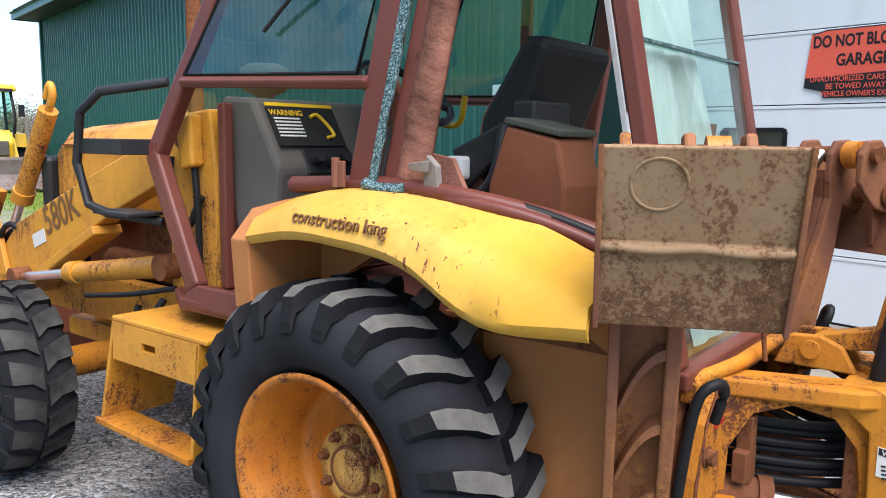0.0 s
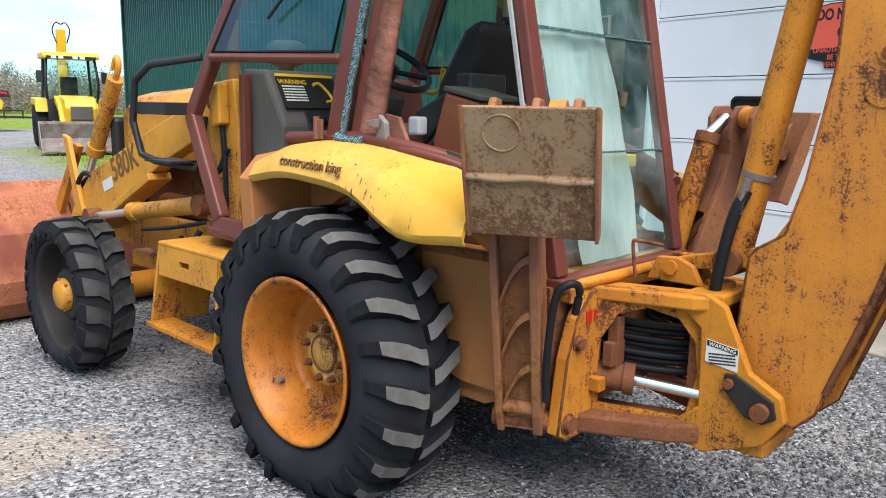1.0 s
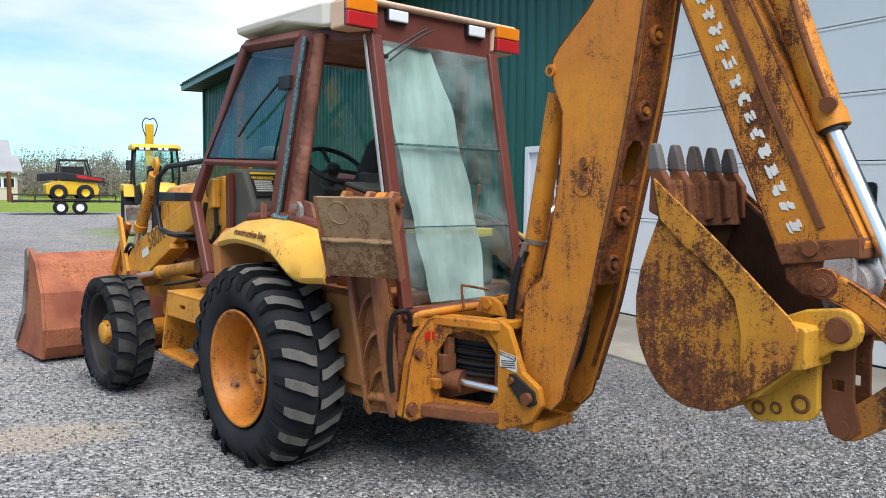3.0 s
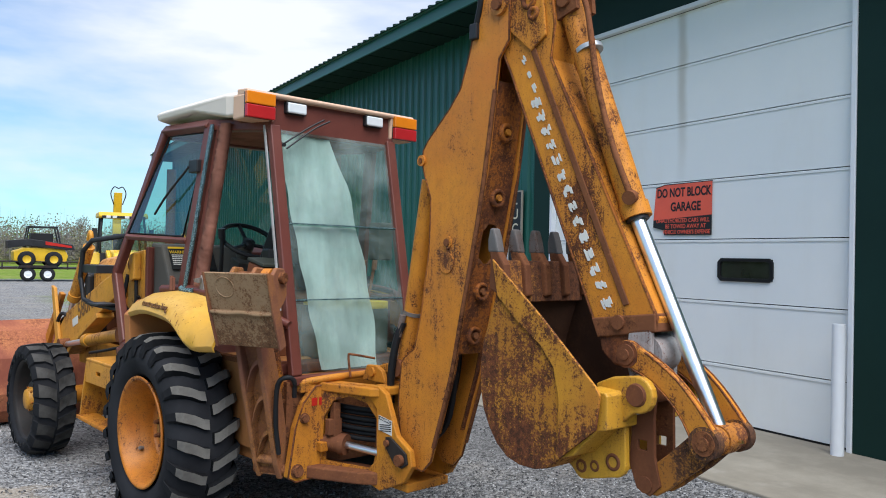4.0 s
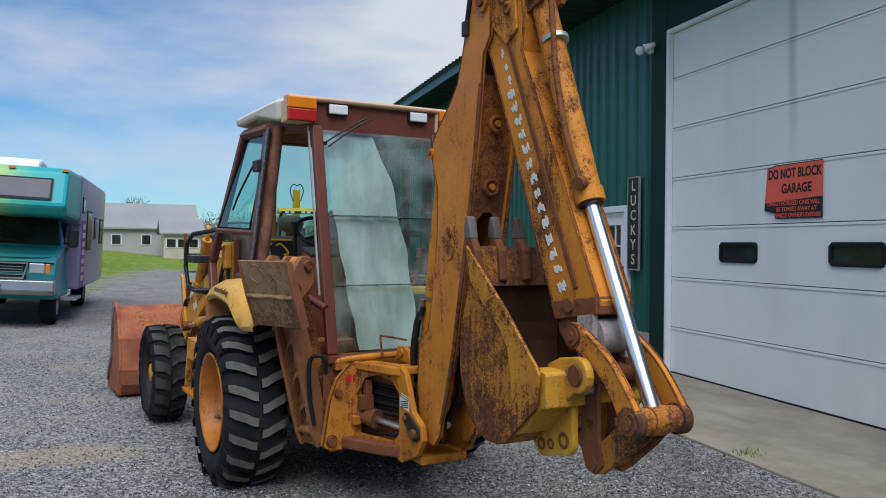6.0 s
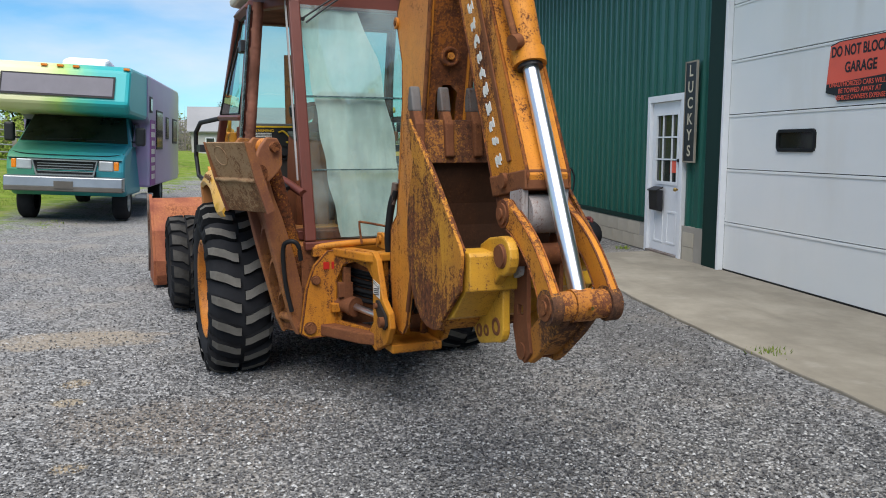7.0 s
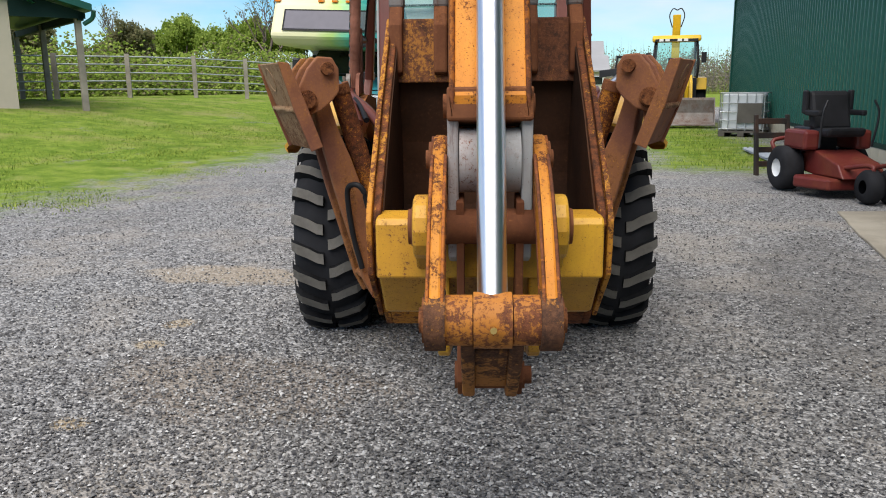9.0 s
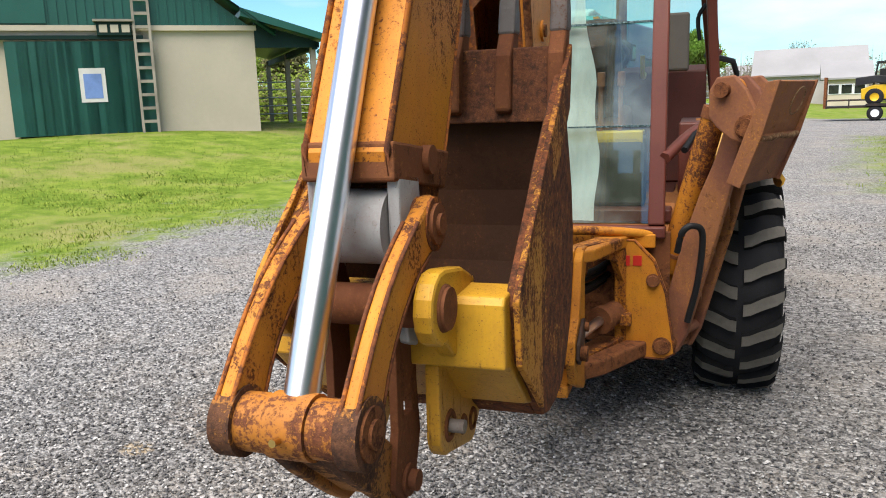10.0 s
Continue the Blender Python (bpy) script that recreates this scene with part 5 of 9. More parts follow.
def fender(s):
    """Angular pressed fender: a sloping top between the cab and a folded outer lip, with an inner wall."""
    inn = [(0.40, 1.345), (0.15, 1.385), (-0.105, 1.385), (-0.36, 1.355), (-0.55, 1.305), (-0.74, 1.23)]
    mid = [(0.31, 1.32), (0.14, 1.368), (-0.10, 1.365), (-0.36, 1.31), (-0.56, 1.24), (-0.80, 1.19)]
    lip = [(0.335, 1.235), (0.16, 1.265), (0.0, 1.265), (-0.27, 1.232), (-0.52, 1.115), (-0.82, 1.13)]
    low = [(0.33, 1.222), (0.16, 1.25), (0.0, 1.25), (-0.27, 1.215), (-0.52, 1.098), (-0.82, 1.108)]
    xs = (0.66, 0.86, 0.955, 0.948)
    def smooth_line(pts, fine=5):
        pts = [Vector((p[0], p[1], 0)) for p in pts]
        ext = [2 * pts[0] - pts[1]] + pts + [2 * pts[-1] - pts[-2]]
        out = []
        for a, b, c, d in zip(ext, ext[1:], ext[2:], ext[3:]):
            for k in range(fine):
                t = k / fine
                out.append(0.5 * (2 * b + (c - a) * t + (2 * a - 5 * b + 4 * c - d) * t * t + (3 * b - a - 3 * c + d) * t ** 3))
        return [(q.x, q.y) for q in out + [pts[-1]]]
    inn, mid, lip, low = (smooth_line(q) for q in (inn, mid, lip, low))
    half = [((a[0] + b[0]) / 2, (a[1] + b[1]) / 2 + 0.012) for a, b in zip(mid, lip)]
    xs = (0.66, 0.86, 0.928, 0.955, 0.948)
    rows = [[(x * s, y, z) for y, z in line] for x, line in zip(xs, (inn, mid, half, lip, low))]
    vs = [p for r in rows for p in r]
    inside = [(p[0] - 0.012 * s, p[1], p[2] - 0.012) for p in vs]
    k, rows_n = len(inn), len(rows)
    fs = [[i * k + j, i * k + j + 1, (i + 1) * k + j + 1, (i + 1) * k + j] for i in range(rows_n - 1) for j in range(k - 1)]
    o = len(vs)
    fs += [[a + o for a in f][::-1] for f in fs]
    rim_ids = list(range(k)) + [k * i - 1 for i in range(2, rows_n + 1)] + [k * rows_n - 1 - j for j in range(1, k)] + [k * i for i in range(rows_n - 2, 0, -1)]
    fs += [[a, b, b + o, a + o] for a, b in zip(rim_ids, rim_ids[1:] + rim_ids[:1])]
    fe = part("fender", Shape().add(vs + inside, fs, 0, True), "fender", hoe, "bright yellow rear fender, scratched, with faded lettering")
    fe.data.set_sharp_from_angle(angle=radians(42))
    part("inner_wall", Shape().prism([(0.42, 0.93), (0.42, 1.34), (-0.1, 1.37), (-0.55, 1.29), (-0.80, 1.2), (-0.80, 0.95), (-0.45, 1.15), (0.0, 1.22), (0.30, 1.05)], 0.60 * s, 0.64 * s, "x"), "brownpanel", fe)
    part("front_wall", Shape().prism([(0.60 * s, 0.98), (0.93 * s, 1.0), (0.945 * s, 1.22), (0.86 * s, 1.31), (0.66 * s, 1.34), (0.60 * s, 1.34)], 0.335, 0.42, "y", 0), "brownpanel", fe, bevel=0.006)
    part("seal_strip", Shape().tube([(0.67 * s, -0.02, 1.395), (0.66 * s, -0.36, 1.37), (0.60 * s, -0.55, 1.322), (0.55 * s, -0.74, 1.25)], 0.016, n=6), "gasket", fe)
    part("seal_flange", Shape().tube([(0.70 * s, 0.35, 1.375), (0.70 * s, -0.02, 1.385), (0.69 * s, -0.36, 1.355), (0.635 * s, -0.55, 1.308), (0.585 * s, -0.74, 1.235)], 0.02, n=6), "maroon", fe)
    return fe


fen = fender(-1)
fender(1)
rng = random.Random(3)
# the worn series lettering on the outer slope
words("series_lettering", "construction king", 0.056, fen, Matrix.Translation((-0.948, -0.05, 1.288)) @ Matrix(((0, 0.322, -0.947, 0), (-1, 0, 0, 0), (0, 0.947, 0.322, 0), (0, 0, 0, 1))) @ Matrix.Rotation(radians(-2.2), 4, "Z"), "brownprint", 0.93, 1.0, 0.006, 0.0)

# -- cab --
cab_mat = "maroon"
A_TOP, A_KINK, A_BOT = Vector((-0.60, 0.62, 2.46)), Vector((-0.715, 1.17, 1.45)), Vector((-0.76, 0.86, 0.98))
B_TOP, B_BOT = Vector((-0.63, -0.10, 2.42)), Vector((-0.70, 0.09, 1.37))
C_TOP, C_BOT = Vector((-0.445, -0.535, 2.40)), Vector((-0.44, -0.83, 0.93))


def bar(sh, p, q, w, d, m=0):
    """A square post between two points: w across the cab's length, d across its width."""
    p, q = Vector(p), Vector(q)
    ax = (q - p).normalized()
    u = Vector((0, 1, 0)) - ax * ax.y
    u.normalize()
    v = ax.cross(u)
    vs = [e + u * a * w / 2 + v * b2 * d / 2 for e in (p, q) for a, b2 in ((-1, -1), (1, -1), (1, 1), (-1, 1))]
    return sh.add(vs, [(3, 2, 1, 0), (4, 5, 6, 7), (0, 1, 5, 4), (1, 2, 6, 5), (2, 3, 7, 6), (3, 0, 4, 7)], m)


def mir(v, s):
    return Vector((abs(v[0]) * s, v[1], v[2]))


for s in (-1, 1):
    part("front_post", bar(bar(Shape(), mir(A_TOP, s), mir(A_KINK, s), 0.075, 0.06), mir(A_KINK, s) + Vector((0, 0, 0.02)), mir(A_BOT, s), 0.075, 0.06), cab_mat, hoe, bevel=0.012)
    part("middle_post", bar(Shape(), mir(B_TOP, s), mir(B_BOT, s), 0.085, 0.05), cab_mat, hoe, bevel=0.008)
    part("rear_post", bar(Shape(), mir(C_TOP, s), mir(C_BOT, s), 0.05, 0.07), cab_mat, hoe, bevel=0.008)
    part("side_rail", bar(bar(Shape(), mir(A_TOP, s), mir(B_TOP, s), 0.06, 0.07), mir(B_TOP, s), mir(C_TOP, s), 0.06, 0.07), cab_mat, hoe, bevel=0.008)
    part("waist_rail", bar(Shape(), (0.72 * s, 0.98, 1.73), (0.70 * s, 0.06, 1.70), 0.036, 0.036), cab_mat, hoe, bevel=0.01)
    part("door_sill", bar(Shape(), mir(A_BOT, s) + Vector((0, 0.04, -0.03)), (0.78 * s, 0.40, 0.955), 0.06, 0.09), cab_mat, hoe, bevel=0.01)
    part("sill_rail", Shape().tube([(0.70 * s, 0.40, 1.38), (0.70 * s, 0.0, 1.395), (0.68 * s, -0.32, 1.37), (0.56 * s, -0.6, 1.30), (0.47 * s, -0.80, 1.22)], 0.028, n=6), cab_mat, hoe)
    # upper side window, tinted
    ga, gb2, gc, gd = mir(A_TOP, s), mir(B_TOP, s), (0.70 * s, 0.11, 1.73), (0.715 * s, 0.97, 1.755)
    part("side_glass", Shape().add([ga - Vector((0, 0.03, 0.03)), gb2 + Vector((0, 0.03, -0.03)), gc, gd], [(0, 1, 2, 3)]), "glass", hoe).visible_shadow = False
    part("rubber_seal", Shape().tube([ga - Vector((0, 0.045, 0.035)), gb2 + Vector((0, 0.05, -0.035)), gc, gd, ga - Vector((0, 0.045, 0.035))], 0.008, n=5, fine=1), "gasket", hoe)
# windscreen frame
part("front_header", bar(Shape(), (-0.60, 0.62, 2.44), (0.60, 0.62, 2.44), 0.08, 0.06), cab_mat, hoe, bevel=0.01)
part("windscreen", Shape().add([(-0.58, 0.64, 2.42), (0.58, 0.64, 2.42), (0.69, 1.12, 1.62), (-0.69, 1.12, 1.62)], [(0, 1, 2, 3)]), "glass", hoe).visible_shadow = False
part("cowl", Shape().prism([(0.86, 0.95), (1.10, 0.95), (1.14, 1.62), (1.05, 1.68), (0.95, 1.64)], -0.45, 0.66, "x"), cab_mat, hoe, bevel=0.01)
part("cowl_panel", Shape().box((-0.575, 0.925, 0.95), (-0.42, 0.96, 1.66)).box((-0.60, 0.90, 0.95), (-0.56, 0.94, 1.66)), cab_mat, hoe, bevel=0.006)
# rear window: upper and lower panes, lower frame rail
part("rear_sill", bar(Shape(), (-0.48, -0.84, 0.905), (0.48, -0.84, 0.905), 0.07, 0.05), cab_mat, hoe, bevel=0.008)
part("rear_header", Shape().prism([(-0.46, 2.57), (-0.49, 2.36), (-0.535, 2.36), (-0.525, 2.57)], -0.47, 0.47, "x"), cab_mat, hoe, bevel=0.006)
def rear_y(z):
    return -0.54 + (z - 2.38) * (0.29 / 1.45)
def pane(z0, z1, lift=0.0, w=0.41):
    return Shape().add([(-w, rear_y(z0) - lift, z0), (w, rear_y(z0) - lift, z0), (w, rear_y(z1) - lift, z1), (-w, rear_y(z1) - lift, z1)], [(0, 1, 2, 3)])
part("rear_upper_glass", pane(1.80, 2.38), "dustglass", hoe).visible_shadow = False
part("rear_lower_glass", pane(0.94, 1.815, 0.012), "dustglass", hoe).visible_shadow = False
part("glass_edge", Shape().box((-0.41, rear_y(1.81) - 0.018, 1.808), (0.41, rear_y(1.81) + 0.008, 1.816)), "shard", hoe)
part("glass_edge", Shape().box((-0.41, rear_y(1.36) - 0.018, 1.357), (0.41, rear_y(1.36) + 0.004, 1.364)), "shard", hoe)
# milky film hanging inside the pane
vs, fs, nn, cols = [], [], 28, 7
film_line = ((2.38, -0.41, -0.05), (2.20, -0.40, 0.03), (2.06, -0.378, 0.083), (1.565, -0.326, 0.158), (1.25, -0.29, 0.18), (0.945, -0.236, 0.172))
for i in range(nn + 1):
    z = 2.38 - 1.435 * i / nn
    for (za, la, ra), (zb, lb_, rb) in zip(film_line, film_line[1:]):
        if zb <= z + 1e-6:
            f = (za - z) / (za - zb)
            break
    lo, hi = la + (lb_ - la) * f + 0.006 * math.sin(i * 1.1), ra + (rb - ra) * f + 0.008 * math.sin(i * 0.8 + 2)
    for k in range(cols):
        u = k / (cols - 1)
        vs.append((lo + (hi - lo) * u, rear_y(z) + 0.018 + 0.012 * math.sin(u * 7.0 + z * 2.3) ** 2, z))
for i in range(nn):
    fs += [[i * cols + j, i * cols + j + 1, (i + 1) * cols + j + 1, (i + 1) * cols + j] for j in range(cols - 1)]
part("plastic_film", Shape().add(vs, fs, 0, True), "film", hoe, "whitish plastic film hanging behind the rear glass")
# torn trim and crumbled glass along the middle post
for s in (-1,):
    sh = Shape()
    r2 = random.Random(11)
    k = 26
    vs = []
    for i in range(k + 1):
        t = i / k
        p = B_TOP.lerp(B_BOT, t)
        w = 0.028 + 0.012 * r2.random()
        vs += [(p.x - 0.03, p.y - 0.045, p.z), (p.x - 0.028, p.y - 0.045 - w, p.z), (p.x - 0.014, p.y - 0.045 - w * 0.8, p.z), (p.x - 0.014, p.y - 0.045, p.z)]
    fs = [[i * 4 + j, i * 4 + (j + 1) % 4, (i + 1) * 4 + (j + 1) % 4, (i + 1) * 4 + j] for i in range(k) for j in range(4)]
    part("shattered_glass_edge", sh.add(vs, fs), "shard", hoe, "crumbled green safety glass left in the seal")
    part("glass_remnant", Shape().tube([(-0.735, 0.045, 1.40), (-0.73, -0.02, 1.385), (-0.715, -0.10, 1.388)], 0.02, n=6), "shard", hoe)
    part("inner_post", bar(Shape(), B_TOP + Vector((0.015, -0.112, 0)), B_BOT + Vector((0.015, -0.112, 0.02)), 0.06, 0.03), cab_mat, hoe, bevel=0.006)
    sh = Shape()
    vs, k = [], 70
    for i in range(k + 1):
        t = i / k
        p = B_TOP.lerp(B_BOT, t)
        tear = 0.025 * r2.random() if r2.random() < 0.3 else 0.004 * r2.random()
        fold = 0.004 * math.sin(i * 0.7) + 0.004 * math.sin(i * 2.3 + 1) + 0.006 * (r2.random() - 0.5)
        w = 0.062 + 0.03 * t + 0.004 * r2.random()
        vs += [(p.x - 0.004, p.y - 0.135 + tear, p.z), (p.x - 0.012 - fold, p.y - 0.14 - w * 0.35, p.z), (p.x - 0.006 + fold, p.y - 0.14 - w * 0.7, p.z), (p.x + 0.012 + fold * 0.5, p.y - 0.14 - w, p.z), (p.x + 0.05, p.y - 0.13 - w * 0.9, p.z), (p.x + 0.04, p.y - 0.12, p.z)]
    fs = [[i * 6 + j, i * 6 + (j + 1) % 6, (i + 1) * 6 + (j + 1) % 6, (i + 1) * 6 + j] for i in range(k) for j in range(6)]
    part("torn_trim", sh.add(vs, fs, 0, True), "foam", hoe, "torn tan trim hanging along the cab post")
    part("trim_skirt", Shape().prism([(0.0, 1.38), (-0.18, 1.375), (-0.30, 1.33), (-0.22, 1.48), (-0.10, 1.50), (0.02, 1.75)], -0.655, -0.635, "x"), "foam", hoe)
part("post_shard_strip", bar(Shape(), C_TOP + Vector((-0.045, 0.03, 0)), C_BOT.lerp(C_TOP, 0.25) + Vector((-0.045, 0.03, 0)), 0.014, 0.010), "greypaint", hoe)
part("door_hinge", Shape().rod((-0.748, 0.155, 1.385), (-0.748, 0.155, 1.475), 0.013).box((-0.752, 0.12, 1.385), (-0.738, 0.16, 1.465)), "stab", hoe, bevel=0.003)
part("window_catch", Shape().prism([(-0.16, 1.375), (-0.22, 1.375), (-0.21, 1.46), (-0.175, 1.49)], -0.715, -0.69, "x").prism([(-0.12, 1.465), (-0.20, 1.475), (-0.19, 1.44), (-0.13, 1.445)], -0.735, -0.72, "x"), "steel", hoe, bevel=0.003)
part("glass_clamp", Shape().box((-0.70, -0.06, 2.13), (-0.655, 0.06, 2.21)), "black", hoe, bevel=0.006)
part("side_wiper", Shape().tube([(-0.70, 0.05, 2.17), (-0.71, 0.35, 2.0), (-0.715, 0.52, 1.88)], 0.008, n=6), "black", hoe)
# roof: thin at the front, deeper over the rear half, a lip over the rear window
roof_low = [(-0.60, -0.50), (0.60, -0.50), (0.655, -0.34), (0.66, 0.10), (0.66, 0.64), (0.52, 0.75), (-0.52, 0.75), (-0.66, 0.64), (-0.66, 0.10), (-0.655, -0.34)]
nr = len(roof_low)
vs = []
for grow, z_of in ((0.97, lambda y: 2.525 if y > 0.05 else 2.445), (1.0, lambda y: 2.535 if y > 0.05 else 2.455), (1.01, lambda y: 2.572), (0.97, lambda y: 2.594), (0.80, lambda y: 2.618)):
    vs += [(x * grow, y * grow, z_of(y)) for x, y in roof_low]
fs = [[i * nr + j, i * nr + (j + 1) % nr, (i + 1) * nr + (j + 1) % nr, (i + 1) * nr + j] for i in range(4) for j in range(nr)] + [list(range(nr))[::-1], list(range(4 * nr, 5 * nr))]
part("cab_roof", Shape().add(vs, fs), "roofw", hoe, "off-white plastic cab roof, yellowed", bevel=0.012)
part("roof_visor", Shape().prism([(-0.44, 2.602), (-0.555, 2.594), (-0.57, 2.58), (-0.56, 2.562), (-0.44, 2.555)], -0.64, 0.64, "x"), "roofp", hoe, bevel=0.008)
for s in (-1, 1):
    part("visor_side", Shape().prism([(-0.40, 2.57), (-0.555, 2.565), (-0.545, 2.42), (-0.40, 2.42)], 0.445 * s, 0.645 * s, "x"), "roofp", hoe, bevel=0.012)
    tl = part("tail_lamp", Shape().box((min(0.462 * s, 0.648 * s), -0.562, 2.425), (max(0.462 * s, 0.648 * s), -0.54, 2.575)), "black", hoe, "amber and red tail lamp", bevel=0.003)
    part("amber_lens", Shape().box((min(0.46 * s, 0.652 * s), -0.585, 2.504), (max(0.46 * s, 0.652 * s), -0.555, 2.577)), "amber", tl, bevel=0.006)
    part("red_lens", Shape().box((min(0.46 * s, 0.652 * s), -0.585, 2.424), (max(0.46 * s, 0.652 * s), -0.555, 2.50)), "redlens", tl, bevel=0.006)
    wl2 = part("work_lamp", Shape().box((0.30 * s - 0.072, -0.56, 2.482), (0.30 * s + 0.072, -0.50, 2.555)), "black", hoe, bevel=0.008)
    part("lamp_lens", Shape().box((0.30 * s - 0.066, -0.572, 2.487), (0.30 * s + 0.066, -0.556, 2.55)), "lens", wl2, bevel=0.008)
part("rear_wiper", Shape().tube([(-0.40, -0.575, 2.29), (-0.24, -0.585, 2.40), (-0.12, -0.59, 2.47)], 0.006, n=6).tube([(-0.38, -0.585, 2.265), (-0.20, -0.592, 2.40), (-0.08, -0.595, 2.465)], 0.006, n=6).rod((-0.40, -0.56, 2.29), (-0.40, -0.59, 2.285), 0.013, n=8), "black", hoe)
part("roof_lining", Shape().box((-0.56, -0.45, 2.425), (0.56, 0.58, 2.443)), "foam", hoe)
# grab rail ahead of the cab
for s in (-1, 1):
    part("grab_rail", Shape().tube([(0.66 * s, 1.16, 1.74), (0.83 * s, 1.36, 1.70), (0.86 * s, 1.46, 1.62), (0.86 * s, 1.50, 1.42), (0.85 * s, 1.44, 1.26), (0.82 * s, 1.36, 1.23), (0.70 * s, 1.16, 1.20)], 0.02, n=8, fine=1)
         .box((min(0.70 * s, 0.86 * s), 1.18, 1.46), (max(0.70 * s, 0.86 * s), 1.50, 1.52), turn=None).box((min(0.70 * s, 0.85 * s), 1.16, 1.225), (max(0.70 * s, 0.85 * s), 1.42, 1.24)), "black", hoe, "black steel grab rail", bevel=0.004)

# -- inside the cab --
part("dash_board", Shape().prism([(0.90, 1.02), (1.0, 1.69), (0.81, 1.68), (0.66, 1.42), (0.72, 1.02)], -0.54, 0.16, "x"), "greyplastic", hoe, bevel=0.02)
SLOPE = Matrix.Translation((-0.335, 0.735, 1.575)) @ Matrix.Rotation(radians(60), 4, "X")
wpl = part("warning_plate", Shape().box((-0.17, -0.085, 0.0), (0.17, 0.085, 0.006)), "ink", hoe, "black plate with a yellow warning head", at=SLOPE)
part("plate_band", Shape().box((-0.17, 0.085, 0.0), (0.17, 0.10, 0.007)), "cleanyel", wpl)
words("warning_text", "WARNING", 0.034, wpl, Matrix.Translation((-0.085, 0.045, 0.007)), "cleanyel")
bars("small_print", [0.13] * 6, 0.007, 0.008, wpl, Matrix.Translation((-0.09, 0.035, 0.008)) @ Matrix.Rotation(radians(-90), 4, "X"), "paper", rng)
part("plate_picture", Shape().tube([(0.03, 0.04, 0.008), (0.07, 0.05, 0.008), (0.11, 0.0, 0.008), (0.12, -0.04, 0.008), (0.08, -0.05, 0.008)], 0.008, n=6), "cleanyel", wpl)
part("switch_panel", Shape().prism([(0.655, 1.40), (0.70, 1.495), (0.694, 1.50), (0.645, 1.40)], -0.40, -0.15, "x"), "black", hoe, bevel=0.004)
for k in range(3):
    part("switch_knob", Shape().rod((-0.36 + 0.07 * k, 0.67, 1.45 - 0.012 * (k % 2)), (-0.36 + 0.07 * k, 0.63, 1.47 - 0.012 * (k % 2)), 0.026, n=14), "black", hoe, bevel=0.004)
part("gear_lever", Shape().tube([(-0.18, 0.62, 1.35), (-0.22, 0.52, 1.55), (-0.24, 0.48, 1.75)], 0.016).rod((-0.24, 0.48, 1.73), (-0.25, 0.47, 1.80), 0.026, n=12), "black", hoe)
part("steering_column", Shape().rod((0.0, 0.80, 1.35), (0.0, 0.55, 1.68), 0.05, n=14).prism([(0.70, 1.0), (0.90, 1.0), (0.62, 1.60), (0.50, 1.56)], -0.09, 0.09, "x"), "greyplastic", hoe, bevel=0.01)
wheel = Shape()
pts = [(0.21 * math.cos(2 * math.pi * i / 24), 0.21 * math.sin(2 * math.pi * i / 24), 0) for i in range(25)]
wheel.tube(pts, 0.017, n=8, fine=1)
for a in (90, 210, 330):
    wheel.tube([(0, 0, -0.03), (0.2 * math.cos(radians(a)), 0.2 * math.sin(radians(a)), 0)], 0.014, n=6, fine=1)
wheel.lathe([(-0.05, 0.05), (0.0, 0.045), (0.01, 0.0)], (0, 0, 0), "z", 14)
part("steering_wheel", wheel, "black", hoe, at=pose(0.0, 0.52, 1.72, 35, 0, 0), label="black three-spoke steering wheel")
part("seat_cushion", Shape().prism([(0.38, 1.38), (0.30, 1.45), (-0.05, 1.40), (-0.10, 1.32), (0.30, 1.28)], -0.25, 0.25, "x"), "tanseat", hoe, bevel=0.03)
part("seat_back", Shape().prism([(0.02, 1.40), (-0.02, 1.62), (-0.16, 1.84), (-0.24, 1.88), (-0.28, 1.84), (-0.20, 1.64), (-0.10, 1.38)], -0.23, 0.23, "x"), "vinyl", hoe, bevel=0.045)
part("seat_back_pad", Shape().prism([(0.045, 1.42), (0.005, 1.62), (-0.14, 1.83), (-0.16, 1.82), (-0.02, 1.60), (0.02, 1.40)], -0.19, 0.19, "x"), "tanseat", hoe, bevel=0.01)
part("seat_bracket", Shape().prism([(0.06, 1.50), (-0.16, 1.60), (-0.20, 1.54), (0.0, 1.36)], -0.29, -0.265, "x").box((-0.31, -0.28, 1.56), (-0.08, -0.20, 1.66)), "black", hoe, bevel=0.01)
part("seat_pedestal", Shape().box((-0.2, -0.15, 0.99), (0.2, 0.25, 1.30)), "black", hoe, bevel=0.02)
part("side_console", Shape().prism([(-0.16, 0.99), (-0.20, 1.40), (-0.26, 1.58), (-0.44, 1.54), (-0.47, 1.40), (-0.46, 0.99)], -0.44, -0.22, "x"), "console", hoe, "tan-brown operator console", bevel=0.012)
part("console_top", Shape().prism([(-0.25, 1.585), (-0.45, 1.545), (-0.452, 1.565), (-0.26, 1.605)], -0.445, -0.215, "x"), "olive", hoe, bevel=0.005)
part("control_tower", Shape().box((-0.2, -0.66, 0.99), (0.38, -0.5, 1.32)), "greyplastic", hoe, bevel=0.02)
part("control_band", Shape().box((-0.19, -0.505, 1.28), (0.37, -0.66, 1.335)), "cleanyel", hoe, bevel=0.006)
for k in range(5):
    x = -0.1 + 0.09 * k
    part("control_lever", Shape().rod((x, -0.58, 1.33), (x + 0.01, -0.63, 1.56 + 0.02 * (k % 2)), 0.011, n=8).rod((x + 0.01, -0.628, 1.54), (x + 0.012, -0.635, 1.60), 0.018, n=10), ["tanseat"], hoe)
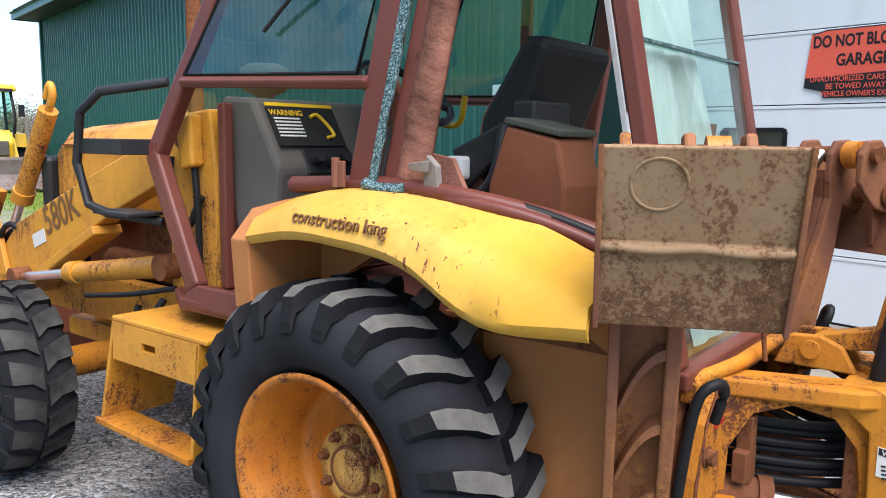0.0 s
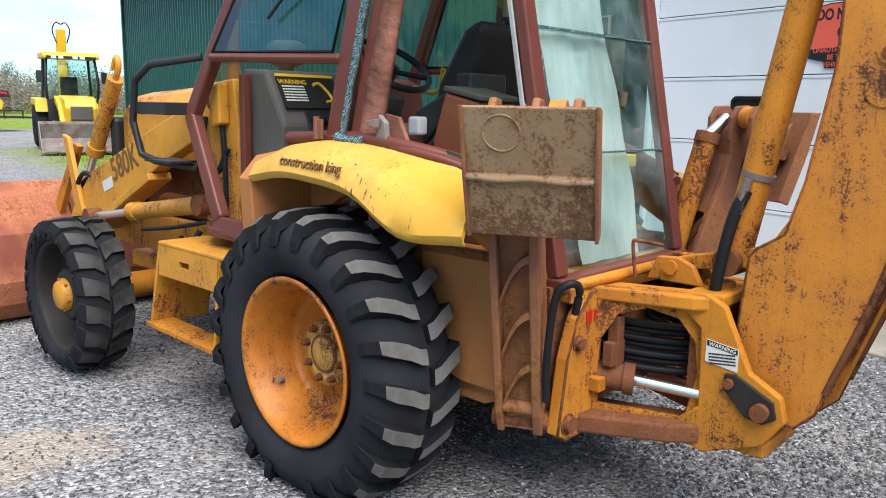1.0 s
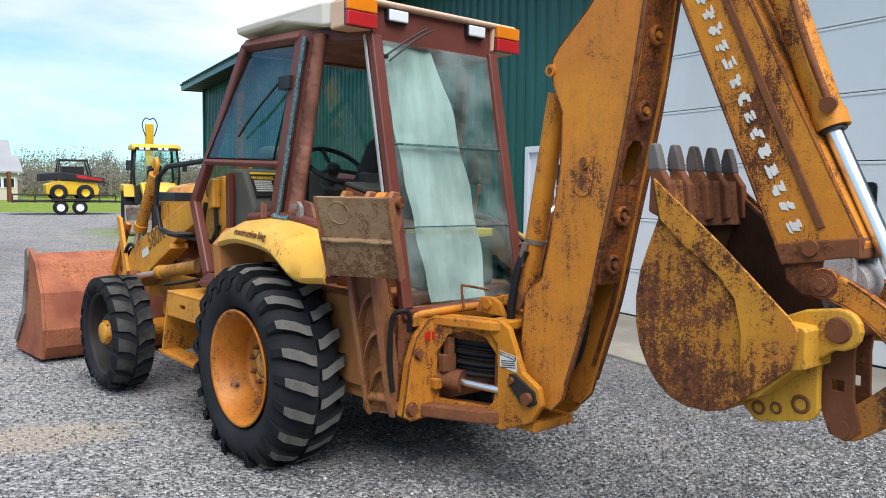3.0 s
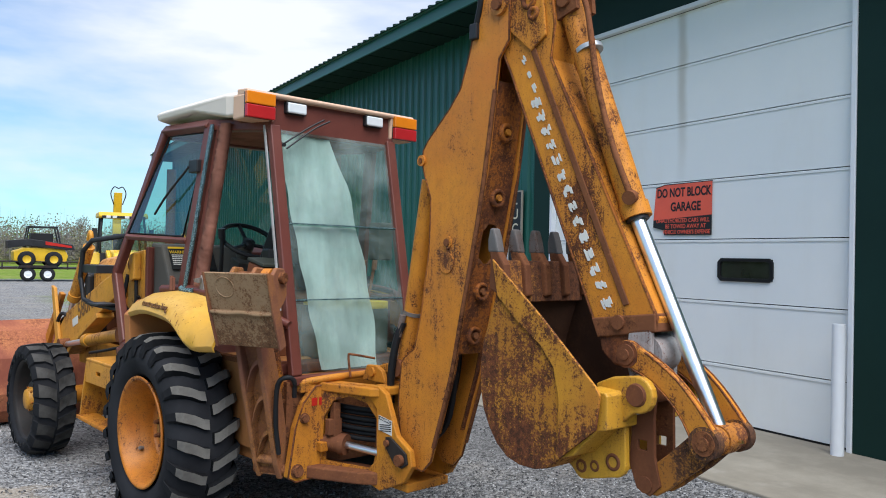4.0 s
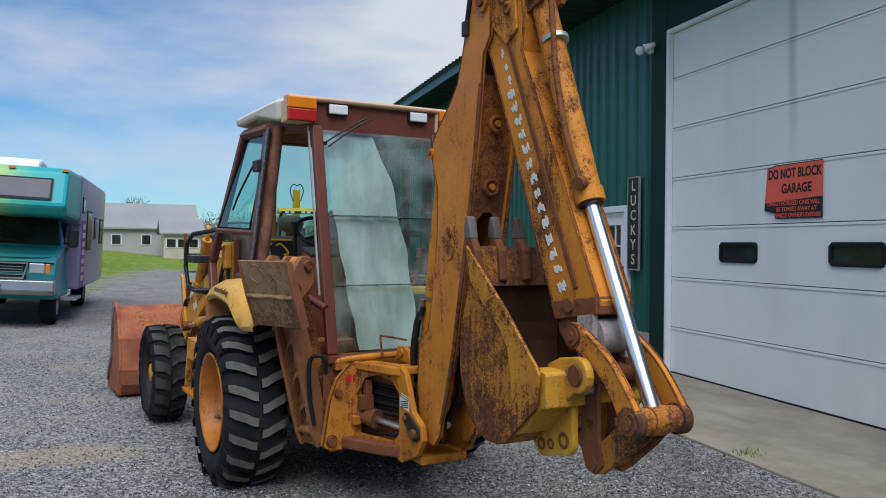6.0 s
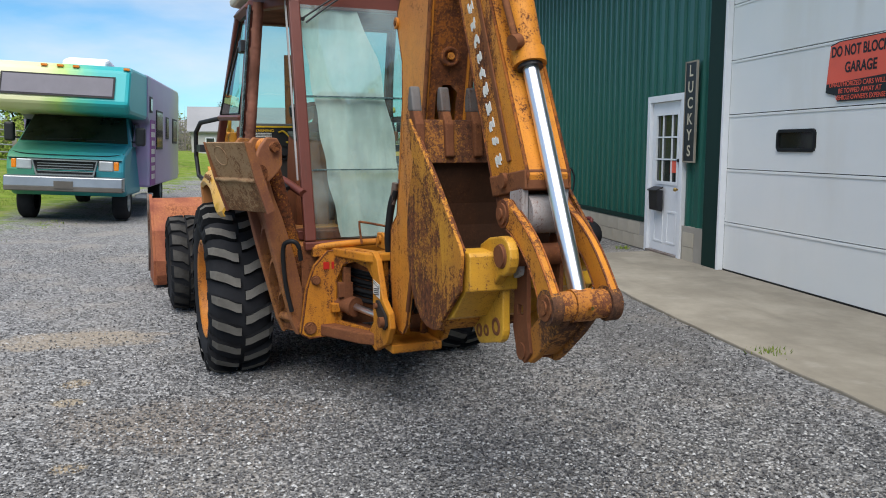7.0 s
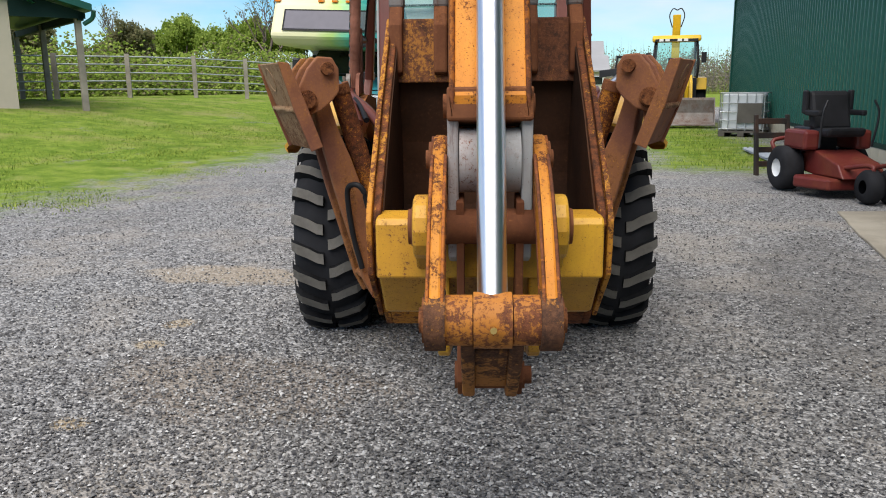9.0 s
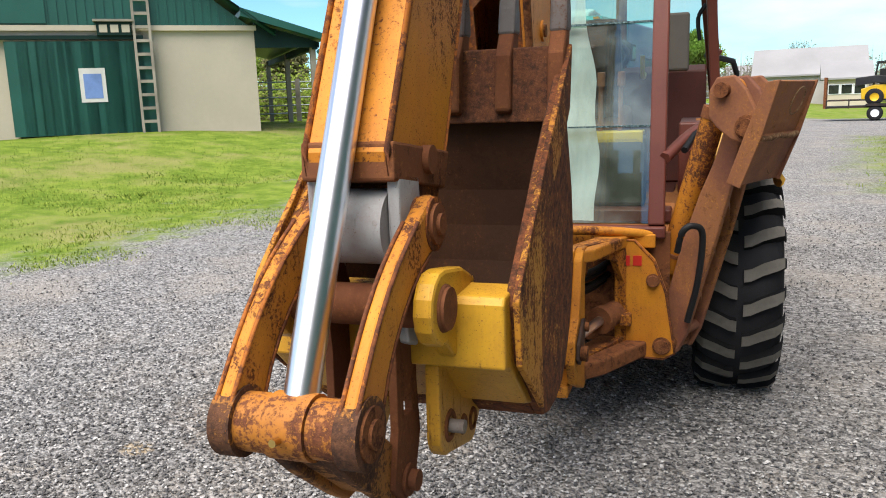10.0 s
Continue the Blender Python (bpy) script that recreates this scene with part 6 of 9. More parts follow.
part("pillar_box", Shape().box((0.44, -0.46, 1.60), (0.56, -0.34, 1.86)), "greyplastic", hoe, bevel=0.01)
part("right_door_bar", bar(Shape(), (0.66, 0.36, 2.42), (0.72, 0.42, 1.0), 0.05, 0.04), cab_mat, hoe, bevel=0.008)
part("door_handle", Shape().box((0.655, 0.30, 1.78), (0.67, 0.36, 2.0)).tube([(0.64, 0.33, 1.97), (0.60, 0.33, 1.9), (0.61, 0.33, 1.78)], 0.012), "black", hoe)
part("grab_handle", Shape().tube([(0.30, 0.66, 1.62), (0.30, 0.48, 1.60), (0.30, 0.44, 1.72)], 0.014), "cleanyel", hoe)
part("seat_buckle", Shape().box((-0.34, -0.02, 1.40), (-0.28, 0.05, 1.48), turn=None), "lens", hoe, bevel=0.012)
part("seat_rail", Shape().tube([(-0.3, -0.16, 1.58), (-0.34, -0.14, 1.40), (-0.34, 0.0, 1.30), (-0.34, 0.12, 1.34)], 0.018), "black", hoe)
part("right_sill", Shape().box((0.52, -0.4, 1.02), (0.64, 0.5, 1.36)), cab_mat, hoe, bevel=0.01)

# -- main rear frame, swing tower --
for s in (-1, 1):
    fp = part("frame_plate", Shape().prism([(0.27 * s, 0.88), (0.355 * s, 0.88), (0.44 * s, 0.79), (0.49 * s, 0.65), (0.52 * s, 0.45), (0.53 * s, 0.38), (0.48 * s, 0.35), (0.27 * s, 0.36)], -0.92, -0.87, "y"), "frame", hoe, "rusty yellow rear frame plate", bevel=0.006)
    for bx, bz_, br in ((0.433, 0.704, 0.024), (0.473, 0.412, 0.032)):
        part("frame_bolt", Shape().rod((bx * s, -0.915, bz_), (bx * s, -0.925, bz_), br * 1.25, n=18).rod((bx * s, -0.92, bz_), (bx * s, -0.945, bz_), br, n=8), "rust", fp)
    part("worn_edge", Shape().tube([(x * s, -0.918, z) for x, z in ((0.275, 0.878), (0.353, 0.878), (0.437, 0.788), (0.487, 0.65), (0.517, 0.45), (0.527, 0.38), (0.48, 0.352), (0.275, 0.362))], 0.006, n=5, fine=1), "boomrust", fp)
    for x0, x1 in ((0.27, 0.335), (0.348, 0.385)):
        part("reflector", Shape().box((min(x0 * s, x1 * s), -0.9235, 0.768), (max(x0 * s, x1 * s), -0.919, 0.812)), "reddecal", fp)
    part("stop_block", Shape().box((min(0.295 * s, 0.345 * s), -0.965, 0.505), (max(0.295 * s, 0.345 * s), -0.915, 0.56)), "arch", fp, bevel=0.006)
    # sloping side plates that run back to the tower
    part("upper_brace", Shape().prism([(0.34 * s, -0.86), (0.22 * s, -0.86), (0.08 * s, -1.24), (0.17 * s, -1.30), (0.22 * s, -1.24)], 0.845, 0.895, "z"), "frame", hoe, bevel=0.008)
    part("lower_brace", Shape().prism([(0.44 * s, -0.86), (0.20 * s, -0.86), (0.06 * s, -1.22), (0.17 * s, -1.30), (0.26 * s, -1.2)], 0.36, 0.43, "z"), "rust", hoe, bevel=0.01)
    part("swing_cylinder", Shape().rod((0.31 * s, -0.82, 0.56), (0.225 * s, -1.02, 0.545), 0.052, n=18).rod((0.235 * s, -1.0, 0.547), (0.218 * s, -1.035, 0.545), 0.06, n=18), "rust", hoe)
    part("swing_rod", Shape().rod((0.22 * s, -1.03, 0.545), (0.13 * s, -1.30, 0.525), 0.021, n=14), "chrome", hoe)
BRK = Matrix.Translation((-0.31, -0.905, 0)) @ Matrix.Rotation(math.atan2(-0.385, 0.195), 4, "Z")
for s in (-1, 1):
    # arched side plate from the frame to the tower; hoses and the swing cylinder show through it
    sh = Shape().ring([(0.0, 0.37), (0.44, 0.37), (0.44, 0.90), (0.03, 0.895), (0.0, 0.80)], [(0.018, 0.45), (0.34, 0.43), (0.375, 0.60), (0.36, 0.72), (0.30, 0.80), (0.19, 0.83), (0.09, 0.80), (0.03, 0.70)], -0.016, 0.016, "y", n=30)
    sh.v = [tuple(BRK @ Vector(q)) for q in sh.v]
    if s > 0:
        sh.v = [(-x, y, z) for x, y, z in sh.v]
    part("side_arch", sh, "arch", hoe, "rusty yellow arched side plate of the swing frame", bevel=0.005)
part("stop_link", Shape().prism([(-1.02, 0.93), (-1.34, 0.985), (-1.38, 1.03), (-1.36, 1.06), (-1.08, 0.99)], -0.035, 0.035, "x"), "frame", hoe, bevel=0.006)
part("top_bar", Shape().tube([(-0.42, -0.86, 0.895), (-0.2, -0.93, 0.92), (0.2, -0.93, 0.92), (0.42, -0.86, 0.895)], 0.022, n=8).box((-0.44, -0.89, 0.84), (0.44, -0.84, 0.90)), "frame", hoe, bevel=0.006)
part("back_plate", Shape().box((-0.5, -0.84, 0.40), (0.5, -0.79, 0.90)), "rust", hoe)
part("pin_bracket", Shape().prism([(-0.98, 0.90), (-1.20, 0.90), (-1.16, 0.97), (-1.10, 0.995), (-1.02, 0.99)], -0.075, -0.045, "x").prism([(-0.98, 0.90), (-1.20, 0.90), (-1.16, 0.97), (-1.10, 0.995), (-1.02, 0.99)], 0.045, 0.075, "x").rod((-0.09, -1.08, 0.955), (0.09, -1.08, 0.955), 0.026), "frame", hoe, bevel=0.005)
part("lever_link", Shape().tube([(-0.16, -0.98, 0.92), (-0.17, -0.97, 1.04), (-0.15, -0.98, 1.05), (0.0, -1.0, 1.02)], 0.007), "rust", hoe)
r4 = random.Random(8)
for i in range(7):
    z = 0.75 - 0.028 * i
    dx = 0.02 * (i % 2)
    part("hydraulic_hose", Shape().tube([(-0.25 + dx, -0.80, z + 0.02), (-0.19 + dx, -0.95, z), (-0.11 + dx, -1.10, z - 0.01), (-0.02 + dx, -1.24, z - 0.01), (0.0, -1.38, z - 0.02)], 0.0145, n=8), "hose", hoe)
    if i < 4:
        part("hydraulic_hose", Shape().tube([(0.25 - dx, -0.80, z + 0.02), (0.19 - dx, -0.95, z), (0.11 - dx, -1.10, z - 0.01), (0.04, -1.26, z - 0.01)], 0.0145, n=8), "hose", hoe)
for x, y in ((-0.255, -0.97), (-0.115, -1.22)):
    part("hose_clamp", Shape().box((x - 0.022, y - 0.022, 0.54), (x + 0.022, y + 0.022, 0.785)), "rust", hoe, bevel=0.004)
part("hose_bracket", Shape().box((-0.31, -0.99, 0.60), (-0.22, -0.95, 0.69)), "rust", hoe, bevel=0.004)
for s in (-1, 1):
    tw = part("swing_tower_plate", Shape().prism([(-1.18, 0.90), (-1.27, 0.905), (-1.34, 0.87), (-1.44, 0.66), (-1.55, 0.60), (-1.57, 0.52), (-1.50, 0.42), (-1.30, 0.335), (-1.18, 0.36), (-1.20, 0.44), (-1.27, 0.50), (-1.26, 0.78), (-1.20, 0.83)], 0.15 * s, 0.185 * s, "x"), "frame", hoe, "rusty yellow swing tower side plate", bevel=0.006)
    part("pivot_plate", Shape().prism([(-1.36, 0.645), (-1.40, 0.65), (-1.53, 0.585), (-1.545, 0.53), (-1.50, 0.50), (-1.44, 0.51), (-1.36, 0.59)], 0.186 * s, 0.20 * s, "x"), "darkrim", tw, bevel=0.004)
    parts("pivot_pin", Shape().rod((0.186 * s, -1.495, 0.545), (0.225 * s, -1.495, 0.545), 0.030, n=16).rod((0.186 * s, -1.38, 0.615), (0.215 * s, -1.38, 0.615), 0.018, n=10), "rust", tw)
    if s < 0:
        wp = part("warning_label", Shape().prism([(-1.285, 0.75), (-1.40, 0.735), (-1.40, 0.655), (-1.285, 0.67)], -0.1875, -0.1855, "x"), "paper", tw)
        part("label_head", Shape().prism([(-1.288, 0.748), (-1.397, 0.733), (-1.397, 0.714), (-1.288, 0.729)], -0.1885, -0.187, "x"), "ink", tw)
        words("label_text", "WARNING", 0.020, hoe, Matrix.Translation((-0.189, -1.343, 0.724)) @ Matrix.Rotation(radians(-90), 4, "Z") @ Matrix.Rotation(radians(90), 4, "X") @ Matrix.Rotation(radians(-7), 4, "Z"), "paper")
        bars("small_print", [0.095] * 4, 0.005, 0.006, hoe, Matrix.Translation((-0.189, -1.343, 0.708)) @ Matrix.Rotation(radians(-90), 4, "Z") @ Matrix.Rotation(radians(-7), 4, "Y"), "ink", rng)
part("swing_tower_top", Shape().box((-0.15, -1.32, 0.855), (0.15, -1.18, 0.90)).box((-0.15, -1.50, 0.36), (0.15, -1.2, 0.41)).rod((0, -1.24, 0.36), (0, -1.24, 0.92), 0.05), "frame", hoe, bevel=0.008)

# -- stabilizers --
def stabilizer(s):
    """Raised leg. Worked out in a frame turned about the upright: x outward, y to the rear along the pad."""
    def lay(sh):
        sh.v = [(s * (0.9 * u - 0.436 * v), -0.436 * u - 0.9 * v, z) for u, v, z in sh.v]
        return sh
    left = [(0.775, 0.38), (0.80, 0.60), (0.865, 0.85), (0.945, 1.08), (1.005, 1.22), (1.04, 1.34), (1.03, 1.44)]
    right = [(1.125, 1.40), (1.105, 1.28), (1.085, 1.14), (1.03, 0.92), (0.955, 0.66), (0.895, 0.45), (0.85, 0.36)]
    arm = part("stabilizer_arm", lay(Shape().prism(left + right, 0.503, 0.538, "y")), "stab", hoe, "rusty brown ribbed stabilizer arm, raised", bevel=0.007)
    part("arm_plate", lay(Shape().prism(left + right, 0.370, 0.398, "y")), "stab", arm, bevel=0.007)
    part("web_plate", lay(Shape().prism([(u + 0.048, z) for u, z in left] + [(u + 0.072, z) for u, z in left[::-1]], 0.398, 0.503, "y")), "stab", arm)
    part("upper_box", lay(Shape().prism([(0.945, 1.08), (1.005, 1.22), (1.04, 1.34), (1.03, 1.44), (1.125, 1.40), (1.105, 1.28), (1.085, 1.14)], 0.398, 0.503, "y")), "stab", arm)
    for k0 in (0.46, 0.66, 0.86):
        # curved ribs across the open outer side
        vs = []
        for i in range(9):
            t = i / 8
            v, z = 0.398 + 0.112 * t, k0 + 0.17 * (1 - (1 - t) ** 2)
            uo = 0.895 + (z - 0.45) * 0.285
            for du, dz in ((-0.10, -0.01), (-0.006, 0.0), (-0.006, 0.026), (-0.10, 0.04)):
                vs.append((uo + du, v, z + dz))
        fs = [[i * 4 + j, i * 4 + (j + 1) % 4, (i + 1) * 4 + (j + 1) % 4, (i + 1) * 4 + j] for i in range(8) for j in range(4)]
        part("web_rib", lay(Shape().add(vs, fs)), "stab", arm)
    part("foot_pin", lay(Shape().rod((0.82, 0.35, 0.41), (0.82, 0.60, 0.41), 0.036, n=16)), "rust", arm)
    part("foot_roller", lay(Shape().rod((0.87, 0.40, 0.47), (0.87, 0.51, 0.47), 0.026, n=14)), "stab", arm)
    cyl = part("stabilizer_cylinder", lay(Shape().rod((0.775, 0.46, 0.74), (0.965, 0.46, 1.40), 0.050, n=22).rod((0.770, 0.46, 0.72), (0.793, 0.46, 0.80), 0.060, n=20)), "arch", hoe, "rust-stained yellow stabilizer cylinder")
    part("cylinder_foot", lay(Shape().rod((0.735, 0.46, 0.60), (0.775, 0.46, 0.75), 0.044, n=16)), "frame", cyl)
    part("gland", lay(Shape().rod((0.962, 0.46, 1.385), (0.975, 0.46, 1.43), 0.055, n=22)), "rust", cyl)
    part("rod", lay(Shape().rod((0.97, 0.46, 1.42), (1.07, 0.46, 1.50), 0.026, n=16)), "chrome", cyl)
    part("hose", lay(Shape().tube([(0.90, 0.64, 0.84), (0.93, 0.655, 0.93), (0.965, 0.63, 0.955), (0.985, 0.585, 0.91), (0.955, 0.56, 0.70), (0.91, 0.555, 0.52)], 0.014)), "hose", cyl)
    part("hose_clip", lay(Shape().rod((0.790, 0.46, 0.79), (0.795, 0.46, 0.805), 0.064, n=18)), "rust", cyl)
    head_out = [(1.03, 1.40), (1.03, 1.50), (1.06, 1.55), (1.13, 1.555), (1.18, 1.50), (1.245, 1.37), (1.235, 1.31), (1.19, 1.29), (1.12, 1.31), (1.06, 1.36)]
    for k, (v0, v1) in enumerate(((0.375, 0.40), (0.51, 0.535), (0.635, 0.66))):
        head = part("head_plate", lay(Shape().prism(head_out, v0, v1, "y")), "stab", arm, bevel=0.007)
    part("head_pin", lay(Shape().rod((1.09, 0.36, 1.50), (1.09, 0.685, 1.50), 0.030, n=16)), "rust", arm)
    part("pin_collar", lay(Shape().rod((1.09, 0.56, 1.50), (1.09, 0.61, 1.50), 0.05, n=18)), "boom", arm)
    # pad: two folded plates joined by a ledge, with round weld marks
    a, m, b2 = (1.325, 1.525), (1.248, 1.318), (1.185, 1.138)
    pad = part("stabilizer_pad", lay(Shape().prism([a, (m[0] + 0.004, m[1] + 0.012), (m[0] + 0.022, m[1]), (m[0] + 0.004, m[1] - 0.02), b2, (b2[0] - 0.022, b2[1] + 0.004), (m[0] - 0.02, m[1] - 0.01), (a[0] - 0.022, a[1] + 0.004)], 0.338, 0.728, "y")), "pad" if s < 0 else "stab", hoe, "scraped steel stabilizer pad, folded in two faces", bevel=0.004)
    for v0 in (0.334, 0.724):
        part("pad_flange", lay(Shape().prism([(a[0] + 0.008, a[1] + 0.004), (m[0] + 0.022, m[1]), (b2[0] + 0.012, b2[1] - 0.008), (b2[0] - 0.042, b2[1] + 0.012), (m[0] - 0.045, m[1]), (a[0] - 0.042, a[1] - 0.002)], v0, v0 + 0.012, "y")), "stab", pad, bevel=0.003)
    part("pad_ledge", lay(Shape().tube([(m[0] + 0.013, 0.345, m[1] + 0.003), (m[0] + 0.015, 0.45, m[1] - 0.003), (m[0] + 0.016, 0.54, m[1] + 0.003), (m[0] + 0.014, 0.63, m[1] - 0.004), (m[0] + 0.015, 0.72, m[1])], 0.011, n=8)), "pad", pad)
    for v, k, r in ((0.455, 0.36, 0.050), (0.445, 1.58, 0.046)):
        j, t = (a, m) if k < 1 else (m, b2)
        w = k % 1.0
        ang = math.atan2(j[0] - t[0], j[1] - t[1])
        cu, cz = j[0] + (t[0] - j[0]) * w + 0.0022, j[1] + (t[1] - j[1]) * w
        ring = []
        for i in range(28):
            for dr, h in ((0.0, -0.004), (0.004, 0.0008), (0.007, 0.0008), (0.011, -0.004)):
                p, q = (r + dr) * math.cos(2 * math.pi * i / 28), (r + dr) * math.sin(2 * math.pi * i / 28)
                ring.append((cu + q * math.sin(ang) + h, v + p, cz + q * math.cos(ang)))
        fs = [[i * 4 + jj, i * 4 + jj + 1, (i + 1) % 28 * 4 + jj + 1, (i + 1) % 28 * 4 + jj] for i in range(28) for jj in range(3)]
        part("weld_ring", lay(Shape().add(ring, fs)), "pad", pad)
    for v0 in (0.42, 0.61):
        part("pad_lug", lay(Shape().prism([(1.155, 1.395), (1.20, 1.405), (1.30, 1.49), (1.24, 1.30), (1.18, 1.16), (1.165, 1.17), (1.15, 1.33)], v0, v0 + 0.02, "y")), "stab", pad, bevel=0.004)
    part("pad_pin", lay(Shape().rod((1.19, 0.40, 1.357), (1.19, 0.69, 1.357), 0.034, n=18)), "rust", pad)
    part("pin_washer", lay(Shape().rod((1.19, 0.662, 1.357), (1.19, 0.672, 1.357), 0.048, n=20)), "rust", pad)


stabilizer(-1)
stabilizer(1)

# -- boom --
BW = 0.116
boom_out = [(-1.50, 0.49), (-1.40, 0.58), (-1.36, 0.80), (-1.38, 1.04), (-1.40, 1.07), (-1.49, 1.13), (-1.54, 1.31), (-1.598, 1.67), (-1.602, 1.94), (-1.545, 2.07), (-1.523, 2.13), (-1.53, 2.20), (-1.57, 2.25), (-1.74, 2.40), (-1.82, 2.49), (-1.88, 2.65), (-1.95, 2.90), (-1.995, 2.965), (-2.07, 2.975), (-2.13, 2.94), (-2.155, 2.87), (-2.155, 2.68), (-2.09, 2.60), (-2.02, 2.065), (-1.91, 1.56), (-1.80, 1.04), (-1.64, 0.55), (-1.58, 0.49)]
boom = part("boom", Shape().prism(boom_out, -BW, -BW + 0.022, "x"), "boom", hoe, "rust-streaked orange-yellow boom", bevel=0.006, at=ARM)
part("side_plate", Shape().prism(boom_out, BW - 0.022, BW, "x"), "boom", boom, bevel=0.006)
# rear face: a plate with two openings between the sides, and flange beads
def rear_line(z):
    pts = [(0.55, -1.64), (1.04, -1.80), (1.56, -1.91), (2.065, -2.02), (2.60, -2.09), (2.68, -2.155)]
    for (z0, y0), (z1, y1) in zip(pts, pts[1:]):
        if z <= z1:
            return y0 + (y1 - y0) * (z - z0) / (z1 - z0)
    return -2.155
def face_plate(z0, z1, x0, x1, inset=0.012, thick=0.016, steps=4):
    s = Shape()
    for i in range(steps):
        a, b2 = z0 + (z1 - z0) * i / steps, z0 + (z1 - z0) * (i + 1) / steps
        ya, yb = rear_line(a) + inset, rear_line(b2) + inset
        s.prism([(ya, a), (yb, b2), (yb + thick, b2), (ya + thick, a)], x0, x1, "x")
    return s
W = BW - 0.022
part("rear_plate", face_plate(1.13, 1.60, -W, W), "boomrust", boom)
part("rear_plate", face_plate(1.60, 1.80, -W, -0.055), "boomrust", boom)
part("rear_plate", face_plate(1.60, 1.80, 0.055, W), "boomrust", boom)
part("rear_plate", face_plate(1.80, 2.50, -W, W), "boomrust", boom)
part("rear_plate", face_plate(0.70, 1.13, -W, -0.075), "boomrust", boom)
part("rear_plate", face_plate(0.70, 1.13, 0.075, W), "boomrust", boom)
parts("slot_corner", Shape().prism([(-0.055, 1.60), (-0.02, 1.60), (-0.055, 1.635)], rear_line(1.62) + 0.012, rear_line(1.62) + 0.028, "y").prism([(0.055, 1.60), (0.02, 1.60), (0.055, 1.635)], rear_line(1.62) + 0.012, rear_line(1.62) + 0.028, "y")
     .prism([(-0.055, 1.80), (-0.02, 1.80), (-0.055, 1.765)], rear_line(1.79) + 0.012, rear_line(1.79) + 0.028, "y").prism([(0.055, 1.80), (0.02, 1.80), (0.055, 1.765)], rear_line(1.79) + 0.012, rear_line(1.79) + 0.028, "y"), "rust", boom)
part("front_plate", Shape().prism([(-1.41, 0.62), (-1.385, 1.0), (-1.53, 1.24), (-1.61, 1.66), (-1.615, 1.94), (-1.535, 2.13), (-1.84, 2.50), (-1.96, 2.88), (-1.99, 2.88), (-1.88, 2.50), (-1.60, 2.14), (-1.645, 1.94), (-1.64, 1.66), (-1.56, 1.24), (-1.42, 1.0), (-1.44, 0.62)], -W, W, "x"), "boom", boom)
for s in (-1, 1):
    part("edge_bead", Shape().tube([(BW * s, rear_line(z), z) for z in (0.63, 1.0, 1.35, 1.9, 2.45)], 0.012, n=6), "rust", boom)
    parts("pivot_boss", Shape().rod((BW * s, -1.525, 2.145), ((BW + 0.012) * s, -1.525, 2.145), 0.030, n=16).rod((BW * s, -1.745, 1.705), ((BW + 0.008) * s, -1.745, 1.705), 0.034, n=18).rod((BW * s, -1.742, 1.60), ((BW + 0.006) * s, -1.742, 1.60), 0.055, n=24)
         .rod((BW * s, -2.095, 2.86), ((BW + 0.02) * s, -2.095, 2.86), 0.055, n=20), "boom", boom)
    parts("boss_bore", Shape().rod(((BW + 0.006) * s, -1.745, 1.705), ((BW + 0.0135) * s, -1.745, 1.705), 0.02, n=14).rod(((BW + 0.01) * s, -1.525, 2.145), ((BW + 0.018) * s, -1.525, 2.145), 0.014, n=12).rod(((BW + 0.015) * s, -2.095, 2.86), ((BW + 0.035) * s, -2.095, 2.86), 0.032, n=16), "rust", boom)
for z in (2.255, 1.93, 1.455, 1.225):
    y = rear_line(z)
    bb = part("face_bolt", Shape().lathe([(0.014, 0.050), (-0.004, 0.048), (-0.010, 0.042), (-0.008, 0.030), (0.004, 0.028), (0.004, 0.0)], (0, y, z), "y", 22), "boomrust", boom)
    part("bolt_head", Shape().rod((0, y + 0.004, z), (0, y - 0.012, z + 0.003), 0.019, n=6), "link" if z > 1.9 else "rust", bb)
parts("boom_hose", Shape().tube([(-0.03, -1.47, 0.60), (-0.05, -1.56, 0.78), (-0.02, -1.66, 1.0), (-0.03, -1.70, 1.2)], 0.018).tube([(0.03, -1.47, 0.60), (0.04, -1.60, 0.80), (0.03, -1.68, 1.02), (0.02, -1.7, 1.2)], 0.018)
     .tube([(0.0, -1.46, 0.58), (0.0, -1.64, 0.74), (0.0, -1.70, 1.0), (0.0, -1.72, 1.2)], 0.015), "hose", hoe, at=ARM)
parts("boom_fitting", Shape().rod((-0.05, -1.60, 0.86), (-0.03, -1.65, 0.99), 0.022, n=10).rod((0.035, -1.63, 0.90), (0.03, -1.67, 1.02), 0.022, n=10), "steel", hoe, at=ARM)
# lift cylinder at the side of the boom, and its hose
bc = part("boom_cylinder", Shape().rod((-0.0, -1.28, 1.02), (0.0, -1.47, 2.05), 0.055, n=20), "dipper", hoe, "yellow boom cylinder with a steel band", at=ARM)
part("band", Shape().rod((0.0, -1.335, 1.30), (0.0, -1.34, 1.32), 0.059, n=20), "steel", bc)
part("cylinder_hose", Shape().tube([(-0.075, -1.24, 0.80), (-0.10, -1.27, 0.98), (-0.09, -1.30, 1.16), (-0.07, -1.33, 1.26)], 0.022), "hose", bc)
part("cylinder_fitting", Shape().rod((-0.085, -1.31, 1.18), (-0.075, -1.335, 1.30), 0.018, n=10), "steel", bc)
part("cylinder_clevis", Shape().rod((-0.08, -1.28, 1.0), (0.08, -1.28, 1.0), 0.05, n=16), "rust", bc)

for s in (-1, 1):
    part("worn_edge", Shape().tube([((BW - 0.003) * s, y, z) for y, z in boom_out + boom_out[:1]], 0.0055, n=5, fine=1), "boomrust", boom)
